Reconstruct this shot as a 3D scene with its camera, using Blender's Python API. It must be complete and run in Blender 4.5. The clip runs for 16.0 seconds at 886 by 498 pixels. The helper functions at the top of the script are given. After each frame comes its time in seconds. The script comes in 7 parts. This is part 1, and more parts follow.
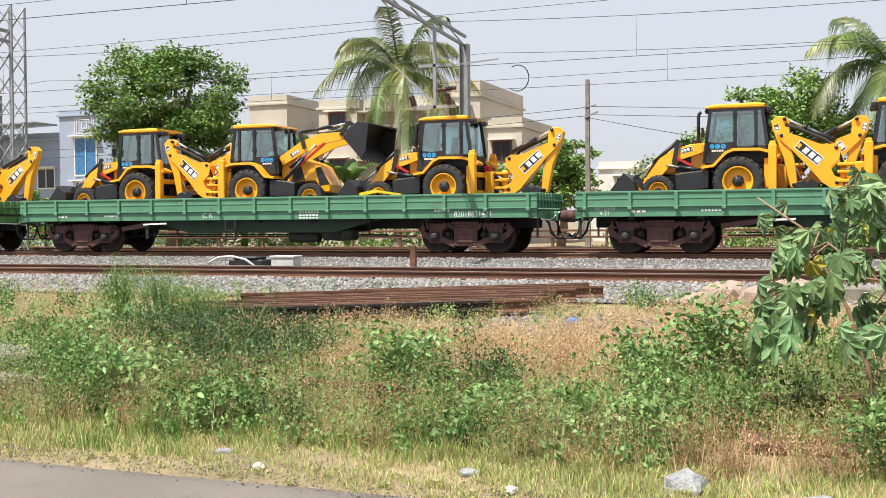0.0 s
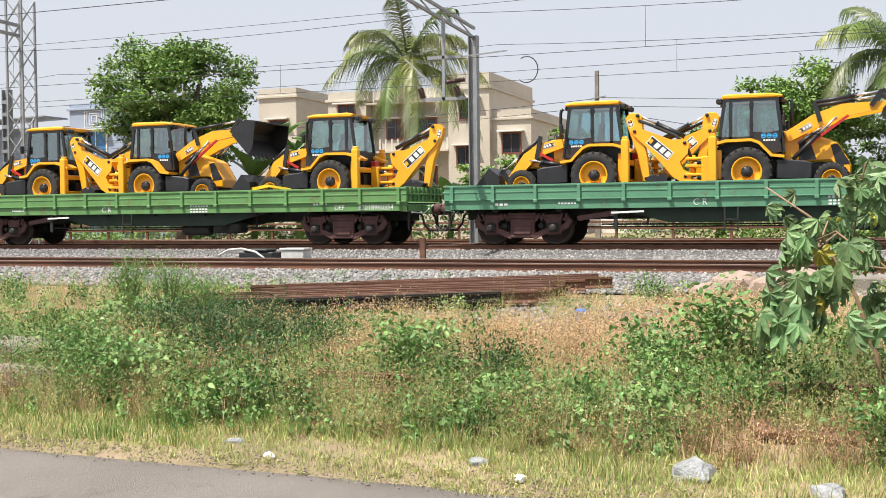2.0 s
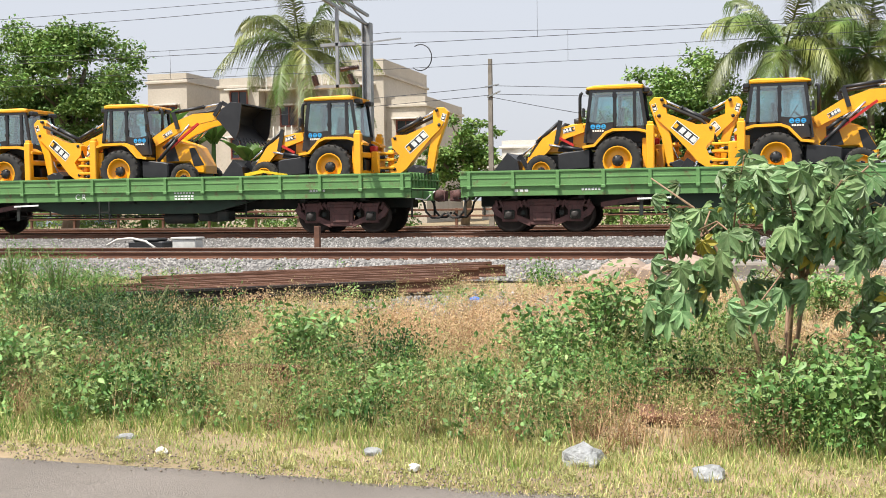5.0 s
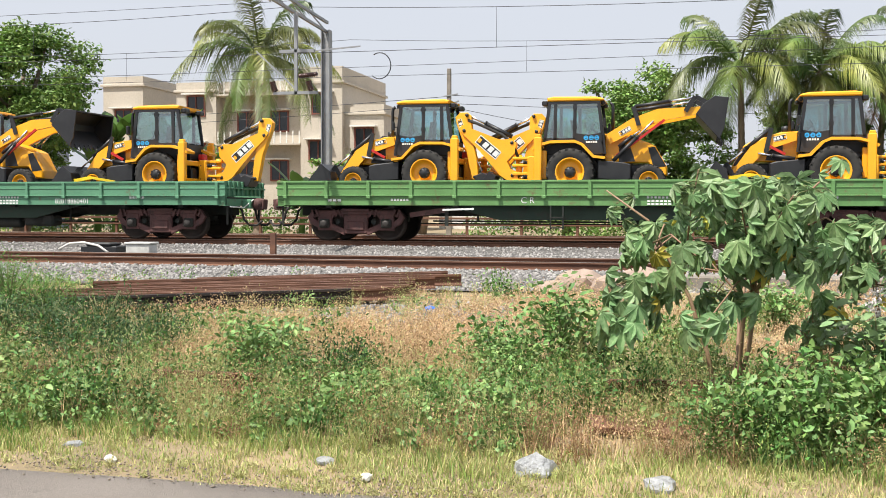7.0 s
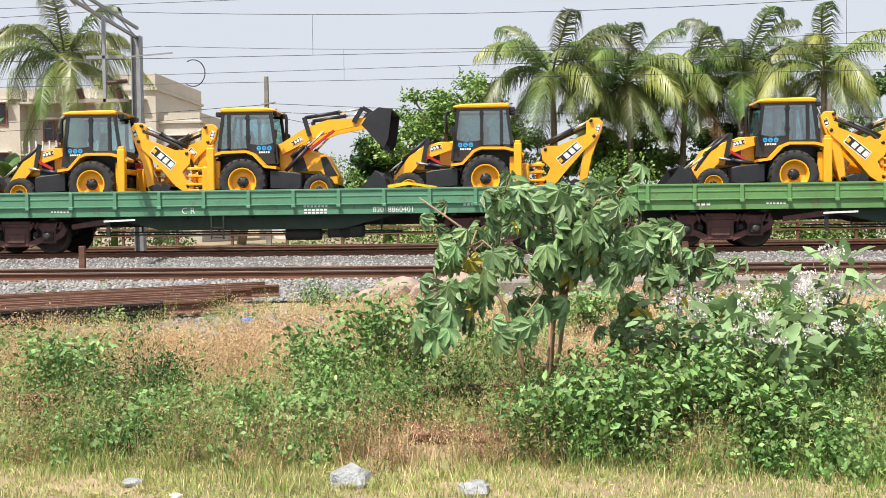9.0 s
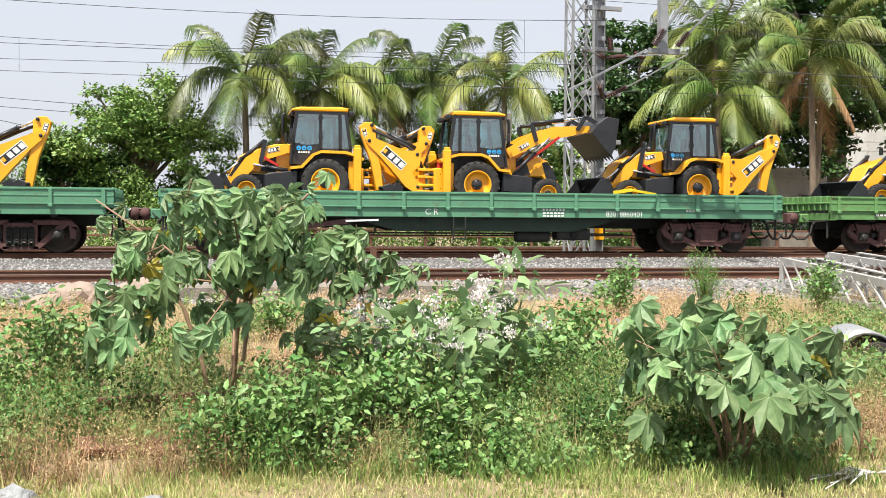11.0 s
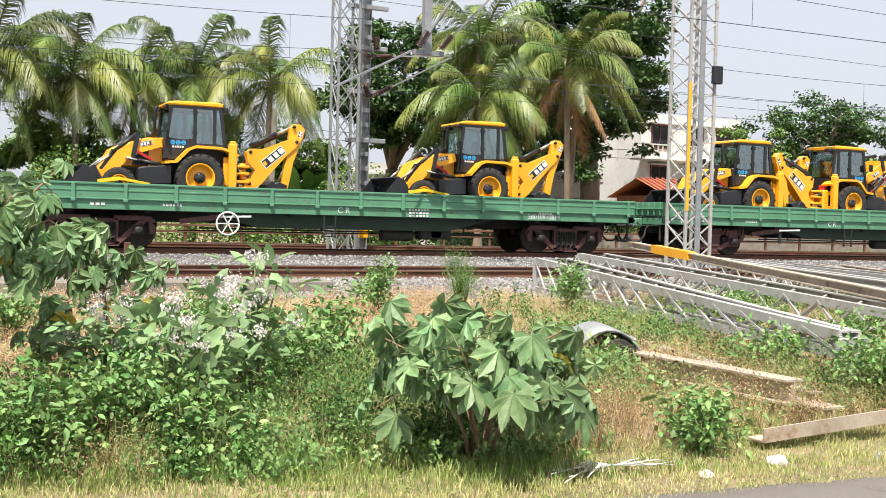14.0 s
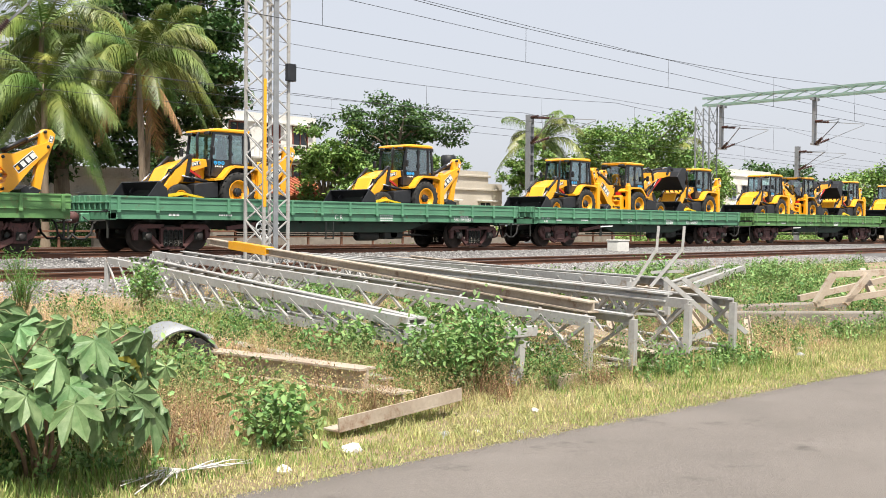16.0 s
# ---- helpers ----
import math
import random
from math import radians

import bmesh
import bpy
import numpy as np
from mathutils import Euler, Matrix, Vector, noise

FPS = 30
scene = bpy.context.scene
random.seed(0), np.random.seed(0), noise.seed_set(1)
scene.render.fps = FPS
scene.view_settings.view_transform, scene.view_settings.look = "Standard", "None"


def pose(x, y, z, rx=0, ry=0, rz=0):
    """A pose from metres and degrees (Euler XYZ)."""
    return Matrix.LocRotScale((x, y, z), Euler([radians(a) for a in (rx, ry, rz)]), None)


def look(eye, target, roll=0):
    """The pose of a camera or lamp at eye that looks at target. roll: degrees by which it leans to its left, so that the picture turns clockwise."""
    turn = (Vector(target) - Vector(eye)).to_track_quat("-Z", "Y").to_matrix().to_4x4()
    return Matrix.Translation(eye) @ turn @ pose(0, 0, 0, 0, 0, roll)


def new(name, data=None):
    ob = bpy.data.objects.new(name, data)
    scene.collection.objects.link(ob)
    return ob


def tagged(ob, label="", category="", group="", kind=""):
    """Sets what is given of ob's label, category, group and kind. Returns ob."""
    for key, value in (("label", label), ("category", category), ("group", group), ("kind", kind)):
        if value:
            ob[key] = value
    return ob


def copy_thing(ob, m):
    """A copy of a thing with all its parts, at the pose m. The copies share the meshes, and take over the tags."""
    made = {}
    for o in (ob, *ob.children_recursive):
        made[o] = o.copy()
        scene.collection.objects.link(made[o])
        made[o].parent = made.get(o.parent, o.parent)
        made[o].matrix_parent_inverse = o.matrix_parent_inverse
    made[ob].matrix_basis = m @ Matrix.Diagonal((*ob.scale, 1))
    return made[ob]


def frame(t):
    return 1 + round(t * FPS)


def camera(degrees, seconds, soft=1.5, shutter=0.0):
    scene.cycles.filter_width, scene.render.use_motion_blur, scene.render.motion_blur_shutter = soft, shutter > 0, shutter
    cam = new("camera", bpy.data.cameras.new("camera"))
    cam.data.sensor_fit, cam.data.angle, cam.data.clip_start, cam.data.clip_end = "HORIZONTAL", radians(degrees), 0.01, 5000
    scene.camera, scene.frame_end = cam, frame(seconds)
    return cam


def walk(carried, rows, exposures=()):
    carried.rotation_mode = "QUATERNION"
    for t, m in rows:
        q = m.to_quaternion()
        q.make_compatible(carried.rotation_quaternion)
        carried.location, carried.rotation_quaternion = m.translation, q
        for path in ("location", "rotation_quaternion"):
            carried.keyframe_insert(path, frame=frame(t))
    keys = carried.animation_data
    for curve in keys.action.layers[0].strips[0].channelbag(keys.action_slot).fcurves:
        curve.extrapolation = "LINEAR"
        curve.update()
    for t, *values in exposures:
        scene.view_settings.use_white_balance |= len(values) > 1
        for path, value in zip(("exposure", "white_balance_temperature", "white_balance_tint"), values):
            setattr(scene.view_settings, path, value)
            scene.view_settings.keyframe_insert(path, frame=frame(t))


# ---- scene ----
# camera: x along the track, y away from the road, z up from the rail tops
cam = camera(44.28, 16.0, 0.9)
ROWS = [
    (0.0, -0.000, 0.001, 0.909, 20.11, -1.41, 0.41),
    (0.5, 0.001, -0.009, 0.907, 20.51, -1.39, 0.47),
    (1.0, 0.011, -0.012, 0.902, 20.76, -1.48, 0.69),
    (1.5, 0.010, -0.009, 0.896, 20.77, -1.73, 0.72),
    (2.0, 0.016, -0.021, 0.897, 20.62, -1.81, 0.63),
    (2.5, 0.018, -0.020, 0.892, 20.05, -1.92, 0.42),
    (3.0, 0.030, -0.013, 0.903, 18.70, -2.27, 0.42),
    (3.5, 0.044, -0.066, 0.922, 17.43, -2.46, 0.55),
    (4.0, 0.047, -0.069, 0.926, 16.25, -2.65, 0.70),
    (6.5, 0.044, -0.077, 0.936, 13.93, -2.25, 0.19),
    (7.0, 0.051, -0.066, 0.933, 12.87, -2.12, -0.13),
    (7.5, 0.059, -0.057, 0.937, 11.40, -2.11, -0.10),
    (8.0, 0.072, -0.049, 0.935, 9.76, -2.09, 0.32),
    (8.5, 0.088, -0.043, 0.932, 7.71, -2.15, 0.80),
    (9.0, 0.109, -0.006, 0.930, 3.54, -1.72, 0.69),
    (9.3, 0.152, 0.058, 0.947, -3.55, -1.47, 0.22),
    (9.5, 0.193, 0.088, 0.933, -8.09, -1.58, 0.25),
    (9.7, 0.269, 0.012, 0.937, -11.71, -1.46, 0.45),
    (11.8, 0.102, 0.057, 0.947, -12.59, -1.56, -0.39),
    (12.0, 0.101, 0.061, 0.949, -12.77, -1.43, -0.27),
    (12.5, 0.143, 0.053, 0.934, -14.53, -1.10, -0.52),
    (13.0, 0.209, 0.043, 0.936, -17.92, -1.38, -0.76),
    (13.5, 0.249, 0.081, 0.948, -20.93, -1.92, -0.76),
    (14.0, 0.297, 0.131, 0.938, -24.74, -1.47, -1.45),
    (14.3, 0.365, 0.172, 0.936, -30.04, -0.44, -1.59),
    (14.5, 0.429, 0.208, 0.936, -34.45, -0.08, -1.68),
    (14.7, 0.461, 0.221, 0.933, -38.61, 0.17, -1.51),
    (15.0, 0.481, 0.241, 0.931, -43.18, 0.40, -1.12),
    (15.5, 0.474, 0.246, 0.928, -46.34, -0.02, -0.74),
    (16.0, 0.448, 0.230, 0.923, -46.53, -1.27, -0.45),
]
walk(cam, [(t, pose(x, y, z, 90 + pitch, roll, yaw)) for t, x, y, z, yaw, pitch, roll in ROWS],
     [(0.0, 0.55), (9.0, 0.56), (10.8, 0.64), (13.8, 0.65), (14.6, 0.58), (16.0, 0.55)])

# how far the train has run along its track at each time
TRAIN = [(0.0, 2.94), (0.5, 6.58), (1.0, 10.32), (1.5, 14.09), (2.0, 17.88), (2.5, 21.65), (3.0, 25.41), (3.5, 29.19), (4.0, 33.03), (6.5, 52.15), (7.0, 55.97), (7.5, 59.82), (8.0, 63.62), (8.5, 67.39), (9.0, 71.17), (9.5, 74.98), (12.0, 93.96), (12.5, 97.77), (13.0, 101.57), (13.5, 105.35), (14.0, 109.14), (14.5, 112.9), (15.0, 116.68), (15.5, 120.52), (16.0, 124.45)]


def run(t):
    return float(np.interp(t, [r[0] for r in TRAIN], [r[1] for r in TRAIN]))


# ---- light ----
SUN_AZ, SUN_EL = 215.0, 62.0          # degrees: compass direction to the sun from +y clockwise, height
world = bpy.data.worlds.new("sky")
scene.world = world
world.use_nodes = True
wn = world.node_tree.nodes
wn.clear()
sky = wn.new("ShaderNodeTexSky")
sky.sky_type, sky.sun_disc = "NISHITA", False
sky.sun_elevation, sky.sun_rotation = radians(SUN_EL), radians(SUN_AZ)
sky.air_density, sky.dust_density, sky.ozone_density = 1.0, 5.0, 1.0
hz = wn.new("ShaderNodeMix")
hz.data_type = "RGBA"
hz.inputs[0].default_value = 0.72
hz.inputs[7].default_value = (7.4, 7.65, 8.3, 1)   # thin white haze over the whole sky
bgd = wn.new("ShaderNodeBackground")
bgd.inputs["Strength"].default_value = 0.083
wout = wn.new("ShaderNodeOutputWorld")
world.node_tree.links.new(sky.outputs[0], hz.inputs[6])
world.node_tree.links.new(hz.outputs[2], bgd.inputs[0])
world.node_tree.links.new(bgd.outputs[0], wout.inputs[0])
sun = new("sun", bpy.data.lights.new("sun", "SUN"))
sun.data.energy, sun.data.angle, sun.data.color = 5.0, radians(0.6), (1.0, 0.95, 0.86)
sa, se = radians(SUN_AZ), radians(SUN_EL)
sun.matrix_world = look((0, 0, 40), (-math.sin(sa) * math.cos(se) * 10, -math.cos(sa) * math.cos(se) * 10, 40 - math.sin(se) * 10))
scene.view_settings.exposure = 0.55


# ---- materials ----
def material(name, base, second=None, rough=0.7, metal=0.0, scale=4.0, fine=40.0, bump=0.15, dirt=None, dirt_amount=0.0, island=0.0, spread=0.0, trans=0.0, coat=0.0, stretch=(1, 1, 1), grain=0.2):
    """A surface with two scales of colour variation, a fine relief and, if asked, dirt in blotches."""
    m = bpy.data.materials.new(name)
    m.use_nodes = True
    n, l = m.node_tree.nodes, m.node_tree.links
    b = n["Principled BSDF"]
    co = n.new("ShaderNodeTexCoord")
    mp = n.new("ShaderNodeMapping")
    mp.inputs["Scale"].default_value = stretch
    l.new(co.outputs["Object"], mp.inputs[0])
    big = n.new("ShaderNodeTexNoise")
    big.inputs["Scale"].default_value, big.inputs["Detail"].default_value = scale, 5
    sm = n.new("ShaderNodeTexNoise")
    sm.inputs["Scale"].default_value, sm.inputs["Detail"].default_value = fine, 4
    l.new(mp.outputs[0], big.inputs[0]), l.new(mp.outputs[0], sm.inputs[0])
    second = second or tuple(c * 0.75 for c in base)
    ramp = n.new("ShaderNodeValToRGB")
    ramp.color_ramp.elements[0].position, ramp.color_ramp.elements[1].position = 0.35, 0.65
    ramp.color_ramp.elements[0].color, ramp.color_ramp.elements[1].color = (*base, 1), (*second, 1)
    l.new(big.outputs[0], ramp.inputs[0])
    hsv = n.new("ShaderNodeHueSaturation")
    vr = n.new("ShaderNodeMapRange")
    vr.inputs["To Min"].default_value, vr.inputs["To Max"].default_value = 1 - grain, 1 + grain
    l.new(sm.outputs[0], vr.inputs[0])
    l.new(vr.outputs[0], hsv.inputs["Value"]), l.new(ramp.outputs[0], hsv.inputs["Color"])
    col = hsv.outputs[0]
    if island or spread:
        hs = n.new("ShaderNodeHueSaturation")
        src = n.new("ShaderNodeNewGeometry").outputs["Random Per Island"] if island else n.new("ShaderNodeObjectInfo").outputs["Random"]
        k = island or spread
        r1 = n.new("ShaderNodeMapRange")
        r1.inputs["To Min"].default_value, r1.inputs["To Max"].default_value = 1 - k, 1 + k
        l.new(src, r1.inputs[0]), l.new(r1.outputs[0], hs.inputs["Value"])
        ml = n.new("ShaderNodeMath")
        ml.operation = "MULTIPLY"
        ml.inputs[1].default_value = 7.31
        fr = n.new("ShaderNodeMath")
        fr.operation = "FRACT"
        r2 = n.new("ShaderNodeMapRange")
        r2.inputs["To Min"].default_value, r2.inputs["To Max"].default_value = 0.5 - k * 0.06, 0.5 + k * 0.06
        l.new(src, ml.inputs[0]), l.new(ml.outputs[0], fr.inputs[0]), l.new(fr.outputs[0], r2.inputs[0]), l.new(r2.outputs[0], hs.inputs["Hue"])
        l.new(col, hs.inputs["Color"])
        col = hs.outputs[0]
    if dirt:
        dn = n.new("ShaderNodeTexNoise")
        dn.inputs["Scale"].default_value, dn.inputs["Detail"].default_value, dn.inputs["Roughness"].default_value = scale * 2.3, 8, 0.7
        l.new(mp.outputs[0], dn.inputs[0])
        dr = n.new("ShaderNodeMapRange")
        dr.inputs["From Min"].default_value, dr.inputs["From Max"].default_value = 0.62 - dirt_amount * 0.3, 0.75 - dirt_amount * 0.2
        l.new(dn.outputs[0], dr.inputs[0])
        mx = n.new("ShaderNodeMix")
        mx.data_type = "RGBA"
        mx.inputs[7].default_value = (*dirt, 1)
        l.new(dr.outputs[0], mx.inputs[0]), l.new(col, mx.inputs[6])
        col = mx.outputs[2]
    l.new(col, b.inputs["Base Color"])
    rr = n.new("ShaderNodeMapRange")
    rr.inputs["To Min"].default_value, rr.inputs["To Max"].default_value = max(0, rough - 0.12), min(1, rough + 0.12)
    l.new(sm.outputs[0], rr.inputs[0]), l.new(rr.outputs[0], b.inputs["Roughness"])
    b.inputs["Metallic"].default_value = metal
    b.inputs["Coat Weight"].default_value = coat
    if bump:
        bp = n.new("ShaderNodeBump")
        bp.inputs["Strength"].default_value, bp.inputs["Distance"].default_value = bump, 0.02
        l.new(sm.outputs[0], bp.inputs["Height"]), l.new(bp.outputs[0], b.inputs["Normal"])
    if trans:
        out = n["Material Output"]
        tl = n.new("ShaderNodeBsdfTranslucent")
        l.new(col, tl.inputs[0])
        ms = n.new("ShaderNodeMixShader")
        ms.inputs[0].default_value = trans
        l.new(b.outputs[0], ms.inputs[1]), l.new(tl.outputs[0], ms.inputs[2]), l.new(ms.outputs[0], out.inputs[0])
    return m


def glass_material(name, tint, clear=0.6):
    m = bpy.data.materials.new(name)
    m.use_nodes = True
    n, l = m.node_tree.nodes, m.node_tree.links
    n.remove(n["Principled BSDF"])
    gl, tr, ms, fr = n.new("ShaderNodeBsdfGlossy"), n.new("ShaderNodeBsdfTransparent"), n.new("ShaderNodeMixShader"), n.new("ShaderNodeFresnel")
    gl.inputs["Roughness"].default_value = 0.03
    fr.inputs[0].default_value = 1.6
    tr.inputs[0].default_value = (*tint, 1)
    mul = n.new("ShaderNodeMath")
    mul.operation = "MULTIPLY_ADD"
    mul.inputs[1].default_value, mul.inputs[2].default_value = 0.6, 0.2
    l.new(fr.outputs[0], mul.inputs[0]), l.new(mul.outputs[0], ms.inputs[0])
    l.new(tr.outputs[0], ms.inputs[1]), l.new(gl.outputs[0], ms.inputs[2]), l.new(ms.outputs[0], n["Material Output"].inputs[0])
    return m


YELLOW = material("machine_yellow_paint", (0.9, 0.42, 0.014), (0.86, 0.38, 0.012), 0.38, scale=2, fine=60, bump=0.02, coat=0.3)
BLACK = material("black_painted_steel", (0.012, 0.013, 0.016), (0.02, 0.021, 0.024), 0.45, scale=3, bump=0.05)
RUBBER = material("tyre_rubber", (0.018, 0.018, 0.019), (0.035, 0.033, 0.03), 0.85, scale=6, bump=0.2)
CHROME = material("chromed_ram_steel", (0.75, 0.76, 0.78), (0.65, 0.66, 0.68), 0.22, 0.9, bump=0.0)
REDP = material("red_paint", (0.5, 0.02, 0.015), None, 0.5)
WHITEP = material("white_marking_paint", (0.78, 0.79, 0.78), (0.6, 0.63, 0.6), 0.7, scale=9, bump=0.05)
BLUEP = material("blue_decal", (0.03, 0.35, 0.75), None, 0.5, bump=0.0)
GLASS = glass_material("tinted_cab_glass", (0.68, 0.87, 0.9))
GREEN = material("green_wagon_paint", (0.082, 0.22, 0.13), (0.1, 0.26, 0.153), 0.55, scale=1.3, fine=22, bump=0.08, dirt=(0.12, 0.09, 0.05), dirt_amount=0.12)
GREENB = material("faded_olive_green_wagon_paint", (0.1, 0.225, 0.072), (0.125, 0.275, 0.094), 0.6, scale=1.3, fine=22, bump=0.08, dirt=(0.14, 0.1, 0.05), dirt_amount=0.2)
# grimy wagon green, darkened in the colour for the shade below the drop sides
SHADEGREEN = material("grimy_green_paint_with_shade", (0.014, 0.034, 0.022), (0.022, 0.045, 0.028), 0.7, scale=1.5, fine=20, bump=0.1, dirt=(0.03, 0.025, 0.02), dirt_amount=0.3)
UNDER = material("dark_grimy_underframe", (0.012, 0.018, 0.016), (0.03, 0.027, 0.022), 0.8, scale=3, bump=0.2)
BOGIE = material("oxide_red_bogie_steel", (0.115, 0.05, 0.045), (0.08, 0.037, 0.035), 0.75, scale=4, bump=0.25, dirt=(0.035, 0.027, 0.024), dirt_amount=0.3)
WHEELM = material("worn_wheel_steel", (0.03, 0.024, 0.02), (0.05, 0.035, 0.028), 0.7, 0.3, scale=5)
RUST = material("rusted_rail_steel", (0.1, 0.045, 0.028), (0.16, 0.075, 0.045), 0.8, scale=5, fine=60, bump=0.3, stretch=(0.3, 1, 1))
RAILTOP = material("polished_rail_head", (0.35, 0.3, 0.27), (0.25, 0.2, 0.17), 0.35, 0.8, scale=4, bump=0.05)
CONCRETE = material("weathered_concrete", (0.25, 0.225, 0.195), (0.18, 0.16, 0.135), 0.9, scale=2.5, fine=30, bump=0.3)
GALV = material("galvanised_steel", (0.31, 0.32, 0.33), (0.25, 0.26, 0.27), 0.5, 0.35, scale=3, fine=30, bump=0.08)
GALVO = material("weathered_galvanised_steel", (0.43, 0.425, 0.41), (0.35, 0.34, 0.325), 0.62, 0.1, scale=2.5, fine=26, bump=0.12, dirt=(0.24, 0.17, 0.11), dirt_amount=0.2)
TANST = material("dusty_primed_steel", (0.47, 0.4, 0.32), (0.38, 0.31, 0.24), 0.75, 0.1, scale=2.5, fine=26, bump=0.15, dirt=(0.22, 0.12, 0.07), dirt_amount=0.25)
CERAM = material("brown_glazed_insulator", (0.07, 0.028, 0.022), (0.05, 0.02, 0.016), 0.25, bump=0.0)
WIREM = material("overhead_wire", (0.07, 0.075, 0.085), None, 0.6, 0.4, bump=0.0)
ASPHALT = material("worn_asphalt", (0.205, 0.18, 0.16), (0.245, 0.215, 0.192), 0.92, scale=1.0, fine=130, bump=1.0, dirt=(0.13, 0.112, 0.1), dirt_amount=0.12, grain=0.6)
STONE = material("ballast_stone", (0.165, 0.158, 0.154), (0.28, 0.27, 0.262), 0.9, scale=8, fine=60, bump=0.3, island=0.45)


# ---- mesh helpers ----
def mesh_of(name, verts, faces, mats, smooth=False):
    me = bpy.data.meshes.new(name)
    me.from_pydata(verts, [], faces)
    for m in mats if isinstance(mats, (list, tuple)) else [mats]:
        me.materials.append(m)
    if smooth:
        me.polygons.foreach_set("use_smooth", [True] * len(me.polygons))
    me.update()
    return me


def fast_mesh(name, verts, tris, mat):
    """A mesh from big arrays of triangles."""
    me = bpy.data.meshes.new(name)
    v, f = np.asarray(verts, dtype=np.float32).reshape(-1, 3), np.asarray(tris, dtype=np.int32).reshape(-1, 3)
    me.vertices.add(len(v))
    me.vertices.foreach_set("co", v.ravel())
    me.loops.add(f.size)
    me.loops.foreach_set("vertex_index", f.ravel())
    me.polygons.add(len(f))
    me.polygons.foreach_set("loop_start", np.arange(0, f.size, 3, dtype=np.int32))
    me.materials.append(mat)
    me.update(calc_edges=True)
    return me


class Solid:
    """Collects shaped boxes, prisms, tubes and lathes, then becomes one mesh."""

    def __init__(self):
        self.v, self.f, self.m, self.s = [], [], [], []

    def add(self, verts, faces, mi=0, smooth=False):
        k = len(self.v)
        self.v += [tuple(p) for p in verts]
        self.f += [tuple(i + k for i in q) for q in faces]
        self.m += [mi] * len(faces)
        self.s += [smooth] * len(faces)
        return self

    def box(self, x0, x1, y0, y1, z0, z1, c=0.0, mi=0):
        """A box, with its edges along x, y and z cut off by c."""
        if not c:
            vs = [(x, y, z) for z in (z0, z1) for y in (y0, y1) for x in (x0, x1)]
            return self.add(vs, [(0, 2, 3, 1), (4, 5, 7, 6), (0, 1, 5, 4), (2, 6, 7, 3), (0, 4, 6, 2), (1, 3, 7, 5)], mi)
        return self.prism([(x0 + c, z0), (x1 - c, z0), (x1, z0 + c), (x1, z1 - c), (x1 - c, z1), (x0 + c, z1), (x0, z1 - c), (x0, z0 + c)], y0, y1, c, mi)

    def prism(self, poly, y0, y1, c=0.0, mi=0):
        """A side view (x, z) drawn out along y, its rims cut off by c."""
        a = sum(p[0] * q[1] - q[0] * p[1] for p, q in zip(poly, poly[1:] + poly[:1]))
        if a < 0:
            poly = poly[::-1]
        n = len(poly)
        cx, cz = sum(p[0] for p in poly) / n, sum(p[1] for p in poly) / n
        rings = [(y0, 0.0), (y1, 0.0)]
        if c:
            rings = [(y0, c), (y0 + c, 0.0), (y1 - c, 0.0), (y1, c)]
        vs = []
        for y, k in rings:
            for i, (x, z) in enumerate(poly):
                if k:
                    (px, pz), (qx, qz) = poly[i - 1], poly[(i + 1) % n]
                    e1, e2 = Vector((x - px, z - pz)), Vector((qx - x, qz - z))
                    n1 = Vector((-e1.y, e1.x)).normalized() + Vector((-e2.y, e2.x)).normalized()
                    n1 = n1.normalized() if n1.length > 1e-6 else Vector((0, 0))
                    x, z = x + n1.x * k, z + n1.y * k
                vs.append((x, y, z))
        fs = [tuple(range(n))]
        for r in range(len(rings) - 1):
            fs += [(r * n + i, (r + 1) * n + i, (r + 1) * n + (i + 1) % n, r * n + (i + 1) % n) for i in range(n)]
        fs.append(tuple(range((len(rings) - 1) * n, len(rings) * n))[::-1])
        return self.add(vs, fs, mi)

    def bar(self, p, q, w, h, mi=0, up=(0, 0, 1)):
        """A square bar from p to q, w wide and h high."""
        p, q = Vector(p), Vector(q)
        d = (q - p).normalized()
        u = Vector(up)
        if abs(d.dot(u)) > 0.98:
            u = Vector((1, 0, 0))
        s = d.cross(u).normalized()
        u = s.cross(d)
        vs = [o + s * a * w / 2 + u * b * h / 2 for o in (p, q) for a, b in ((-1, -1), (1, -1), (1, 1), (-1, 1))]
        return self.add(vs, [(3, 2, 1, 0), (4, 5, 6, 7), (0, 1, 5, 4), (1, 2, 6, 5), (2, 3, 7, 6), (3, 0, 4, 7)], mi)

    def strip(self, pts, y0, y1, mi=0):
        """A bent beam that follows side-view points (x, z, depth), one connected piece."""
        vs, n = [], len(pts)
        for i, (x, z, w) in enumerate(pts):
            a, b = pts[max(i - 1, 0)], pts[min(i + 1, n - 1)]
            d = Vector((b[0] - a[0], b[1] - a[1])).normalized()
            for k, y in ((-1, y0), (1, y0), (1, y1), (-1, y1)):
                vs.append((x - d.y * w / 2 * k, y, z + d.x * w / 2 * k))
        fs = [(0, 1, 2, 3), tuple(range(4 * n - 4, 4 * n))[::-1]]
        for i in range(n - 1):
            fs += [(4 * i + k, 4 * i + 4 + k, 4 * i + 4 + (k + 1) % 4, 4 * i + (k + 1) % 4) for k in range(4)]
        return self.add(vs, fs, mi)

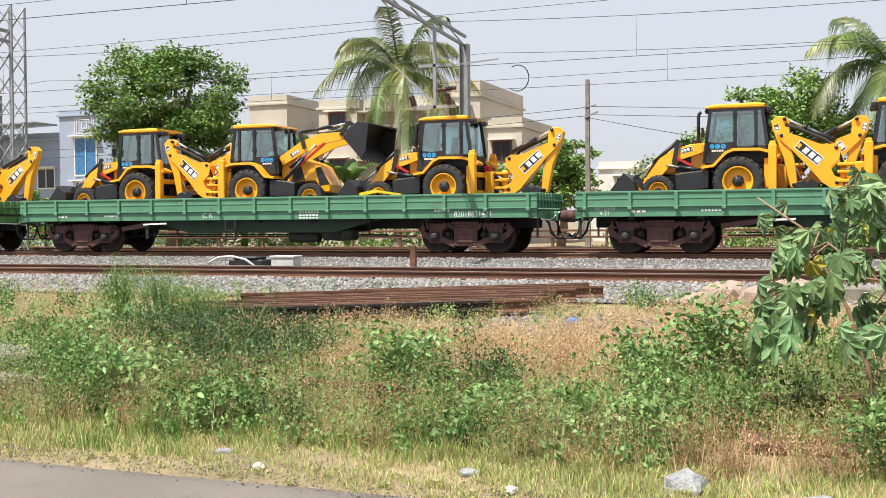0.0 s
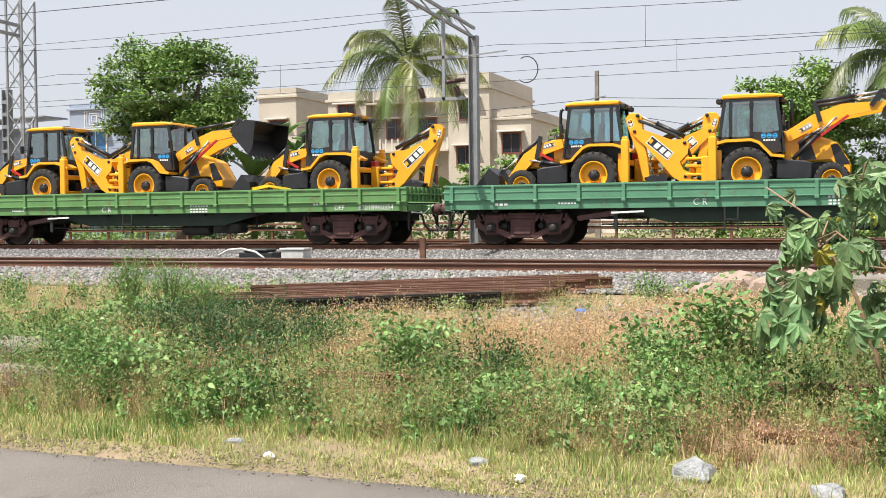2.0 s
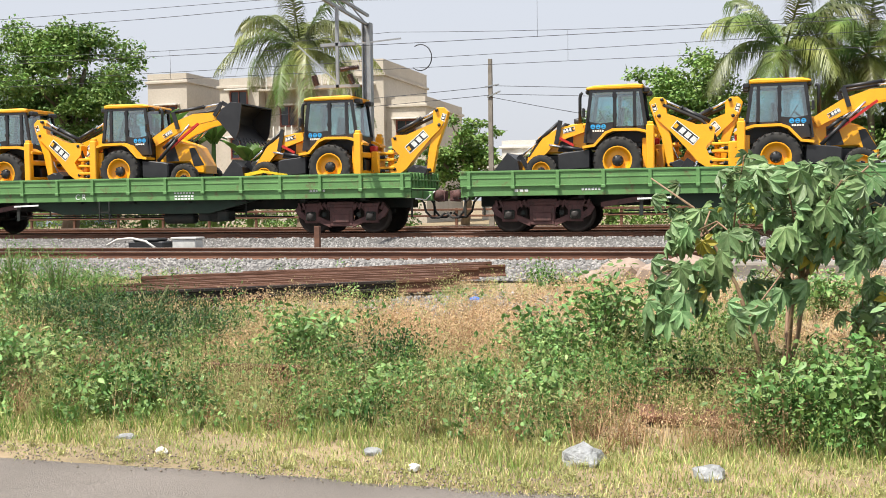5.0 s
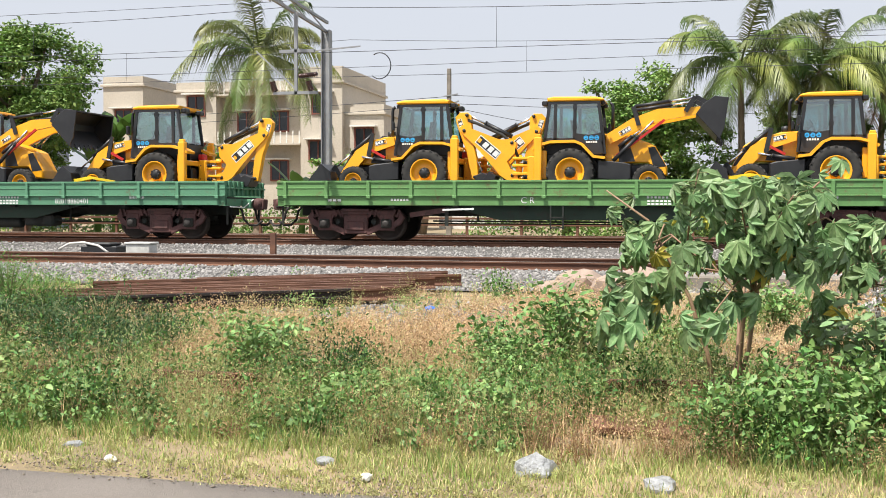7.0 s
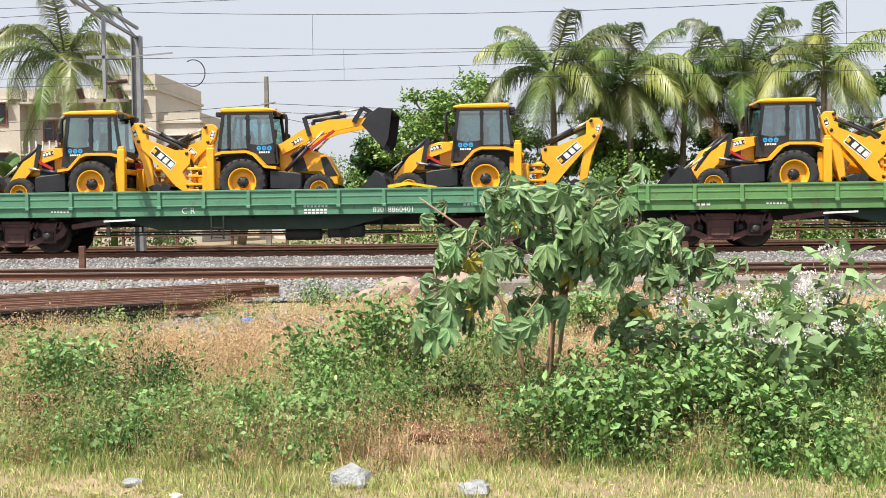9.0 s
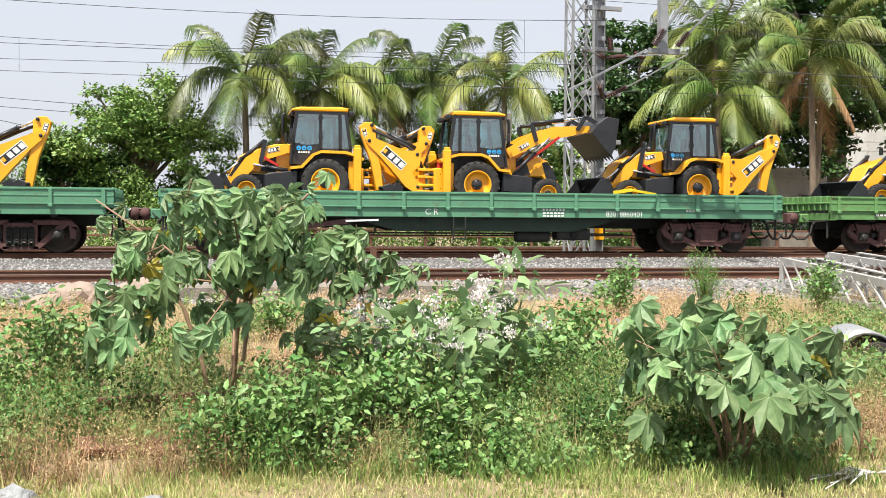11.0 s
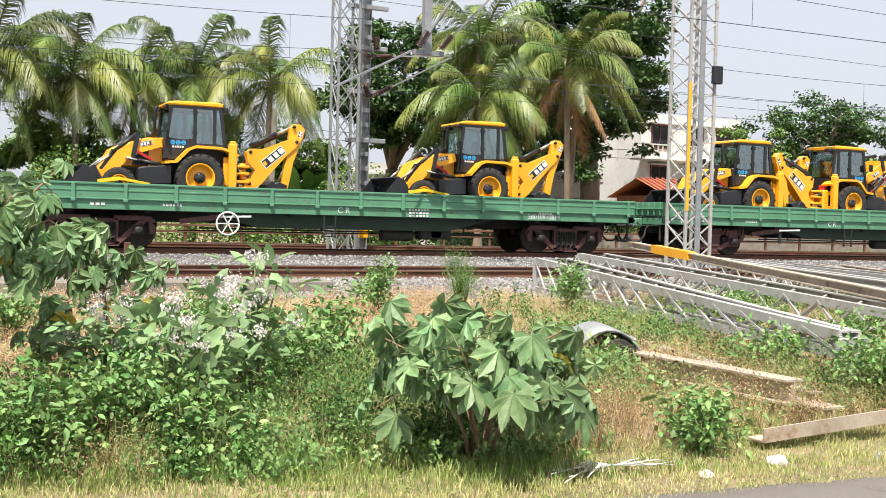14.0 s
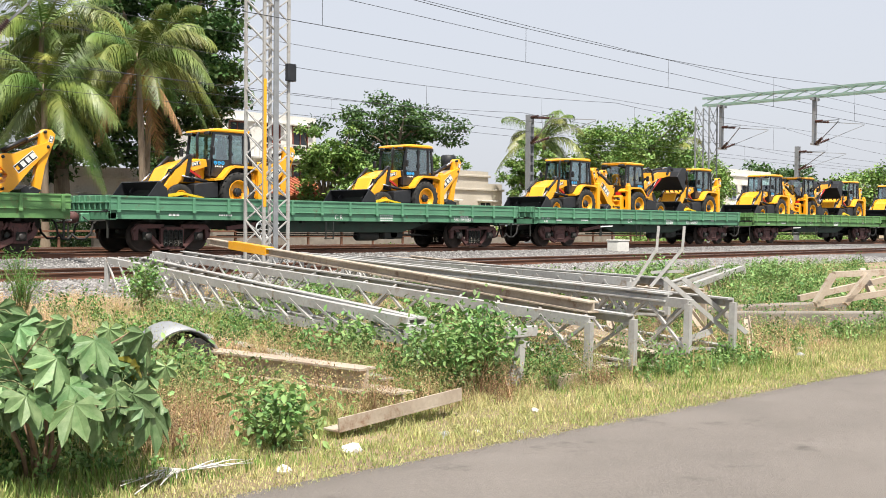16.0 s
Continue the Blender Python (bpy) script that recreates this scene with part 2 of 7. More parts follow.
    def tube(self, pts, rads, n=8, mi=0, cap=True):
        """A round tube along pts; rads is one radius or one for each point."""
        pts = [Vector(p) for p in pts]
        rads = rads if isinstance(rads, (list, tuple)) else [rads] * len(pts)
        vs, u = [], None
        for i, p in enumerate(pts):
            d = (pts[min(i + 1, len(pts) - 1)] - pts[max(i - 1, 0)]).normalized()
            if u is None:
                u = d.orthogonal().normalized()
            u = (u - d * u.dot(d)).normalized()
            w = d.cross(u)
            vs += [p + (u * math.cos(2 * math.pi * k / n) + w * math.sin(2 * math.pi * k / n)) * rads[i] for k in range(n)]
        fs = [(i * n + k, i * n + (k + 1) % n, (i + 1) * n + (k + 1) % n, (i + 1) * n + k) for i in range(len(pts) - 1) for k in range(n)]
        self.add(vs, fs, mi, True)
        if cap:
            m = len(self.v) - len(vs)
            self.f += [tuple(m + k for k in range(n))[::-1], tuple(m + (len(pts) - 1) * n + k for k in range(n))]
            self.m += [mi, mi]
            self.s += [False, False]
        return self

    def lathe(self, prof, n=24, mi=0, cx=0.0, cz=0.0, cy=0.0, smooth=True):
        """A profile of (radius, y) turned round the y axis."""
        vs = [(cx + r * math.cos(2 * math.pi * k / n), cy + y, cz + r * math.sin(2 * math.pi * k / n)) for r, y in prof for k in range(n)]
        fs = [(i * n + k, i * n + (k + 1) % n, (i + 1) * n + (k + 1) % n, (i + 1) * n + k) for i in range(len(prof) - 1) for k in range(n)]
        return self.add(vs, fs, mi, smooth)

    def mesh(self, name, mats):
        me = bpy.data.meshes.new(name)
        me.from_pydata(self.v, [], self.f)
        for m in mats if isinstance(mats, (list, tuple)) else [mats]:
            me.materials.append(m)
        me.polygons.foreach_set("material_index", self.m)
        me.polygons.foreach_set("use_smooth", self.s)
        me.update()
        return me


def part(name, body, mats, parent, label="", at=None):
    """One mesh object under a thing or a part."""
    ob = new(name, body.mesh(name, mats) if isinstance(body, Solid) else body)
    ob.parent = parent
    if at is not None:
        ob.matrix_basis = at
    if label:
        ob["label"] = label
    return ob


def thing(name, label, category, m=None, group="", kind=""):
    ob = new(name)
    if m is not None:
        ob.matrix_basis = m
    return tagged(ob, label, category, group, kind)


def solid_thing(name, body, mats, label, category, m=None, group="", kind=""):
    ob = new(name, body.mesh(name, mats) if isinstance(body, Solid) else body)
    if m is not None:
        ob.matrix_basis = m
    return tagged(ob, label, category, group, kind)


def lettering(text, size, mat, squash=1.0):
    """A flat mesh of letters in the x-z plane, facing -y, centred."""
    cu = bpy.data.curves.new("letters", "FONT")
    cu.body, cu.size, cu.align_x, cu.align_y, cu.extrude = text, size, "CENTER", "CENTER", 0.001
    ob = bpy.data.objects.new("letters", cu)
    scene.collection.objects.link(ob)
    me = bpy.data.meshes.new_from_object(ob.evaluated_get(bpy.context.evaluated_depsgraph_get()))
    bpy.data.objects.remove(ob)
    me.transform(Matrix.Rotation(radians(90), 4, "X") @ Matrix.Diagonal((squash, 1, 1, 1)))
    me.materials.clear()
    me.materials.append(mat)
    return me


# ---- ground ----
PROFILE = [(-30, -0.62), (5.35, -0.62), (5.7, -0.57), (6.5, -0.58), (8, -0.52), (10, -0.4), (12, -0.3), (14, -0.25), (16.3, -0.22), (17.6, -0.16), (21.9, -0.16), (23.4, -0.26), (28.2, -0.24), (29.2, -0.16), (33.2, -0.16), (34.6, -0.3), (42, -0.4), (60, -0.5), (400, -0.6)]


def ground_z(x, y):
    z = float(np.interp(y, [p[0] for p in PROFILE], [p[1] for p in PROFILE]))
    if 5.6 < y < 17:
        z += (0.05 * noise.noise((x * 0.5, y * 0.5, 0)) + 0.03 * noise.noise((x * 1.7, y * 1.7, 3))) * min(1, (y - 5.6) / 1.2) * min(1, (17 - y) / 1.5)
    return z


def ground_material():
    m = material("dry_soil", (0.3, 0.225, 0.14), (0.19, 0.15, 0.085), 0.95, scale=0.9, fine=25, bump=0.6)
    return m


def build_ground():
    xs = [-400, -150, -60, -35] + list(np.arange(-26, 60, 0.5)) + [70, 90, 130, 200, 400]
    ys = [-30, -10, 0, 4] + list(np.arange(5.0, 24, 0.4)) + [25, 26.5, 28.2, 29.2, 31, 33.2, 34.6, 38, 42, 50, 60, 90, 150, 400, 1500]
    vs = [(x, y, ground_z(x, y)) for y in ys for x in xs]
    n = len(xs)
    fs = [(j * n + i, j * n + i + 1, (j + 1) * n + i + 1, (j + 1) * n + i) for j in range(len(ys) - 1) for i in range(n - 1)]
    solid_thing("ground", mesh_of("ground", vs, fs, ground_material(), True), None, "dusty soil bank with patchy dry and green weeds", "ground", kind="structure")
    # the road: a slab with a ragged edge
    rd = Solid()
    rx = list(np.arange(-40, 80, 0.35))
    far = [(x, 5.42 - 0.044 * x + 0.07 * noise.noise((x * 0.8, 1, 0)) + 0.05 * noise.noise((x * 4, 7, 0))) for x in rx]
    vs = []
    for x, y in far:
        vs += [(x, -6, -0.598), (x, 2, -0.585), (x, y - 0.25, -0.59), (x, y, -0.6), (x, y + 0.05, -0.66)]
    fs = [(i * 5 + k, (i + 1) * 5 + k, (i + 1) * 5 + k + 1, i * 5 + k + 1) for i in range(len(rx) - 1) for k in range(4)]
    rd.add(vs, fs, 0, True)
    solid_thing("road", rd, ASPHALT, "worn grey asphalt road with a crumbled edge", "road", kind="structure")


build_ground()


# ---- railway tracks ----
def track_rail(x0, x1, y, name="rail"):
    """One rail: foot, web and head, top at z = 0."""
    s = Solid()
    sec = [(-0.07, -0.155), (0.07, -0.155), (0.07, -0.14), (0.012, -0.12), (0.01, -0.045), (0.035, -0.03), (0.035, -0.004), (0.03, 0.0), (-0.03, 0.0), (-0.035, -0.004), (-0.035, -0.03), (-0.01, -0.045), (-0.012, -0.12), (-0.07, -0.14)]
    vs = [(x, y + a, b) for x in (x0, x1) for a, b in sec]
    n = len(sec)
    for i in range(n):
        top = 1 if i in (6, 7, 8) else 0
        s.add([vs[i], vs[(i + 1) % n], vs[n + (i + 1) % n], vs[n + i]], [(0, 3, 2, 1)], top)
    return s


def build_track(yc, label):
    tr = thing("railway_track", label, "railway track", kind="structure")
    for side in (-0.873, 0.873):
        part("rail", track_rail(-70, 150, yc + side), [RUST, RAILTOP], tr)
    sl = Solid()
    sl.prism([(-0.13, -0.3), (0.13, -0.3), (0.1, -0.152), (-0.1, -0.152)], -1.37, 1.37, 0.01)
    me = sl.mesh("sleeper", CONCRETE)
    for i in range(120):
        part("sleeper", me, CONCRETE, tr, at=pose(-26 + i * 0.62, yc, 0))
    cl = Solid()
    for sgn in (-1, 1):
        cl.box(-0.05, 0.05, sgn * 0.873 - 0.14, sgn * 0.873 - 0.06, -0.15, -0.11, 0.01)
        cl.box(-0.05, 0.05, sgn * 0.873 + 0.06, sgn * 0.873 + 0.14, -0.15, -0.11, 0.01)
    cm = cl.mesh("rail_clips", RUST)
    for i in range(100):
        part("rail_clips", cm, RUST, tr, at=pose(-22 + i * 0.62, yc, 0))
    return tr


build_track(19.85, "rusty rails on concrete sleepers in grey ballast")
build_track(31.12, "rails carrying the goods train, on grey ballast")
build_track(37.0, "further pair of rails beyond the train")


# ---- the train ----
DECK = 1.26


def bogie_parts(w, cx, style):
    """One four-wheel bogie under the wagon w at cx: side frames, bolster, springs, axle boxes."""
    for sgn in (-1, 1):
        y0, y1 = (sgn * 1.02, sgn * 1.14)
        y0, y1 = min(y0, y1), max(y0, y1)
        f = Solid()
        if style == "cast":
            f.box(-1.3, 1.3, y0, y1, 0.75, 0.88, 0.02)
            f.box(-0.36, 0.36, y0 - 0.01, y1 + 0.01, 0.2, 0.76, 0.03)
            f.box(-0.27, 0.27, y0 - 0.05, y1 + 0.05, 0.3, 0.56, 0.03)
            f.box(-0.42, 0.42, y0 - 0.04, y1 + 0.04, 0.84, 0.93, 0.02)
            for e in (-1, 1):
                f.prism([(e * 0.34, 0.16), (e * 0.34, 0.34), (e * 0.74, 0.5), (e * 0.74, 0.33)], y0, y1, 0.015)
                f.prism([(e * 0.36, 0.76), (e * 0.36, 0.64), (e * 0.46, 0.76)], y0, y1, 0.01)
                f.prism([(e * 0.72, 0.78), (e * 0.6, 0.78), (e * 0.72, 0.62)], y0, y1, 0.01)
                f.prism([(e * 0.72, 0.3), (e * 1.14, 0.3), (e * 1.14, 0.78), (e * 0.72, 0.78)], y0 - 0.01, y1 + 0.01, 0.02)
                f.prism([(e * 1.12, 0.36), (e * 1.34, 0.48), (e * 1.46, 0.68), (e * 1.32, 0.88), (e * 1.12, 0.88), (e * 1.12, 0.72), (e * 1.28, 0.66), (e * 1.12, 0.54)], y0, y1, 0.015)
                for x in (0.52, 1.2):
                    f.bar((e * x, sgn * 1.17, 0.9), (e * (x - 0.09), sgn * 1.17, 0.7), 0.04, 0.05)
                    f.bar((e * (x + 0.12), sgn * 1.17, 0.9), (e * (x + 0.05), sgn * 1.17, 0.7), 0.04, 0.05)
                f.lathe([(0.001, 0), (0.06, 0), (0.075, sgn * 0.02), (0.08, 0)], 10, 1, e * 0.54, 0.55, sgn * 1.12)
        else:
            for e in (-1, 1):
                f.prism([(e * 0.3, 0.74), (e * 0.3, 0.88), (e * 1.25, 0.88), (e * 1.42, 0.72), (e * 1.42, 0.58), (e * 1.15, 0.74)], y0, y1, 0.02)
                f.prism([(e * 0.95, 0.76), (e * 1.2, 0.76), (e * 0.46, 0.1), (e * 0.3, 0.1), (e * 0.3, 0.22), (e * 0.42, 0.26)], y0, y1, 0.02)
                f.prism([(e * 0.3, 0.2), (e * 0.42, 0.24), (e * 0.42, 0.8), (e * 0.3, 0.8)], y0, y1, 0.015)
                f.prism([(e * 1.2, 0.7), (e * 1.42, 0.7), (e * 1.36, 0.38), (e * 1.22, 0.38)], y0, y1, 0.015)
            f.box(-0.46, 0.46, y0, y1, 0.08, 0.2, 0.02)
            f.box(-0.32, 0.32, y0, y1, 0.66, 0.8, 0.02)
            for x in (-0.27, -0.09, 0.09, 0.27):
                for k in range(6):
                    f.lathe([(0.05, -0.02), (0.09, 0), (0.05, 0.02)], 8, 1, x, 0.25 + k * 0.075, sgn * 1.17)
        part("side_frame", f, [BOGIE, UNDER], w, at=pose(cx, 0, 0))
        for x in (-1, 1):
            a = Solid()
            a.box(-0.15, 0.15, min(sgn * 1.1, sgn * 1.24), max(sgn * 1.1, sgn * 1.24), 0.37, 0.63, 0.035)
            a.lathe([(0.11, sgn * 1.24), (0.11, sgn * 1.27), (0.05, sgn * 1.285), (0.001, sgn * 1.285)], 12, 1, 0, 0.5)
            part("axle_box", a, [UNDER, material_axle], w, at=pose(cx + x * 0.93, 0, 0))
    b = Solid()
    b.box(-0.22, 0.22, -1.0, 1.0, 0.5, 0.85, 0.04)
    b.box(-1.3, 1.3, -0.12, 0.12, 0.55, 0.7, 0.02)
    part("bolster", b, UNDER, w, at=pose(cx, 0, 0))


material_axle = material("greasy_axle_cap", (0.05, 0.045, 0.042), (0.03, 0.027, 0.025), 0.5, 0.3, bump=0.1)
WHEELSETS = []


def wheelset(w, cx):
    s = Solid()
    for sgn in (-1, 1):
        s.lathe([(0.0, sgn * 0.96), (0.1, sgn * 0.96), (0.13, sgn * 0.9), (0.38, sgn * 0.86), (0.42, sgn * 0.93), (0.49, sgn * 0.935), (0.5, sgn * 0.83), (0.53, sgn * 0.81), (0.525, sgn * 0.79), (0.42, sgn * 0.79), (0.38, sgn * 0.84), (0.1, sgn * 0.82)], 28)
    s.tube([(0, -1.1, 0), (0, 1.1, 0)], 0.085, 10)
    ob = part("wheelset", s, WHEELM, w, at=pose(cx, 0, 0.5))
    return ob


def low_side(w, length, sgn, green, posts):
    """A drop side with a rolled top rail, ribs and a lower sill plate."""
    y = sgn * 1.5
    yi = sgn * 1.46
    lo, hi = min(y, yi), max(y, yi)
    s = Solid()
    h = length / 2
    out = [(0.0, 1.29), (0.028, 1.29), (0.028, 1.312), (0.002, 1.318), (0.002, 1.498), (0.016, 1.504), (0.016, 1.532), (0.002, 1.538), (0.002, 1.66), (0.03, 1.668), (0.034, 1.7), (0.03, 1.725), (-0.07, 1.725), (-0.07, 1.69), (-0.04, 1.66), (-0.04, 1.29)]
    if sgn < 0:
        out = out[::-1]
    n = len(out)
    xs = [-h, -h + 0.01, h - 0.01, h]
    s.add([(x, y + sgn * a, b) for x in xs for a, b in out], [tuple(range(n))[::-1], tuple(range(3 * n, 4 * n))] + [(r * n + i, r * n + (i + 1) % n, (r + 1) * n + (i + 1) % n, (r + 1) * n + i) for r in range(3) for i in range(n)])
    part("drop_side", s, green, w)
    for x in posts:
        r = Solid()
        r.prism([(-0.045, 1.2), (0.045, 1.2), (0.05, 1.28), (0.05, 1.69), (-0.05, 1.69), (-0.05, 1.28)], sgn * 1.56 if sgn < 0 else 1.5, -1.5 if sgn < 0 else 1.56, 0.012)
        r.box(-0.06, 0.06, sgn * 1.55 - 0.02, sgn * 1.55 + 0.02, 1.22, 1.3, 0.01)
        part("side_post", r, green, w, at=pose(x, 0, 0))


def flat_wagon(length, spread_b, green, style, cx_marks):
    """A low-sided bogie flat wagon, its middle at x = 0 and the rail tops at z = 0."""
    w = thing("flat_wagon", "green low-sided bogie flat wagon carrying yellow backhoe loaders", "railway wagon", group="wagons of the train")
    h = length / 2
    d = Solid()
    d.box(-h, h, -1.46, 1.46, 1.22, DECK)
    part("deck", d, UNDER, w)
    for sgn in (-1, 1):
        s = Solid()
        y = sgn * 1.47
        s.box(-h, h, min(y, y - sgn * 0.12), max(y, y - sgn * 0.12), 1.02, 1.3, 0.01)
        part("sole_bar", s, green, w)
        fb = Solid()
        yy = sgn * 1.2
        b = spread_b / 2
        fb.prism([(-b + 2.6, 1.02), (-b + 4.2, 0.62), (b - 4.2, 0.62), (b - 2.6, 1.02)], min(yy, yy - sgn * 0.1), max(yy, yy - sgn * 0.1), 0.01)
        # its shade under the sole bar is put into the paint colour
        part("fish_belly_girder", fb, SHADEGREEN, w)
        n = 15
        low_side(w, length, sgn, green, [-h + 0.25 + i * (length - 0.5) / (n - 1) for i in range(n)])
    for sgn in (-1, 1):
        e = Solid()
        x = sgn * h
        e.box(min(x, x - sgn * 0.05), max(x, x - sgn * 0.05), -1.44, 1.44, 1.3, 1.74, 0.01)
        for k in range(9):
            yy = -1.3 + k * 0.325
            e.box(min(x, x + sgn * 0.06), max(x, x + sgn * 0.06), yy - 0.03, yy + 0.03, 1.3, 1.72, 0.01)
        e.box(min(x, x + sgn * 0.07), max(x, x + sgn * 0.07), -1.44, 1.44, 1.5, 1.55, 0.01)
        part("end_flap", e, green, w)
        hs = Solid()
        hs.box(min(x, x - sgn * 0.2), max(x, x - sgn * 0.2), -1.47, 1.47, 1.0, 1.22, 0.01)
        hs.box(min(x, x + sgn * 0.3), max(x, x + sgn * 0.3), -0.3, 0.3, 0.92, 1.2, 0.03)
        part("headstock", hs, green, w)
        c = Solid()
        c.prism([(0, 0.95), (0.3, 0.95), (0.42, 0.88), (0.66, 0.9), (0.68, 1.2), (0.42, 1.24), (0.3, 1.15), (0, 1.15)], -0.16, 0.16, 0.03)
        c.lathe([(0.001, -0.2), (0.14, -0.2), (0.16, -0.12), (0.16, 0.12), (0.14, 0.2), (0.001, 0.2)], 14, 0, 0.45, 1.08)
        part("coupler", c, BOGIE, w, at=pose(x, 0, 0, 0, 0, 0 if sgn > 0 else 180))
        for yy in (-0.45, 0.6):
            hz = Solid().tube([(-0.05, yy, 1.0), (0.08, yy, 0.86), (0.14, yy, 0.6), (0.3, yy * 0.9, 0.42), (0.52, yy * 0.8, 0.42), (0.68, yy * 0.7, 0.56)], 0.035, 7)
            part("brake_hose", hz, RUBBER, w, at=pose(x, 0, 0, 0, 0, 0 if sgn > 0 else 180))
        for yy in (-1.2, 1.2):
            part("end_step", Solid().box(-0.03, 0.03, yy - 0.02, yy + 0.02, 0.45, 1.02, 0.005), UNDER, w, at=pose(x - sgn * 0.06, 0, 0))
        part("uncoupling_lever", Solid().tube([(x + sgn * 0.1, -1.35, 0.98), (x + sgn * 0.12, -0.4, 0.95), (x + sgn * 0.35, -0.2, 1.2)], 0.02, 6), WHITEP if sgn > 0 else UNDER, w)
        bogie_parts(w, sgn * spread_b / 2, style)
    u = Solid()
    u.box(-h + 0.3, h - 0.3, -0.25, 0.25, 0.72, 1.22, 0.02)
    for x in np.linspace(-h + 1.5, h - 1.5, 9):
        u.box(x - 0.08, x + 0.08, -1.35, 1.35, 0.95, 1.22)
    part("centre_sill", u, UNDER, w)
    cyl = Solid()
    cyl.lathe([(0.001, -0.5), (0.17, -0.5), (0.19, -0.45), (0.19, 0.45), (0.17, 0.5), (0.001, 0.5)], 16, 0)
    part("air_reservoir", cyl, UNDER, w, at=pose(1.4, -0.85, 0.5, 0, 0, 90))
    part("air_reservoir", cyl, UNDER, w, at=pose(2.6, -0.6, 0.55, 0, 0, 0))
    bc = Solid()
    bc.box(2.1, 3.1, -1.1, -0.55, 0.38, 0.72, 0.05)
    part("brake_cylinder_box", bc, UNDER, w)
    rod = Solid()
    rod.tube([(-5, -0.5, 0.5), (5, -0.5, 0.5)], 0.02, 6)
    rod.tube([(-4.5, -0.9, 0.58), (4.2, -0.9, 0.55)], 0.025, 6)
    for x in (-3.2, -1.0, 3.6):
        rod.bar((x, -0.9, 0.55), (x, -0.9, 1.0), 0.03, 0.05)
    part("brake_rigging", rod, UNDER, w)
    st = Solid()
    for x in (-0.17, 0.17):
        st.bar((x, -1.45, 0.38), (x, -1.45, 1.02), 0.025, 0.04)
    for z in (0.4, 0.68):
        st.box(-0.18, 0.18, -1.48, -1.36, z, z + 0.03)
    part("side_ladder", st, UNDER, w, at=pose(-0.9, 0, 0))
    lv = Solid()
    lv.bar((-4.0, -1.4, 0.98), (-4.0, -1.4, 0.45), 0.05, 0.1)
    lv.bar((-4.1, -1.47, 0.9), (-3.2, -1.5, 0.93), 0.03, 0.05, 1)
    lv.bar((-5.1, -1.2, 0.75), (-4.0, -1.35, 0.9), 0.1, 0.14, 2)
    part("empty_load_lever", lv, [UNDER, WHITEP, BOGIE], w)
    # white stencil marks
    mk = Solid()
    for x, z, wd, ht in cx_marks:
        mk.box(x - wd / 2, x + wd / 2, -1.478, -1.4725, z - ht / 2, z + ht / 2)
    part("stencil_marks", mk, WHITEP, w)
    return w


def bars(cx, z, n, wd, ht, gap, rows=1, step=0.09):
    """Unreadable writing: rows of short dashes."""
    return [(cx + (i - n / 2) * (wd + gap), z - r * step, wd, ht) for r in range(rows) for i in range(n)]


MARKS = bars(-7.2, 1.17, 3, 0.1, 0.07, 0.04) + bars(-5.3, 1.18, 6, 0.06, 0.06, 0.03) + bars(1.9, 1.25, 7, 0.06, 0.06, 0.04) + bars(1.9, 1.15, 6, 0.08, 0.05, 0.03, 2, 0.08) + bars(6.2, 1.25, 5, 0.07, 0.07, 0.03)
L1 = 18.0
CENTRES = [(-0.86, "a"), (-19.98, "a"), (-39.16, "b"), (-58.62, "b"), (-78.25, "a"), (-97.88, "c"), (-117.6, "b")]
wagon_a = flat_wagon(L1, 13.5, GREEN, "cast", MARKS)
wagon_b = flat_wagon(L1, 13.5, GREENB, "cast", MARKS)
wagon_c = flat_wagon(18.9, 14.2, GREEN, "fabricated", MARKS)
wagon_b["label"] = "faded olive-green low-sided bogie flat wagon carrying backhoe loaders"
wagon_c["label"] = "green low-sided flat wagon with open-sprung bogies and two loaders"
KEYED = []
first = {"a": wagon_a, "b": wagon_b, "c": wagon_c}
wagons = []
for cx, sort in CENTRES:
    w = first.pop(sort, None)
    w = w or copy_thing({"a": wagon_a, "b": wagon_b, "c": wagon_c}[sort], pose(cx, 31.12, 0))
    w.matrix_basis = pose(cx, 31.12, 0)
    wagons.append(w)
    KEYED.append((w, cx, DECK * 0, 0))
for (cx, sort), w in zip(CENTRES, wagons):
    b = (14.2 if sort == "c" else 13.5) / 2
    for x in (-b - 0.93, -b + 0.93, b - 0.93, b + 0.93):
        WHEELSETS.append((wheelset(w, x), x))
NUMBERS = {1: "82018631421", 2: "82018960354", 4: "82018860401", 5: "58010910819"}
cr = lettering("C R", 0.24, WHITEP)
for i, w in enumerate(wagons):
    part("zone_letters", cr, WHITEP, w, at=pose(-1.7 if i != 5 else -0.5, -1.478, 1.16))
    if i in NUMBERS:
        part("wagon_number", lettering(NUMBERS[i], 0.22, WHITEP, 0.95), WHITEP, w, at=pose(4.0 if i == 4 else 7.1 if i == 1 else 8.0 if i == 2 else 6.1, -1.478, 1.13))
ret = lettering("RETURN", 0.15, WHITEP)
for i, txt in ((0, "9-23"), (4, "4-25")):
    part("return_date", ret, WHITEP, wagons[i], at=pose(-8.2, -1.4785, 1.25))
    part("return_date", lettering(txt, 0.15, WHITEP), WHITEP, wagons[i], at=pose(-8.2, -1.4785, 1.11))
part("type_letters", lettering("DEF", 0.2, WHITEP), WHITEP, wagons[2], at=pose(6.8, -1.478, 1.13))
hw = Solid()
for k in range(6):
    a = k * math.pi / 3
    hw.bar((0, 0, 0), (0.3 * math.cos(a), 0, 0.3 * math.sin(a)), 0.03, 0.03)
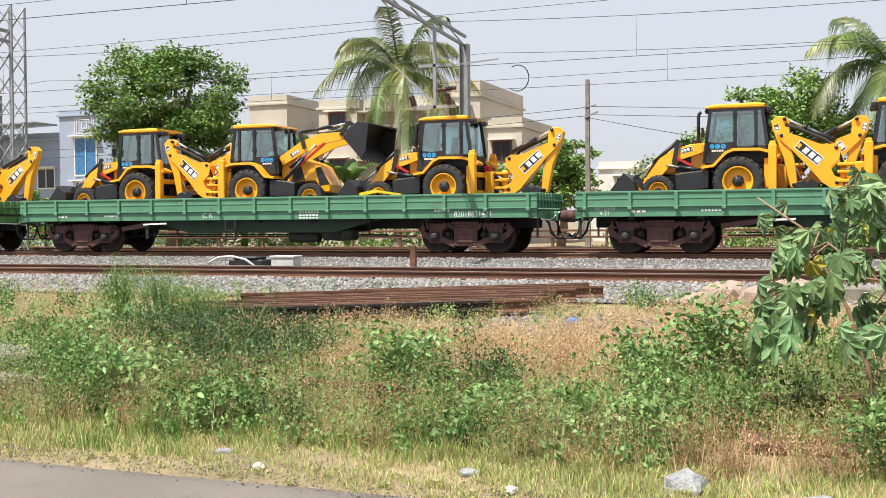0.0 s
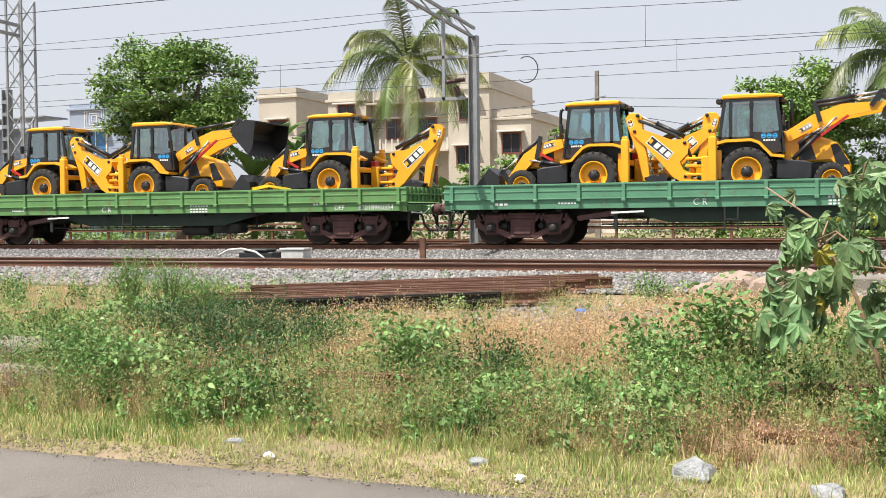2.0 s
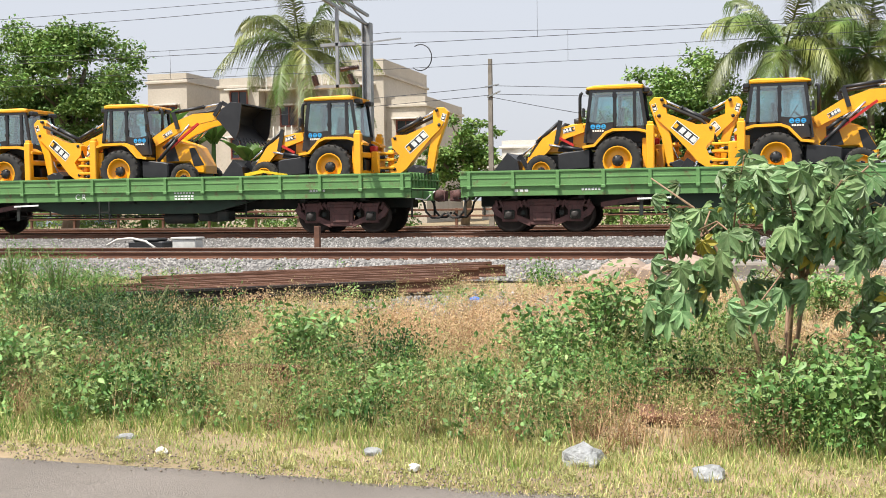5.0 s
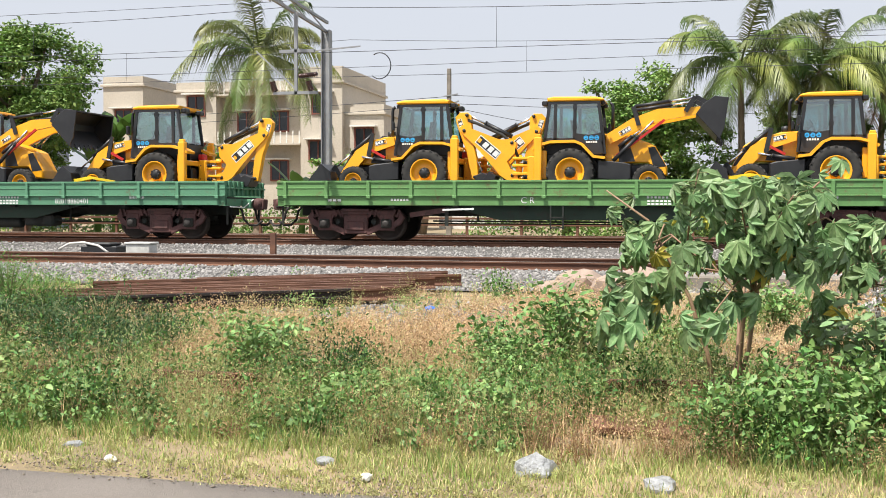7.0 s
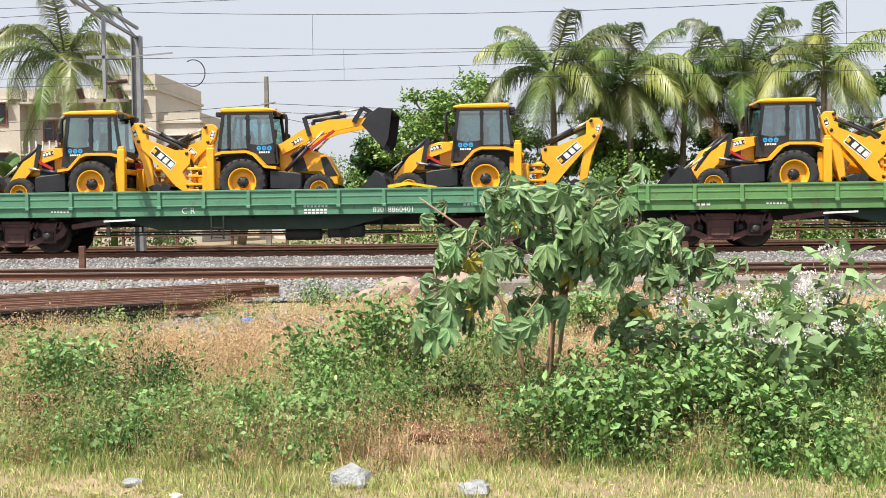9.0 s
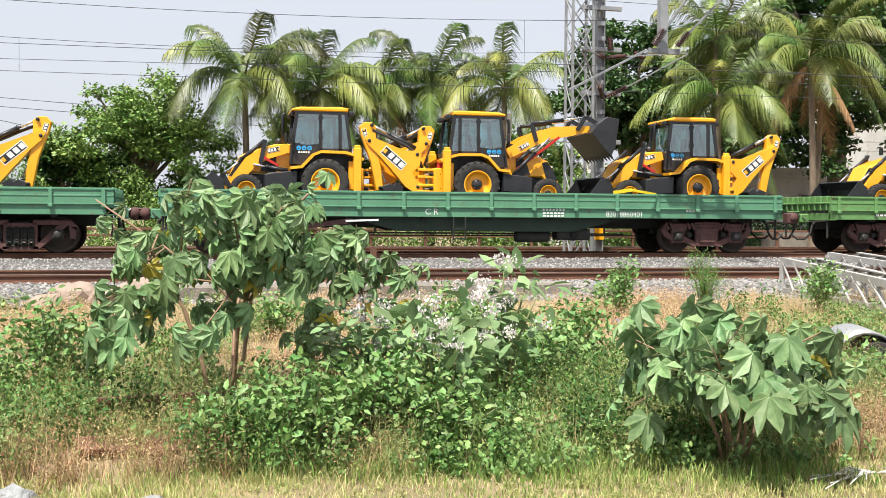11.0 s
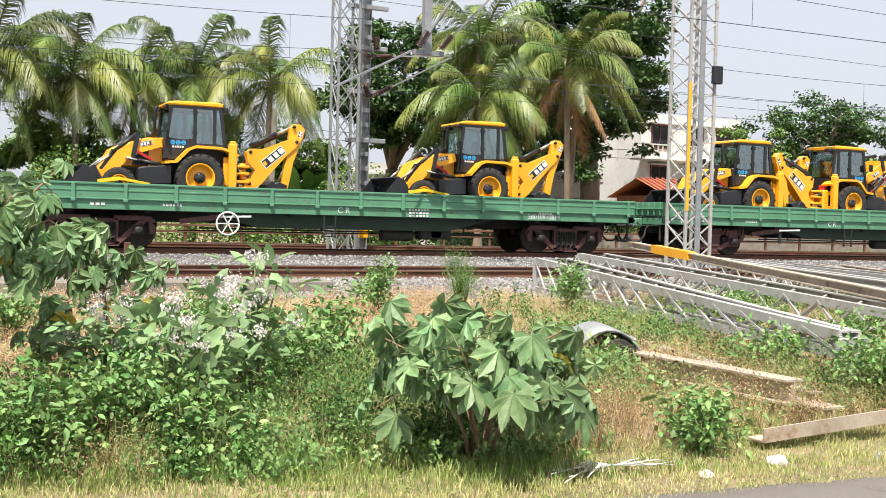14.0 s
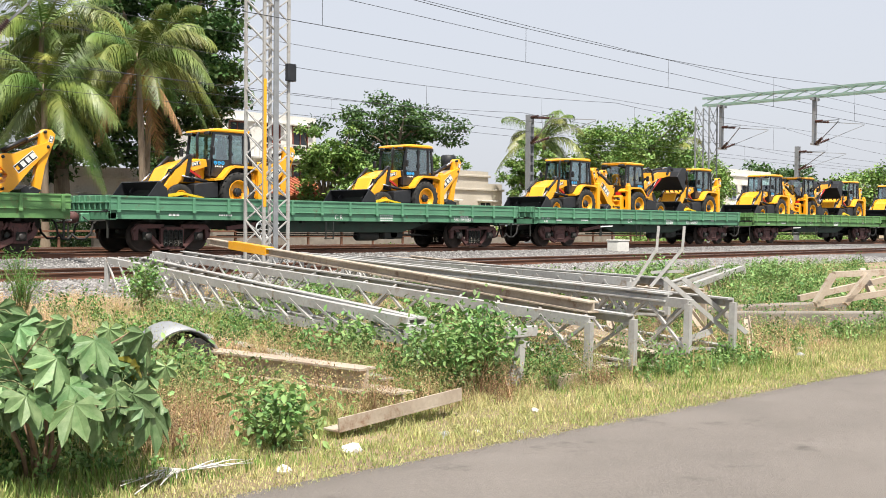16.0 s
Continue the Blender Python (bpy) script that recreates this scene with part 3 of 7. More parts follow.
hw.tube([(0.31 * math.cos(k * math.pi / 12), 0, 0.31 * math.sin(k * math.pi / 12)) for k in range(25)], 0.025, 6)
part("brake_hand_wheel", hw, WHITEP, wagons[5], "white-painted brake hand wheel", at=pose(-3.85, -1.52, 0.72))


# ---- backhoe loaders ----
def wheel(m, x, y, r, wd, rim_r, lugs, name):
    sg = -1 if y < 0 else 1
    t = Solid()
    t.lathe([(rim_r, -wd * 0.42), (rim_r * 1.1, -wd * 0.5), (r * 0.86, -wd * 0.5), (r * 0.95, -wd * 0.43), (r * 0.96, 0), (r * 0.95, wd * 0.43), (r * 0.86, wd * 0.5), (rim_r * 1.1, wd * 0.5), (rim_r, wd * 0.42)], 36)
    for k in range(lugs):
        for sd in (-1, 1):
            a = 2 * math.pi * (k + (0.5 if sd > 0 else 0)) / lugs
            b = a + 0.16
            p = lambda q, rr, yy: (rr * math.cos(q), yy, rr * math.sin(q))
            dw = 0.055 if r > 0.6 else 0.03
            vs = [p(a - dw, r * 0.94, 0), p(a + dw, r * 0.94, 0), p(b + dw, r * 0.88, sd * wd * 0.51), p(b - dw, r * 0.88, sd * wd * 0.51),
                  p(a - dw * 0.7, r, 0), p(a + dw * 0.7, r, 0), p(b + dw * 0.7, r * 0.955, sd * wd * 0.52), p(b - dw * 0.7, r * 0.955, sd * wd * 0.52)]
            t.add(vs, [(4, 5, 6, 7), (0, 1, 5, 4), (1, 2, 6, 5), (2, 3, 7, 6), (3, 0, 4, 7)])
    tyre = part(name, t, RUBBER, m, at=pose(x, y, r))
    d = Solid()
    k = sg * wd
    d.lathe([(rim_r * 1.06, k * 0.5), (rim_r * 0.98, k * 0.52), (rim_r * 0.93, k * 0.42), (rim_r * 0.88, k * 0.2), (rim_r * 0.55, k * 0.12), (rim_r * 0.42, k * 0.2)], 28)
    d.lathe([(rim_r * 0.42, k * 0.2), (rim_r * 0.4, k * 0.34), (rim_r * 0.3, k * 0.42), (0.001, k * 0.44)], 16, 1)
    for j in range(8):
        a = j * math.pi / 4
        d.lathe([(0.02, 0), (0.02, sg * 0.03), (0.001, sg * 0.03)], 6, 1, rim_r * 0.34 * math.cos(a), rim_r * 0.34 * math.sin(a), k * 0.38)
    part("rim", d, [YELLOW, BLACK], tyre, "yellow dished steel rim with a dark hub")


def ram(m, p, q, r=0.045, body=BLACK):
    p, q = Vector(p), Vector(q)
    c = p.lerp(q, 0.58)
    s = Solid()
    s.tube([p, c], r, 10)
    s.tube([c, c + (q - p).normalized() * 0.04], r * 1.25, 10)
    s.tube([c, q], r * 0.55, 8, 1)
    part("hydraulic_ram", s, [body, CHROME], m)


def logo(m, a, wd, ht, x, y, z, sgn):
    """A maker's panel, drawn as plain shapes: white-edged dark lozenge, three pale blocks and an orange mark."""
    s = Solid()
    s.prism([(-wd / 2, -ht / 2), (wd / 2, -ht / 2), (wd / 2, ht / 2), (-wd / 2, ht / 2)], -0.003, 0.003, 0, 1)
    e = 0.03 * wd
    s.prism([(-wd / 2 + e, -ht / 2 + e), (wd / 2 - e, -ht / 2 + e), (wd / 2 - e, ht / 2 - e), (-wd / 2 + e, ht / 2 - e)], -0.006, 0.006, 0, 0)
    for k in (-0.12, 0.13, 0.37):
        s.prism([((k - 0.1) * wd, -ht * 0.3), ((k + 0.08) * wd, -ht * 0.3), ((k + 0.1) * wd, ht * 0.3), ((k - 0.08) * wd, ht * 0.3)], -0.009, 0.009, 0, 1)
    s.prism([(-0.46 * wd, -0.25 * ht), (-0.34 * wd, -0.25 * ht), (-0.34 * wd, 0.2 * ht), (-0.46 * wd, 0.2 * ht)], -0.009, 0.009, 0, 2)
    part("maker_panel", s, [BLACK, WHITEP, YELLOW], m, at=pose(x, y, z, 0, -a, 0))


def backhoe_loader(raised, name="backhoe_loader"):
    """Front at +x, rear wheels at x = 0, standing on z = 0."""
    m = thing(name, "yellow backhoe loader with black cab, loader bucket raised" if raised else "yellow backhoe loader with black cab, bucket lowered onto the deck", "backhoe loader", group="backhoe loaders on the train")
    c = Solid()
    c.box(-0.9, 2.5, -0.38, 0.38, 0.42, 0.92, 0.04)
    c.box(-0.4, 0.4, -0.75, 0.75, 0.55, 0.85, 0.04)
    c.box(1.95, 2.35, -0.7, 0.7, 0.36, 0.56, 0.04)
    part("chassis", c, BLACK, m)
    hd = Solid()
    hd.prism([(0.9, 0.95), (0.9, 1.78), (1.35, 1.76), (2.1, 1.52), (2.3, 1.42), (2.62, 0.84), (2.62, 0.6), (2.35, 0.6), (2.1, 0.95)], -0.43, 0.43, 0.05)
    part("hood", hd, YELLOW, m)
    for sgn in (-1, 1):
        g = Solid()
        g.prism([(2.1, 1.38), (2.28, 1.4), (2.6, 0.86), (2.25, 0.82)], sgn * 0.43 - 0.006, sgn * 0.43 + 0.006)
        part("grille", g, BLACK, m)
        e = Solid()
        e.prism([(1.3, 0.98), (1.3, 1.5), (1.6, 1.45), (1.75, 1.0)], sgn * 0.43 - 0.005, sgn * 0.43 + 0.005)
        part("engine_opening", e, BLACK, m)
        b = Solid()
        y0, y1 = min(sgn * 0.42, sgn * 0.98), max(sgn * 0.42, sgn * 0.98)
        b.prism([(0.76, 0.5), (1.55, 0.44), (1.66, 0.5), (1.66, 0.9), (1.5, 0.95), (0.76, 1.02)], y0, y1, 0.035)
        part("side_tank", b, BLACK, m)
    gr = Solid()
    for k in range(5):
        gr.bar((2.56 - 0.06 * k, -0.36, 0.75 + 0.12 * k), (2.56 - 0.06 * k, 0.36, 0.75 + 0.12 * k), 0.03, 0.04)
    part("front_grille", gr, BLACK, m)
    # cab
    for sgn in (-1, 1):
        y = sgn * 0.7
        f = Solid()
        pil = [((-0.74, 1.6), (-0.6, 2.66)), ((-0.45, 1.58), (-0.44, 2.66)), ((0.1, 1.5), (0.1, 2.66)), ((0.93, 1.2), (0.75, 2.66))]
        for (ax, az), (bx, bz) in pil:
            f.bar((ax, y, az), (bx, y, bz), 0.06, 0.09)
        f.bar((-0.62, y, 2.63), (0.77, y, 2.63), 0.07, 0.07)
        f.bar((-0.76, y, 1.6), (0.1, y, 1.6), 0.06, 0.1)
        f.bar((0.04, y + sgn * 0.03, 1.95), (0.16, y + sgn * 0.03, 1.95), 0.05, 0.1)
        f.bar((0.04, y + sgn * 0.03, 2.5), (0.16, y + sgn * 0.03, 2.5), 0.05, 0.1)
        part("cab_frame", f, BLACK, m)
        dr = Solid()
        dr.prism([(0.12, 1.78), (0.5, 1.74), (0.86, 1.8), (0.93, 1.22), (0.62, 1.18), (0.34, 1.5), (0.12, 1.56)], y - 0.03, y + 0.03, 0.01)
        door = part("door", dr, BLACK, m, "black cab door with a blue and white decal")
        dc = Solid()
        for cx in (-0.19, -0.04, 0.11):
            dc.lathe([(0.035, sgn * 0.034), (0.066, sgn * 0.034)], 14, 0, cx + 0.02, 0.03, 0.0, False)
            dc.prism([(cx - 0.03, 0.02), (cx + 0.07, 0.02), (cx + 0.07, 0.045), (cx - 0.03, 0.045)], sgn * 0.033 - 0.003, sgn * 0.033 + 0.003)
        for k in range(5):
            dc.prism([(-0.17 + k * 0.065, -0.11), (-0.125 + k * 0.065, -0.11), (-0.125 + k * 0.065, -0.06), (-0.17 + k * 0.065, -0.06)], sgn * 0.033 - 0.003, sgn * 0.033 + 0.003, 0, 1)
        part("decal", dc, [BLUEP, WHITEP], door, at=pose(0.58, y, 1.62))
        hn = Solid()
        hn.bar((0.84, y + sgn * 0.05, 1.55), (0.84, y + sgn * 0.05, 1.75), 0.03, 0.05)
        part("handle", hn, BLACK, door)
        for poly in ([(-0.7, 1.65), (-0.49, 1.65), (-0.48, 2.6), (-0.58, 2.6)], [(-0.4, 1.65), (0.06, 1.65), (0.06, 2.6), (-0.4, 2.6)], [(0.14, 1.78), (0.5, 1.74), (0.83, 1.8), (0.72, 2.6), (0.14, 2.6)]):
            p = Solid()
            p.prism(poly, y - 0.004, y + 0.004)
            part("side_window", p, GLASS, m).visible_shadow = False
        fd = Solid()
        pts = [(-1.06, 1.34), (-0.85, 1.45), (-0.55, 1.53), (0.12, 1.54), (0.32, 1.46), (0.64, 1.12), (0.96, 1.08)]
        fd.strip([(x, z, 0.075) for x, z in pts], min(sgn * 0.52, sgn * 1.06), max(sgn * 0.52, sgn * 1.06))
        part("rear_mudguard", fd, YELLOW, m)
        fi = Solid()
        fi.prism([(-0.9, 1.36), (-0.52, 1.5), (0.2, 1.5), (0.62, 1.08), (0.75, 0.85), (-0.9, 0.85)], sgn * 0.5 - 0.02, sgn * 0.5 + 0.02)
        part("wheel_well", fi, BLACK, m)
        wheel(m, 0, sgn * 0.86, 0.69, 0.42, 0.38, 20, "rear_tyre")
        wheel(m, 2.14, sgn * 0.82, 0.455, 0.26, 0.24, 22, "front_tyre")
        mi = Solid()
        mi.bar((0.84, y, 2.0), (0.95, y + sgn * 0.22, 2.02), 0.02, 0.02)
        mi.box(0.9, 0.97, y + sgn * 0.22 - 0.08, y + sgn * 0.22 + 0.08, 1.9, 2.16, 0.02)
        part("mirror", mi, BLACK, m)
    for poly in ([(-0.6, -0.66), (0, 0)],):
        ws = Solid()
        ws.add([(0.86, -0.66, 1.8), (0.86, 0.66, 1.8), (0.76, 0.66, 2.62), (0.76, -0.66, 2.62)], [(0, 1, 2, 3)])
        part("windscreen", ws, GLASS, m).visible_shadow = False
        rw = Solid()
        rw.add([(-0.74, -0.66, 1.65), (-0.6, -0.66, 2.62), (-0.6, 0.66, 2.62), (-0.74, 0.66, 1.65)], [(0, 1, 2, 3)])
        part("rear_window", rw, GLASS, m).visible_shadow = False
    fr = Solid()
    fr.box(-0.74, 0.9, -0.66, 0.66, 1.05, 1.2, 0.02)
    fr.box(0.8, 0.92, -0.64, 0.64, 1.2, 1.78, 0.03)
    fr.box(-0.78, -0.72, -0.66, 0.66, 1.2, 1.62)
    part("cab_floor", fr, BLACK, m)
    rf = Solid()
    rf.prism([(-0.66, 2.67), (0.78, 2.67), (0.9, 2.69), (0.88, 2.74), (0.66, 2.79), (-0.5, 2.805), (-0.68, 2.77)], -0.76, 0.76, 0.04)
    part("cab_roof", rf, YELLOW, m)
    for yy in (-0.5, 0.5):
        part("work_light", Solid().box(0.8, 0.92, yy - 0.14, yy + 0.14, 2.57, 2.68, 0.03), BLACK, m)
        part("work_light", Solid().box(-0.84, -0.66, yy - 0.15, yy + 0.15, 2.56, 2.7, 0.03), BLACK, m)
    seat = Solid()
    seat.box(0.0, 0.48, -0.24, 0.24, 1.45, 1.6, 0.05)
    seat.prism([(0.0, 1.55), (0.12, 1.55), (0.02, 2.2), (-0.1, 2.2)], -0.22, 0.22, 0.04)
    seat.box(0.1, 0.35, -0.15, 0.15, 1.2, 1.45)
    part("driver_seat", seat, BLACK, m)
    sw = Solid()
    sw.tube([(0.5 + 0.09 * math.cos(a), 0.19 * math.sin(a), 1.95 + 0.16 * math.cos(a)) for a in np.linspace(0, 2 * math.pi, 17)], 0.015, 6)
    sw.bar((0.5, 0, 1.95), (0.8, 0, 1.7), 0.05, 0.05)
    part("steering_wheel", sw, BLACK, m)
    ex, sd = Solid(), -0.3 if raised else 0.3
    ex.tube([(1.12, sd, 1.7), (1.12, sd, 2.5), (1.1, sd, 2.6), (1.04, sd, 2.64)], 0.045, 10)
    part("exhaust_pipe", ex, BLACK, m)
    ac = Solid()
    ac.lathe([(0.001, -0.0), (0.1, 0.0), (0.12, 0.03), (0.12, 0.14), (0.05, 0.16), (0.001, 0.17)], 14)
    part("air_cleaner_cap", ac, BLACK, m, at=pose(1.2, sd * 0.4, 1.78, 90))
    # loader
    if raised:
        pts = [(1.0, 1.6, 0.28), (1.75, 2.02, 0.36), (2.4, 2.26, 0.34), (3.5, 2.38, 0.18)]
        bx, bz, ba = 3.5, 2.4, -46
    else:
        pts = [(0.98, 1.64, 0.24), (1.6, 1.5, 0.36), (2.02, 1.24, 0.36), (2.75, 0.34, 0.22)]
        bx, bz, ba = 2.72, 0.3, 0
    for sgn in (-1, 1):
        y = sgn * 0.57
        a = Solid()
        a.strip(pts, y - 0.06, y + 0.06)
        arm = part("loader_arm", a, YELLOW, m)
        px, pz, _ = pts[1]
        logo(arm, math.degrees(math.atan2(pts[1][1] - pts[0][1], pts[1][0] - pts[0][0])), 0.34, 0.13, (pts[0][0] + px) / 2 + 0.1, y + sgn * 0.065, (pts[0][1] + pz) / 2 + 0.02, sgn)
        y2 = y + sgn * 0.1
        segs = [((1.85, y2, 1.98), (1.7, y2, 2.5)), ((3.1, y2, 2.34), (3.36, y2, 2.74)), ((3.36, y2, 2.74), (3.75, y2, 2.52))] if raised else [((1.75, y2, 1.2), (1.62, y2, 1.86)), ((2.55, y2, 0.5), (2.78, y2, 0.92)), ((2.74, y2, 0.9), (3.0, y2, 0.62))]
        if raised:
            ram(m, (1.15, y2, 1.0), (2.25, y2, 2.1), 0.055)
            ram(m, (1.3, y2 - sgn * 0.08, 1.4), (1.9, y2 - sgn * 0.08, 1.86), 0.05)
            ram(m, (1.72, y, 2.5), (3.34, y, 2.72), 0.055)
        else:
            ram(m, (1.0, y2, 1.02), (1.95, y2, 1.18), 0.055)
            ram(m, (1.64, y, 1.84), (2.75, y, 0.9), 0.055)
        for p, q in segs:
            part("tilt_link", Solid().bar(p, q, 0.05, 0.12), BLACK, m)
    rr, sy = Solid(), -0.66 if raised else 0.66
    rr.bar((1.25, sy, 1.15), (2.55 if raised else 1.75, sy, 2.12 if raised else 1.42), 0.06, 0.07)
    part("safety_strut", rr, REDP, m, "red safety strut")
    bk = Solid()
    prof = [(0.0, -0.24), (0.92, -0.27), (0.94, -0.23), (0.2, -0.19), (0.06, -0.05), (0.06, 0.4), (0.32, 0.64), (0.29, 0.67), (0.0, 0.44), (-0.06, 0.08)]
    bk.prism(prof, -1.12, 1.12, 0.01)
    for sgn in (-1, 1):
        bk.prism([(0.02, -0.21), (0.9, -0.25), (0.8, 0.02), (0.31, 0.64), (0.04, 0.42)], sgn * 1.1 - 0.02, sgn * 1.1 + 0.02)
    bucket = part("loader_bucket", bk, BLACK, m, at=pose(bx + 0.05, 0, bz, 0, -ba if raised else 0, 0))
    tooth = Solid().prism([(0.84, -0.29), (1.07, -0.26), (0.84, -0.2)], -0.03, 0.03).mesh("tooth", BLACK)
    for k in range(9):
        part("tooth", tooth, None, bucket, at=pose(0, -1.05 + k * 0.2625, 0))
    # backhoe
    side = -0.5 if raised else -0.25                  # the kingpost slides along the rear frame
    for z0, z1 in ((0.42, 0.58), (0.96, 1.12)):
        part("rear_beam", Solid().box(-0.96, -0.84, -1.0, 1.0, z0, z1, 0.02), YELLOW, m)
    for sgn in (-1, 1):
        s = Solid()
        s.box(-1.0, -0.78, sgn * 1.0 - 0.1, sgn * 1.0 + 0.1, 0.14, 1.66, 0.025)
        s.box(-0.97, -0.81, sgn * 1.0 - 0.07, sgn * 1.0 + 0.07, 1.64, 1.74, 0.02)
        st = part("stabiliser", s, YELLOW, m)
        part("foot", Solid().box(-1.08, -0.7, sgn * 1.0 - 0.16, sgn * 1.0 + 0.16, 0.06, 0.14, 0.015), BLACK, st)
        part("ram_hood", Solid().box(-0.8, -0.66, sgn * 0.86 - 0.05, sgn * 0.86 + 0.05, 0.5, 1.3, 0.02), YELLOW, st)
    kg = Solid()
    kg.box(-1.22, -0.94, side - 0.3, side + 0.3, 0.4, 1.16, 0.04)
    for z0, z1 in ((0.44, 0.52), (0.62, 0.7), (0.86, 0.94), (1.06, 1.14)):
        kg.box(-1.66, -1.18, side - 0.22, side + 0.22, z0, z1, 0.02)
    kg.tube([(-1.5, side, 0.4), (-1.5, side, 1.2)], 0.09, 12)
    part("kingpost", kg, YELLOW, m)
    for yy, zz in ((-0.26, 0.57), (0.26, 0.57), (-0.26, 0.98), (0.26, 0.98)):
        ram(m, (-1.0, side + yy, zz), (-1.5, side + yy * 0.5, zz), 0.05)
    part("lever_console", Solid().box(-1.05, -0.86, side - 0.15, side + 0.15, 1.14, 1.34, 0.03), REDP, m, "red lever guard")
    bo = Solid()
    boom = [(-1.5, 0.5), (-1.78, 0.46), (-2.02, 0.62), (-2.35, 1.02), (-2.8, 1.52), (-3.08, 1.78), (-3.2, 1.98), (-3.1, 2.06), (-2.9, 1.98), (-2.05, 1.64), (-1.72, 1.64), (-1.56, 1.54), (-1.6, 1.25), (-1.82, 1.02), (-1.72, 0.8), (-1.52, 0.72)]
    bo.prism(boom, side - 0.17, side + 0.17, 0.0)
    bm_ = part("boom", bo, YELLOW, m)
    for sgn in (-1, 1):
        logo(bm_, -40 if sgn < 0 else 140, 0.78, 0.27, -2.36, side + sgn * 0.172, 1.42, sgn)
    di = Solid()
    di.prism([(-2.86, 2.32), (-2.98, 2.42), (-3.2, 2.42), (-3.33, 2.28), (-3.28, 2.05), (-3.0, 1.3), (-2.84, 0.5), (-2.64, 0.5), (-2.7, 1.1), (-2.84, 1.75)], side - 0.115, side + 0.115, 0.02)
    dp = part("dipper", di, YELLOW, m)
    for sgn in (-1, 1):
        logo(dp, -72 if sgn < 0 else 108, 0.36, 0.13, -3.16, side + sgn * 0.118, 2.06, sgn)
    ram(m, (-1.7, side, 1.72), (-2.98, side, 2.36), 0.065)
    ram(m, (-3.14, side, 1.98), (-2.56, side, 0.74), 0.05)
    part("boom_hose", Solid().tube([(-1.5, side - 0.1, 1.1), (-1.66, side - 0.1, 1.5), (-1.95, side - 0.1, 1.76), (-2.6, side - 0.1, 2.06), (-2.95, side - 0.1, 2.2)], 0.045, 7), RUBBER, m)
    bb = Solid()
    bb.prism([(-2.75, 0.6), (-2.5, 0.7), (-2.1, 0.5), (-1.98, 0.2), (-2.05, 0.06), (-2.25, 0.3), (-2.6, 0.34)], side - 0.35, side + 0.35, 0.02)
    bb.prism([(-2.3, 0.73), (-2.1, 0.6), (-2.2, 0.38), (-2.5, 0.48)], side - 0.36, side + 0.36, 0.01)
    part("digging_bucket", bb, BLACK, m)
    for x, z in ((-1.66, 0.62), (-3.06, 1.9), (-1.68, 1.54), (-2.74, 0.58), (-2.98, 2.34)):
        part("pivot_pin", Solid().lathe([(0.001, -0.19), (0.05, -0.19), (0.05, 0.19), (0.001, 0.19)], 10, 0, x, z, side), BLACK, m)
    return m


down_proto, up_proto = backhoe_loader(False), backhoe_loader(True)
LOADERS = []
# where the rear axles of the three loaders stand on each wagon
STANDS = {1: (-4.69, -0.54, 6.05), 2: (-4.67, -0.51, 6.25), 3: (-4.75, -0.6, 6.37), 4: (-4.61, -0.28, 6.52)}
for i, (cx, sort) in enumerate(CENTRES):
    near, mid, last = STANDS.get(i, STANDS[1])
    lay = [(-4.52, "d", 180, 0.0), (4.38, "d", 180, 0.0)] if sort == "c" else [(near, "d", 180, 0.0), (mid, "u", 0, 0.0), (last, "d", 180, 0.0)]
    for dx, k, turn, dy in lay:
        LOADERS.append((cx + dx, dy, turn, k))
BARRED = [q for i, q in enumerate(LOADERS) if i + 1 == len(LOADERS) or q[3] == LOADERS[i + 1][3] or (i and LOADERS[i - 1][3] == "u")]
LEMON = material("lemon_yellow_paint", (0.8, 0.6, 0.02), None, 0.5)
protos = {"d": down_proto, "u": up_proto}
for x, dy, turn, k in LOADERS:
    ob = protos.pop(k, None)
    ob = ob or copy_thing(down_proto if k == "d" else up_proto, pose(x, 31.12 + dy, DECK, 0, 0, turn))
    ob.matrix_basis = pose(x, 31.12 + dy, DECK, 0, 0, turn)
    KEYED.append((ob, x, DECK, turn))
    if k == "d" and (x, dy, turn, k) in BARRED:
        part("axle_bar", Solid().bar((1.35, 1.0, 0.47), (2.15, 1.02, 0.6), 0.05, 0.07).bar((2.13, 1.02, 0.6), (2.75, 1.0, 0.5), 0.07, 0.1), LEMON, ob, "yellow transport bar beside the front wheel")


# ---- ballast ----
def bed_material():
    m = material("grey_crushed_stone_bed", (0.085, 0.08, 0.077), (0.13, 0.124, 0.12), 0.95, scale=1.5, fine=18, bump=1.0)
    return m


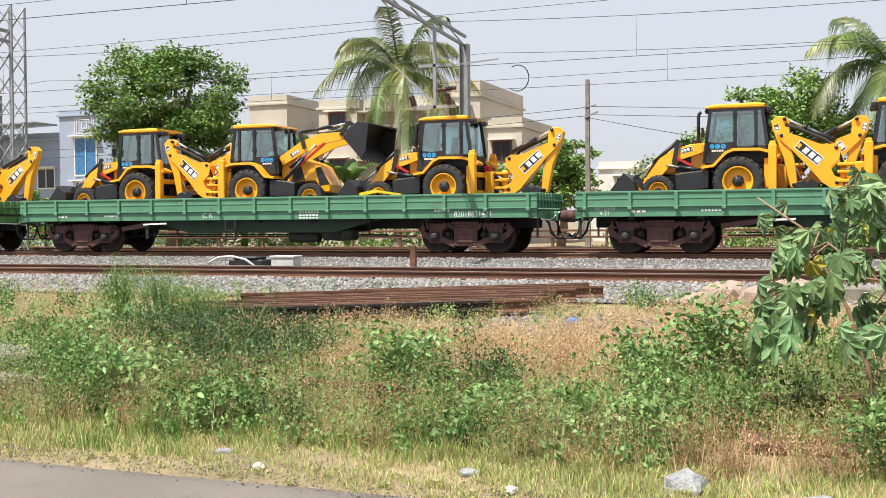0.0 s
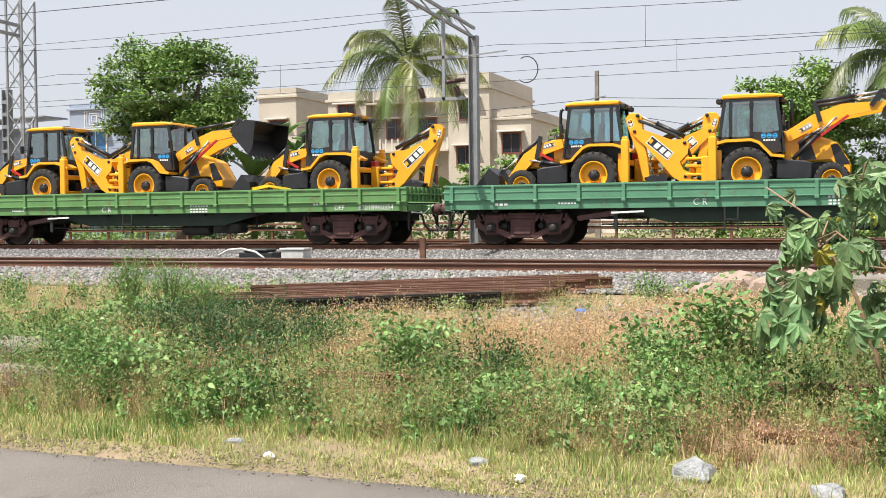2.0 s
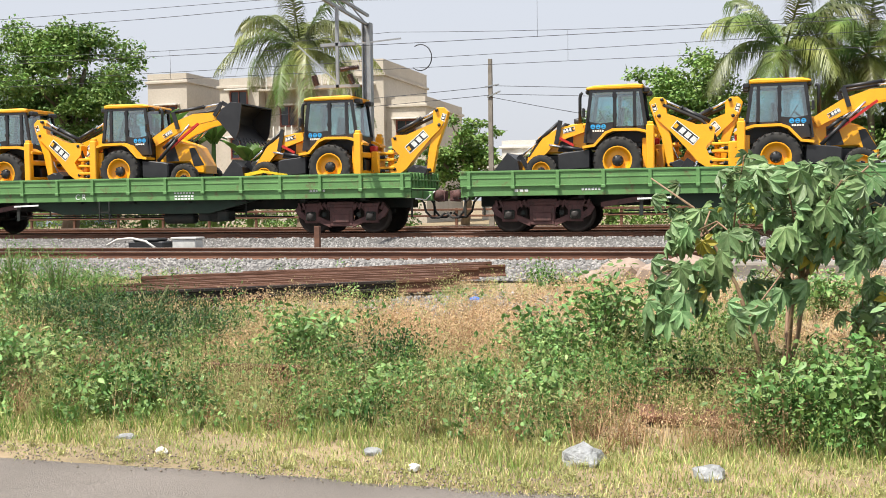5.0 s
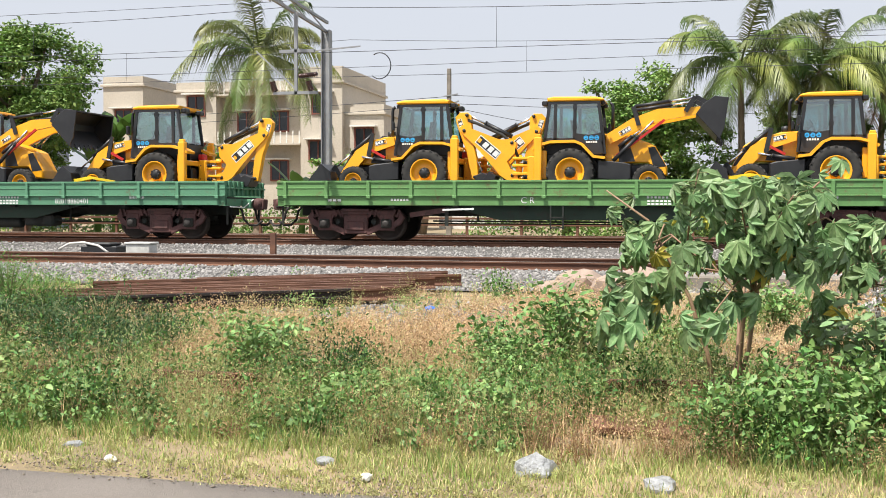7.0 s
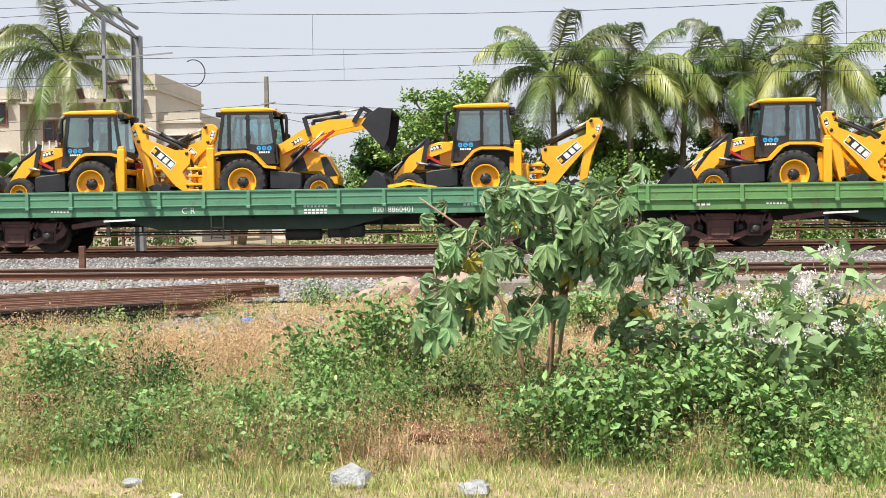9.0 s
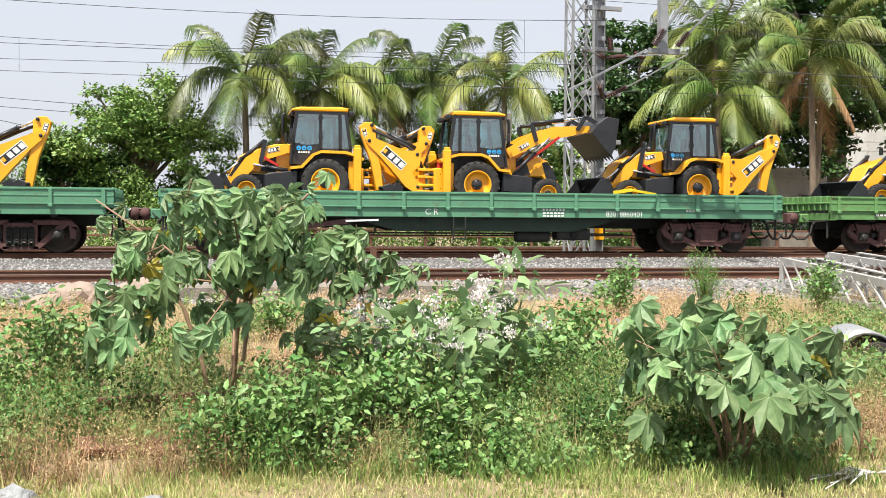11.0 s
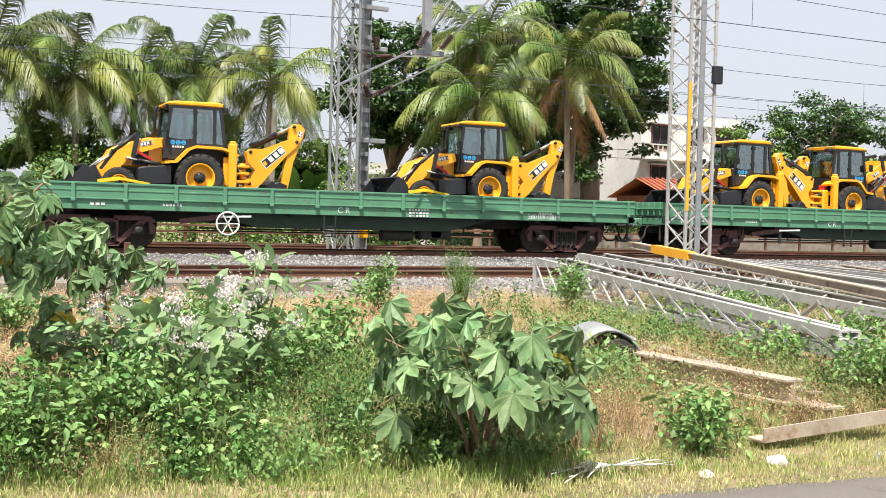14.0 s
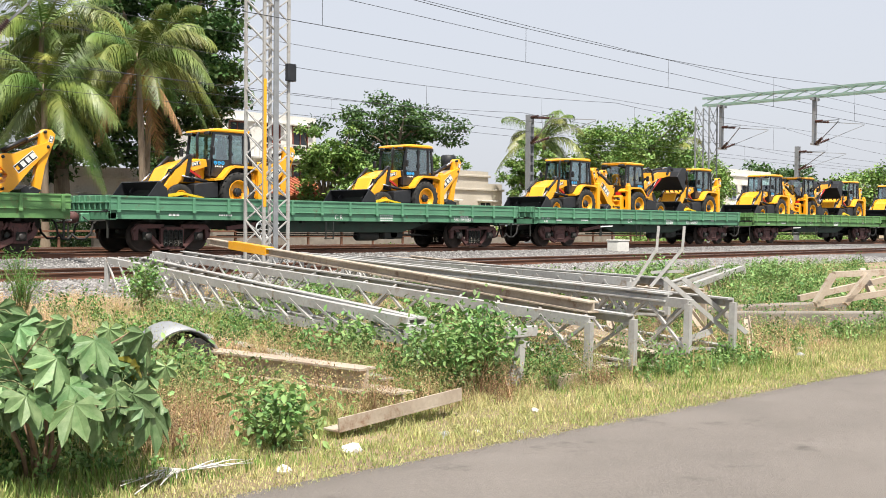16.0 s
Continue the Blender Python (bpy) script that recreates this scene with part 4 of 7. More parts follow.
def build_ballast():
    s = Solid()
    ys = [15.0, 15.6, 16.3, 16.9, 17.6, 18.5, 21.2, 21.9, 23.4, 25, 28.2, 29.2, 33.2, 34.4]
    xs = list(np.arange(-60, 130, 2.0))
    vs = [(x, y + (0.25 * noise.noise((x * 0.7, 0, 5)) if y < 15.2 else 0), float(np.interp(y, [p[0] for p in PROFILE], [p[1] for p in PROFILE])) + 0.012) for y in ys for x in xs]
    n = len(xs)
    s.add(vs, [(j * n + i, j * n + i + 1, (j + 1) * n + i + 1, (j + 1) * n + i) for j in range(len(ys) - 1) for i in range(n - 1)], 0, True)
    bed = solid_thing("ballast_bed", s, bed_material(), "bed of grey crushed stone under the tracks", "ballast", kind="structure")
    rng = np.random.default_rng(4)
    octa = np.array([(1, 0, 0), (-1, 0, 0), (0, 1, 0), (0, -1, 0), (0, 0, 1), (0, 0, -1)], dtype=float)
    tri = np.array([(0, 2, 4), (2, 1, 4), (1, 3, 4), (3, 0, 4), (2, 0, 5), (1, 2, 5), (3, 1, 5), (0, 3, 5)])
    x = np.concatenate([rng.uniform(-19, 42, 62000), rng.uniform(-32, 70, 36000), rng.uniform(-9, -2, 1500)])
    y = np.concatenate([15.0 + rng.beta(1.0, 1.2, 62000) * 8.4, rng.uniform(23.4, 30.4, 36000), rng.normal(12.3, 0.6, 1500)])
    keep = np.ones(len(x), bool)
    for r in (18.977, 20.723, 30.247, 31.993):
        keep &= np.abs(y - r) > 0.09
    keep &= ~((y > 18.35) & (y < 21.35) & (rng.random(len(x)) < 0.3))
    x, y = x[keep], y[keep]
    z = np.interp(y, [p[0] for p in PROFILE], [p[1] for p in PROFILE])
    r = rng.uniform(0.028, 0.06, len(x))
    v = octa[None] * (r[:, None, None] * rng.uniform(0.6, 1.25, (len(x), 6, 1)))
    a = rng.uniform(0, 6.28, len(x))
    b = rng.uniform(-0.8, 0.8, len(x))
    cy, sy, cb, sb = np.cos(a), np.sin(a), np.cos(b), np.sin(b)
    vx, vy, vz = v[..., 0] * cb[:, None] + v[..., 2] * sb[:, None], v[..., 1], -v[..., 0] * sb[:, None] + v[..., 2] * cb[:, None]
    v = np.stack([vx * cy[:, None] - vy * sy[:, None] + x[:, None], vx * sy[:, None] + vy * cy[:, None] + y[:, None], vz * 0.8 + (z + 0.012)[:, None]], -1)
    t = tri[None] + np.arange(len(x))[:, None, None] * 6
    solid_thing("ballast_stones", fast_mesh("ballast_stones", v, t, STONE), None, "loose grey crushed stones between and beside the rails", "ballast", kind="stuff")


build_ballast()


# ---- lineside masts, wires, fence ----
def lattice_mast(x, y, z0, z1, w, label, mats=GALV, name="lattice_mast", panel=0.9):
    m = thing(name, label, "mast")
    for sx in (-1, 1):
        for sy in (-1, 1):
            s = Solid()
            s.box(x + sx * w / 2 - 0.04, x + sx * w / 2 + 0.04, y + sy * w / 2 - 0.04, y + sy * w / 2 + 0.04, z0, z1, 0.005)
            part("leg", s, mats, m)
    n = max(2, int((z1 - z0) / panel))
    for k in range(n):
        a, b = z0 + (z1 - z0) * k / n, z0 + (z1 - z0) * (k + 1) / n
        for sy in (-1, 1):
            s = Solid()
            s.bar((x - w / 2, y + sy * w / 2, a), (x + w / 2, y + sy * w / 2, b), 0.035, 0.035)
            part("brace", s, mats, m)
            s = Solid()
            s.bar((x + w / 2, y + sy * w / 2 + 0.01, a), (x - w / 2, y + sy * w / 2 + 0.01, b), 0.035, 0.035)
            part("brace", s, mats, m)
        for sx in (-1, 1):
            s = Solid()
            s.bar((x + sx * w / 2, y - w / 2, a), (x + sx * w / 2, y + w / 2, b), 0.035, 0.035)
            part("brace", s, mats, m)
    f = Solid()
    f.box(x - w * 0.8, x + w * 0.8, y - w * 0.8, y + w * 0.8, -0.6, z0 + 0.05, 0.03)
    part("footing", f, CONCRETE, m)
    return m


def insulator(m, p, q, r=0.085):
    p, q = Vector(p), Vector(q)
    s = Solid()
    s.tube([p, q], 0.03, 8)
    pts, rs = [], []
    for k in range(9):
        for j, rr in ((0.0, 0.04), (0.4, r), (0.6, r)):
            pts.append(p.lerp(q, (k + j) / 9))
            rs.append(rr)
    s.tube(pts, rs, 10)
    part("insulator", s, CERAM, m, "brown ribbed insulator")


def bars_part(m, name, segs, w, mat=GALV):
    for p, q in segs:
        s = Solid()
        s.bar(p, q, w, w)
        part(name, s, mat, m)


def h_mast(x, y, z1, label, z0=-0.35, w=0.3, battens=True):
    m = thing("overhead_line_mast", label, "mast")
    s = Solid()
    s.box(x - w / 2, x - w / 2 + 0.03, y - w / 2, y + w / 2, z0, z1)
    s.box(x + w / 2 - 0.03, x + w / 2, y - w / 2, y + w / 2, z0, z1)
    s.box(x - w / 2 + 0.03, x + w / 2 - 0.03, y - 0.015, y + 0.015, z0, z1)
    part("column", s, GALV, m)
    k = int((z1 - 0.5) / 0.5)
    for i in range(k if battens else 0):
        s = Solid()
        s.box(x - w / 2 - 0.004, x + w / 2 + 0.004, y - w / 2 - 0.012, y - w / 2, 0.6 + i * 0.5, 0.75 + i * 0.5)
        part("batten_plate", s, GALV, m)
    f = Solid()
    f.box(x - 0.45, x + 0.45, y - 0.45, y + 0.45, -0.7, z0 + 0.12, 0.04)
    part("footing", f, CONCRETE, m)
    return m


def cantilever(m, x, y, z, toward):
    """A drop arm with two insulated tubes that hold the wires."""
    for sg in (-1, 1):
        bars_part(m, "bracket_tube", [((x, y, z + 1.6), (x + sg * 1.8, y + toward, z + 1.45)), ((x, y, z + 0.2), (x + sg * 1.8, y + toward, z + 1.4))], 0.04)
        insulator(m, (x + sg * 0.06, y, z + 0.25), (x + sg * 0.5, y + toward * 0.28, z + 0.55))
        insulator(m, (x + sg * 0.06, y, z + 1.6), (x + sg * 0.5, y + toward * 0.28, z + 1.57))


# mast with a cantilevered boom over the tracks
m1 = h_mast(-11.86, 34.6, 6.85, "grey steel mast with a lattice boom reaching over the tracks", w=0.3, battens=False)
for dz in (6.8, 7.12):
    bars_part(m1, "boom_chord", [((-11.86, 34.7, dz), (-11.6, 24.6, dz + 0.25))], 0.085)
for k in range(0, 12, 2):
    ya, yb = 34.7 - k * 0.84, 34.7 - (k + 2) * 0.84
    bars_part(m1, "boom_brace", [((-11.86, ya, 6.78 + k * 0.02), (-11.82, yb, 7.12 + k * 0.02))], 0.035)
bars_part(m1, "drop_arm", [((-11.58, 31.0, 6.8), (-11.58, 31.0, 4.35))], 0.09)
bars_part(m1, "cross_arm", [((-12.1, 31.0, 5.65), (-11.0, 31.0, 5.65)), ((-12.3, 31.0, 4.4), (-10.9, 31.0, 4.4))], 0.09)
for x in (-12.25, -11.1):
    insulator(m1, (x, 31.0, 4.45), (x - 0.1, 31.0, 4.75), 0.1)
insulator(m1, (-11.5, 31.0, 4.9), (-10.9, 31.0, 4.95), 0.08)
bars_part(m1, "bracket_tube", [((-11.58, 31.0, 5.6), (-9.6, 31.1, 5.75)), ((-11.58, 31.0, 4.5), (-12.9, 31.1, 5.7))], 0.04)
lp = Solid()
lp.tube([(-9.55 + 0.38 * math.cos(a) - 0.3, 34.0, 5.55 + 0.42 * math.sin(a)) for a in np.linspace(-2.3, 2.1, 18)], 0.018, 6)
part("jumper_loop", lp, WIREM, m1)

ml = lattice_mast(-31.1, 35.0, -0.3, 9.6, 0.75, "tall grey lattice mast of the overhead line")
bars_part(ml, "cross_beam", [((-31.1, 35.0, 8.2), (-31.1, 24.0, 8.4)), ((-31.1, 35.0, 8.6), (-31.1, 24.0, 8.8))], 0.12)
mh0 = h_mast(-32.4, 35.6, 6.2, "grey steel mast beside the lattice upright", w=0.3)

mp = lattice_mast(12.6, 35.0, -0.3, 10.4, 0.72, "tall grey lattice upright of the overhead line")
m2 = h_mast(13.5, 35.5, 9.6, "grey steel mast with insulated brackets and cross plates", w=0.3)
for z in (3.55, 5.2, 6.7, 8.1):
    s = Solid()
    s.box(12.75, 14.2, 35.2, 35.32, z, z + 0.16, 0.02)
    part("cross_plate", s, GALV, m2)
cantilever(m2, 13.6, 35.2, 4.9, -2.6)
insulator(m2, (13.75, 35.2, 7.2), (13.75, 35.1, 6.75), 0.11)
insulator(m2, (14.4, 34.6, 6.6), (14.7, 34.4, 6.4), 0.1)
s = Solid()
s.box(13.33, 13.67, 35.33, 35.345, 0.3, 1.5)
part("warning_band", s, YELLOW, m2, "yellow warning band")
dr = thing("drop_bracket", "grey steel drop arm hanging from the overhead boom with brown insulators", "bracket")
bars_part(dr, "drop_arm", [((12.5, 28.0, 10.2), (12.5, 28.0, 5.55))], 0.22)
bars_part(dr, "foot_plate", [((12.1, 28.0, 5.6), (13.0, 28.0, 5.6))], 0.14)
bars_part(dr, "boom", [((12.5, 24.0, 10.2), (12.5, 35.0, 10.2)), ((12.5, 24.0, 9.9), (12.5, 35.0, 9.9))], 0.14)
bars_part(dr, "bracket_tube", [((12.2, 27.8, 5.7), (13.6, 26.5, 8.4)), ((12.8, 27.8, 5.7), (14.6, 26.5, 7.9)), ((12.0, 27.9, 5.6), (9.4, 26.8, 4.3))], 0.05)
insulator(dr, (12.2, 27.85, 5.72), (12.4, 27.65, 6.15), 0.12)
insulator(dr, (12.85, 27.8, 5.72), (13.1, 27.6, 6.1), 0.12)

nm = lattice_mast(19.72, 25.5, -0.25, 10.5, 0.86, "tall galvanised lattice mast standing between the tracks", GALVO, panel=0.62)
s = Solid()
s.box(19.6, 19.76, 25.0, 25.07, -0.2, 10.4, 0.01)
part("flat_column", s, GALV, nm)
s = Solid()
s.box(20.0, 20.3, 24.88, 25.05, 5.0, 5.5, 0.02)
part("junction_box", s, BLACK, nm)
s = Solid()
s.box(19.24, 19.34, 25.02, 25.03, 1.4, 5.0)
part("warning_strip", s, YELLOW, nm, "yellow painted strip")

LGREEN = material("pale_green_painted_steel", (0.22, 0.33, 0.27), (0.26, 0.36, 0.3), 0.6, scale=2)
pt = lattice_mast(63.4, 36.5, -0.3, 8.7, 1.0, "galvanised portal over the tracks with a pale green lattice beam", name="portal", panel=1.2)
for z in (8.75, 9.2):
    bars_part(pt, "beam_chord", [((63.1, 36.6, z), (63.1, 15.5, z + 0.15)), ((63.7, 36.6, z), (63.7, 15.5, z + 0.15))], 0.12, LGREEN)
for k in range(20):
    bars_part(pt, "beam_brace", [((63.1, 36.5 - k, 8.8), (63.1, 35.5 - k, 9.2))], 0.06, LGREEN)
for yy in (35.4, 29.2, 21.5):
    bars_part(pt, "drop_arm", [((63.4, yy, 8.8), (63.4, yy, 5.9))], 0.22)
    bars_part(pt, "top_plate", [((62.9, yy, 8.65), (63.9, yy, 8.65))], 0.16)
    bars_part(pt, "foot_plate", [((63.0, yy, 5.95), (64.0, yy, 5.95))], 0.12)
    cantilever(pt, 63.4, yy - 0.1, 5.7, -2.2)
for x, y, z in ((45.3, 36.5, 6.75), (78.0, 37.2, 7.0)):
    m = h_mast(x, y, z, "grey steel mast carrying the overhead wires further off", w=0.32)
    cantilever(m, x, y - 0.15, 5.0, -2.8)
# concrete electricity pole
ep = thing("electricity_pole", "tall thin grey concrete electricity pole with wires", "pole")
s = Solid()
s.prism([(-0.13, -0.5), (0.13, -0.5), (0.09, 7.75), (-0.09, 7.75)], -0.1, 0.1, 0.015)
part("pole", s, CONCRETE, ep, at=pose(-11.55, 52, 0))
bars_part(ep, "cross_arm", [((-11.8, 51.9, 6.4), (-11.1, 51.9, 6.5)), ((-11.7, 51.9, 5.9), (-11.0, 51.7, 6.15))], 0.06)
p2 = thing("electricity_pole", "short leaning concrete pole among the palm trees", "pole")
s = Solid()
s.prism([(-0.12, -0.5), (0.12, -0.5), (0.09, 5.4), (-0.09, 5.4)], -0.1, 0.1, 0.015)
part("pole", s, CONCRETE, p2, at=pose(12.6, 44, 0, 0, 1.5))


def wire(name, pts, r=0.01, label="thin dark overhead wire"):
    s = Solid()
    s.tube(pts, r, 5)
    return solid_thing(name, s, WIREM, label, "wire", group="overhead wires")


def sagging(x0, x1, y, z, sag, n=12, y1=None, z1=None):
    y1, z1 = y if y1 is None else y1, z if z1 is None else z1
    return [(x0 + (x1 - x0) * k / n, y + (y1 - y) * k / n, z + (z1 - z) * k / n - sag * 4 * (k / n) * (1 - k / n)) for k in range(n + 1)]


for y, zc, zm in ((19.85, 5.55, 6.95), (31.12, 5.6, 7.0), (37.0, 5.6, 6.9)):
    knots = [-90, -31, -11.8, 12.6, 45.3, 63.4, 110, 160]
    wire("contact_wire", sagging(-90, 160, y, zc, 0.0, 2), 0.009)
    pts = []
    for a, b in zip(knots, knots[1:]):
        pts += sagging(a, b, y, zm, 0.0009 * (b - a) ** 2 * 0.4 + 0.1)[:-1]
    wire("catenary_wire", pts + [(160, y, zm)], 0.009)
    xs, zs = [p[0] for p in pts], [p[2] for p in pts]
    for x in np.arange(-28, 70, 7.5):
        wire("dropper_wire", [(x, y, zc), (x, y, float(np.interp(x, xs, zs)))], 0.006, "thin vertical dropper between two overhead wires")
for y, z, sg in ((24.6, 8.3, 0.4), (25.4, 8.0, 0.4), (35.0, 8.4, 0.3), (36.2, 6.1, 0.2)):
    wire("feeder_wire", sagging(-90, 12, y, z, sg * 2, 16) + sagging(12, 160, y, z, sg * 2, 16)[1:], 0.009)
for dz, x1, y1, z1 in ((6.4, -60, 50, 5.2), (6.0, -62, 50, 4.7), (6.45, 40, 56, 5.6), (6.05, 42, 56, 5.1), (5.9, 10, 58, 3.2)):
    wire("supply_wire", sagging(-11.5, x1, 51.9, dz, 0.5, 10, y1, z1), 0.014)

# rail fence beyond the far track
fn = thing("rail_fence", "brown fence of old rails on short posts", "fence")
for i in range(52):
    s = Solid()
    s.box(-0.05, 0.05, -0.05, 0.05, -0.5, 0.62, 0.01)
    part("post", s, RUST, fn, at=pose(-44 + i * 2.1, 40.6, 0))
for z in (0.32, 0.56):
    s = Solid()
    s.box(-45, 64, 40.52, 40.6, z - 0.04, z + 0.04, 0.01)
    part("rail", s, RUST, fn)
cw = Solid()
cw.box(24, 63, 43.2, 43.4, -0.5, 0.55, 0.02)
solid_thing("low_wall", cw, CONCRETE, "low weathered concrete wall behind the tracks", "wall")


# ---- buildings ----
CREAM = material("cream_render", (0.5, 0.45, 0.38), (0.45, 0.405, 0.34), 0.9, scale=0.6, fine=9, bump=0.1, dirt=(0.36, 0.3, 0.22), dirt_amount=0.08)
BLUEG = material("blue_grey_render", (0.3, 0.35, 0.45), (0.27, 0.32, 0.41), 0.85, scale=0.5, fine=8, bump=0.1)
OFFW = material("off_white_render", (0.68, 0.67, 0.63), (0.6, 0.58, 0.54), 0.9, scale=0.6, fine=9, bump=0.1, dirt=(0.35, 0.32, 0.28), dirt_amount=0.1)
MAROON = material("maroon_window_frame", (0.2, 0.06, 0.04), None, 0.6)
DARKW = material("dark_window_interior", (0.03, 0.035, 0.045), None, 0.2, bump=0.0)
BLUEW = material("blue_reflective_glazing", (0.06, 0.2, 0.4), (0.04, 0.14, 0.3), 0.12, bump=0.0)
TILE = material("red_roof_tile", (0.42, 0.13, 0.07), (0.33, 0.1, 0.06), 0.8, scale=2, spread=0.25)
BRICK = material("red_brick_wall", (0.32, 0.13, 0.09), (0.25, 0.1, 0.07), 0.9, scale=3, spread=0.2)


def window(b, x, z, y, w, h, frame_mat, pane_mat):
    f = Solid()
    t = 0.1
    for x0, x1, z0, z1 in ((x - w / 2 - t, x + w / 2 + t, z - h / 2 - t, z - h / 2), (x - w / 2 - t, x + w / 2 + t, z + h / 2, z + h / 2 + t), (x - w / 2 - t, x - w / 2, z - h / 2, z + h / 2), (x + w / 2, x + w / 2 + t, z - h / 2, z + h / 2), (x - 0.03, x + 0.03, z - h / 2, z + h / 2)):
        f.box(x0, x1, y - 0.08, y + 0.06, z0, z1)
    win = part("window", f, frame_mat, b)
    p = Solid()
    p.box(x - w / 2, x + w / 2, y - 0.03, y - 0.005, z - h / 2, z + h / 2)
    part("pane", p, pane_mat, win)
    sl = Solid()
    sl.box(x - w / 2 - 0.3, x + w / 2 + 0.3, y - 0.5, y, z + h / 2 + t, z + h / 2 + t + 0.09, 0.01)
    part("sunshade", sl, OFFW, win)


def block(b, x0, x1, y0, y1, z1, mat, parapet=0.5):
    s = Solid()
    s.box(x0, x1, y0, y1, -0.6, z1)
    part("wall", s, mat, b)
    r = Solid()
    r.box(x0 - 0.15, x1 + 0.15, y0 - 0.15, y1 + 0.1, z1 - 0.02, z1 + 0.14, 0.02)
    part("roof_slab", r, mat, b)
    if parapet:
        for q in ((x0, x1, y0, y0 + 0.15), (x0, x0 + 0.15, y0 + 0.15, y1), (x1 - 0.15, x1, y0 + 0.15, y1)):
            p = Solid()
            p.box(*q, z1 + 0.14, z1 + 0.14 + parapet)
            part("parapet", p, mat, b)


cb = thing("apartment_building", "cream rendered apartment building with maroon-framed windows", "building")
block(cb, -38.3, -35.4, 66, 76, 9.0, CREAM)
block(cb, -35.4, -33.0, 67.5, 76, 6.4, CREAM)
block(cb, -33.0, -30.2, 66, 76, 8.5, CREAM)
block(cb, -30.2, -24.4, 67, 76, 8.6, CREAM)
block(cb, -24.4, -21.6, 66, 76, 8.9, CREAM, 0.9)
block(cb, -21.6, -19.0, 66.5, 76, 6.9, CREAM)
for x, z, y in ((-31.6, 7.6, 66), (-31.6, 4.5, 66), (-28.5, 6.6, 67), (-26.2, 6.6, 67), (-23.0, 7.6, 66), (-23.2, 4.6, 66), (-20.3, 5.4, 66.5), (-36.8, 6.8, 66), (-28.5, 3.4, 67), (-26.2, 3.4, 67)):
    window(cb, x, z, y, 1.1, 1.2, MAROON, DARKW)
for z in (5.0, 8.2):
    s = Solid()
    s.box(-30.2, -24.4, 65.9, 67, z, z + 0.12, 0.01)
    part("balcony", s, CREAM, cb)
    for k in range(14):
        s = Solid()
        s.box(-30.1 + k * 0.43, -30.02 + k * 0.43, 65.95, 66.0, z + 0.12, z + 0.9)
        part("baluster", s, OFFW, cb)
tk = Solid()
tk.lathe([(0.001, 0), (0.55, 0), (0.55, 1.0), (0.45, 1.15), (0.001, 1.2)], 16)
part("water_tank", tk, BLACK, cb, "black plastic water tank", at=pose(-34.2, 70, 6.6, 90))
bb = thing("house", "blue-grey modern house with white line ornament", "house")
block(bb, -51.0, -46.6, 62, 72, 8.4, BLUEG, 0.3)
block(bb, -66.0, -51.0, 63, 72, 6.9, BLUEG, 0.4)
block(bb, -46.6, -44.6, 64, 72, 5.6, BLUEG, 0.3)
for q in range(4):
    s = Solid()
    a = 1.5 - q * 0.36
    for x0, x1, z0, z1 in ((-a, a, 0.85 * a, 0.85 * a + 0.07), (-a, a, -0.85 * a - 0.07, -0.85 * a), (-a, -a + 0.07, -0.85 * a, 0.85 * a), (a - 0.07, a, -0.85 * a, 0.85 * a)):
        s.box(x0 * 0.55, x1 * 0.55, -0.03, 0.0, z0 * 0.55, z1 * 0.55)
    part("line_ornament", s, OFFW, bb, at=pose(-48.9, 61.99, 7.75))
for z, h in ((5.6, 2.5), (3.4, 0.8), (1.6, 1.6)):
    window(bb, -48.8, z, 62, 1.7, h, OFFW, BLUEW)
for k in range(4):
    s = Solid()
    s.box(-46.6 - 1.2 + 0.1 * k, -46.7, 61.96, 61.995, 4.6 - k * 0.25, 4.68 - k * 0.25)
    part("stripe", s, OFFW, bb)
for x in (-53, -56, -60):
    window(bb, x, 4.2, 63, 1.4, 1.3, OFFW, DARKW)
aw = Solid()
aw.prism([(-64, 7.6), (-52, 7.9), (-52, 8.0), (-64, 7.7)], 60.5, 63)
part("awning", aw, GALV, bb)
for x in (-62, -57, -53):
    s = Solid()
    s.box(x - 0.06, x + 0.06, 60.6, 60.72, 6.9, 7.75)
    part("awning_post", s, GALV, bb)
wb = thing("house", "small white flat-roofed house behind the trees", "house")
block(wb, -15.9, -13.0, 75, 80, 4.5, OFFW, 0.4)
block(wb, -17.6, -15.9, 76, 80, 3.6, OFFW, 0.3)
window(wb, -14.2, 3.4, 75, 0.8, 1.0, OFFW, DARKW)
window(wb, -16.8, 2.6, 76, 0.7, 0.9, OFFW, MAROON)
rb = thing("house", "white storeyed house with railed balconies among the trees", "house")
block(rb, 43.5, 52, 62, 72, 8.0, OFFW, 0.5)
for z in (2.6, 5.4):
    s = Solid()
    s.box(42.6, 52, 60.6, 62, z, z + 0.14, 0.01)
    part("balcony", s, OFFW, rb)
    for k in range(24):
        s = Solid()
        s.box(42.7 + k * 0.4, 42.76 + k * 0.4, 60.62, 60.68, z + 0.14, z + 1.0)
        part("baluster", s, OFFW, rb)
    s = Solid()
    s.box(42.6, 52, 60.6, 60.7, z + 1.0, z + 1.08)
    part("handrail", s, OFFW, rb)
    for x in (45, 48, 50.5):
        window(rb, x, z + 1.7, 62, 1.2, 1.5, MAROON, DARKW)
ww = thing("house", "long low white house behind the palm trees", "house")
block(ww, 17, 39, 60, 68, 3.6, OFFW, 0.5)
for x in (19, 22.5, 26, 29.5, 33, 36.5):
    window(ww, x, 1.9, 60, 1.3, 1.2, BLUEG, DARKW)
rh = thing("house", "small brick house with a red tiled roof", "house")
s = Solid()
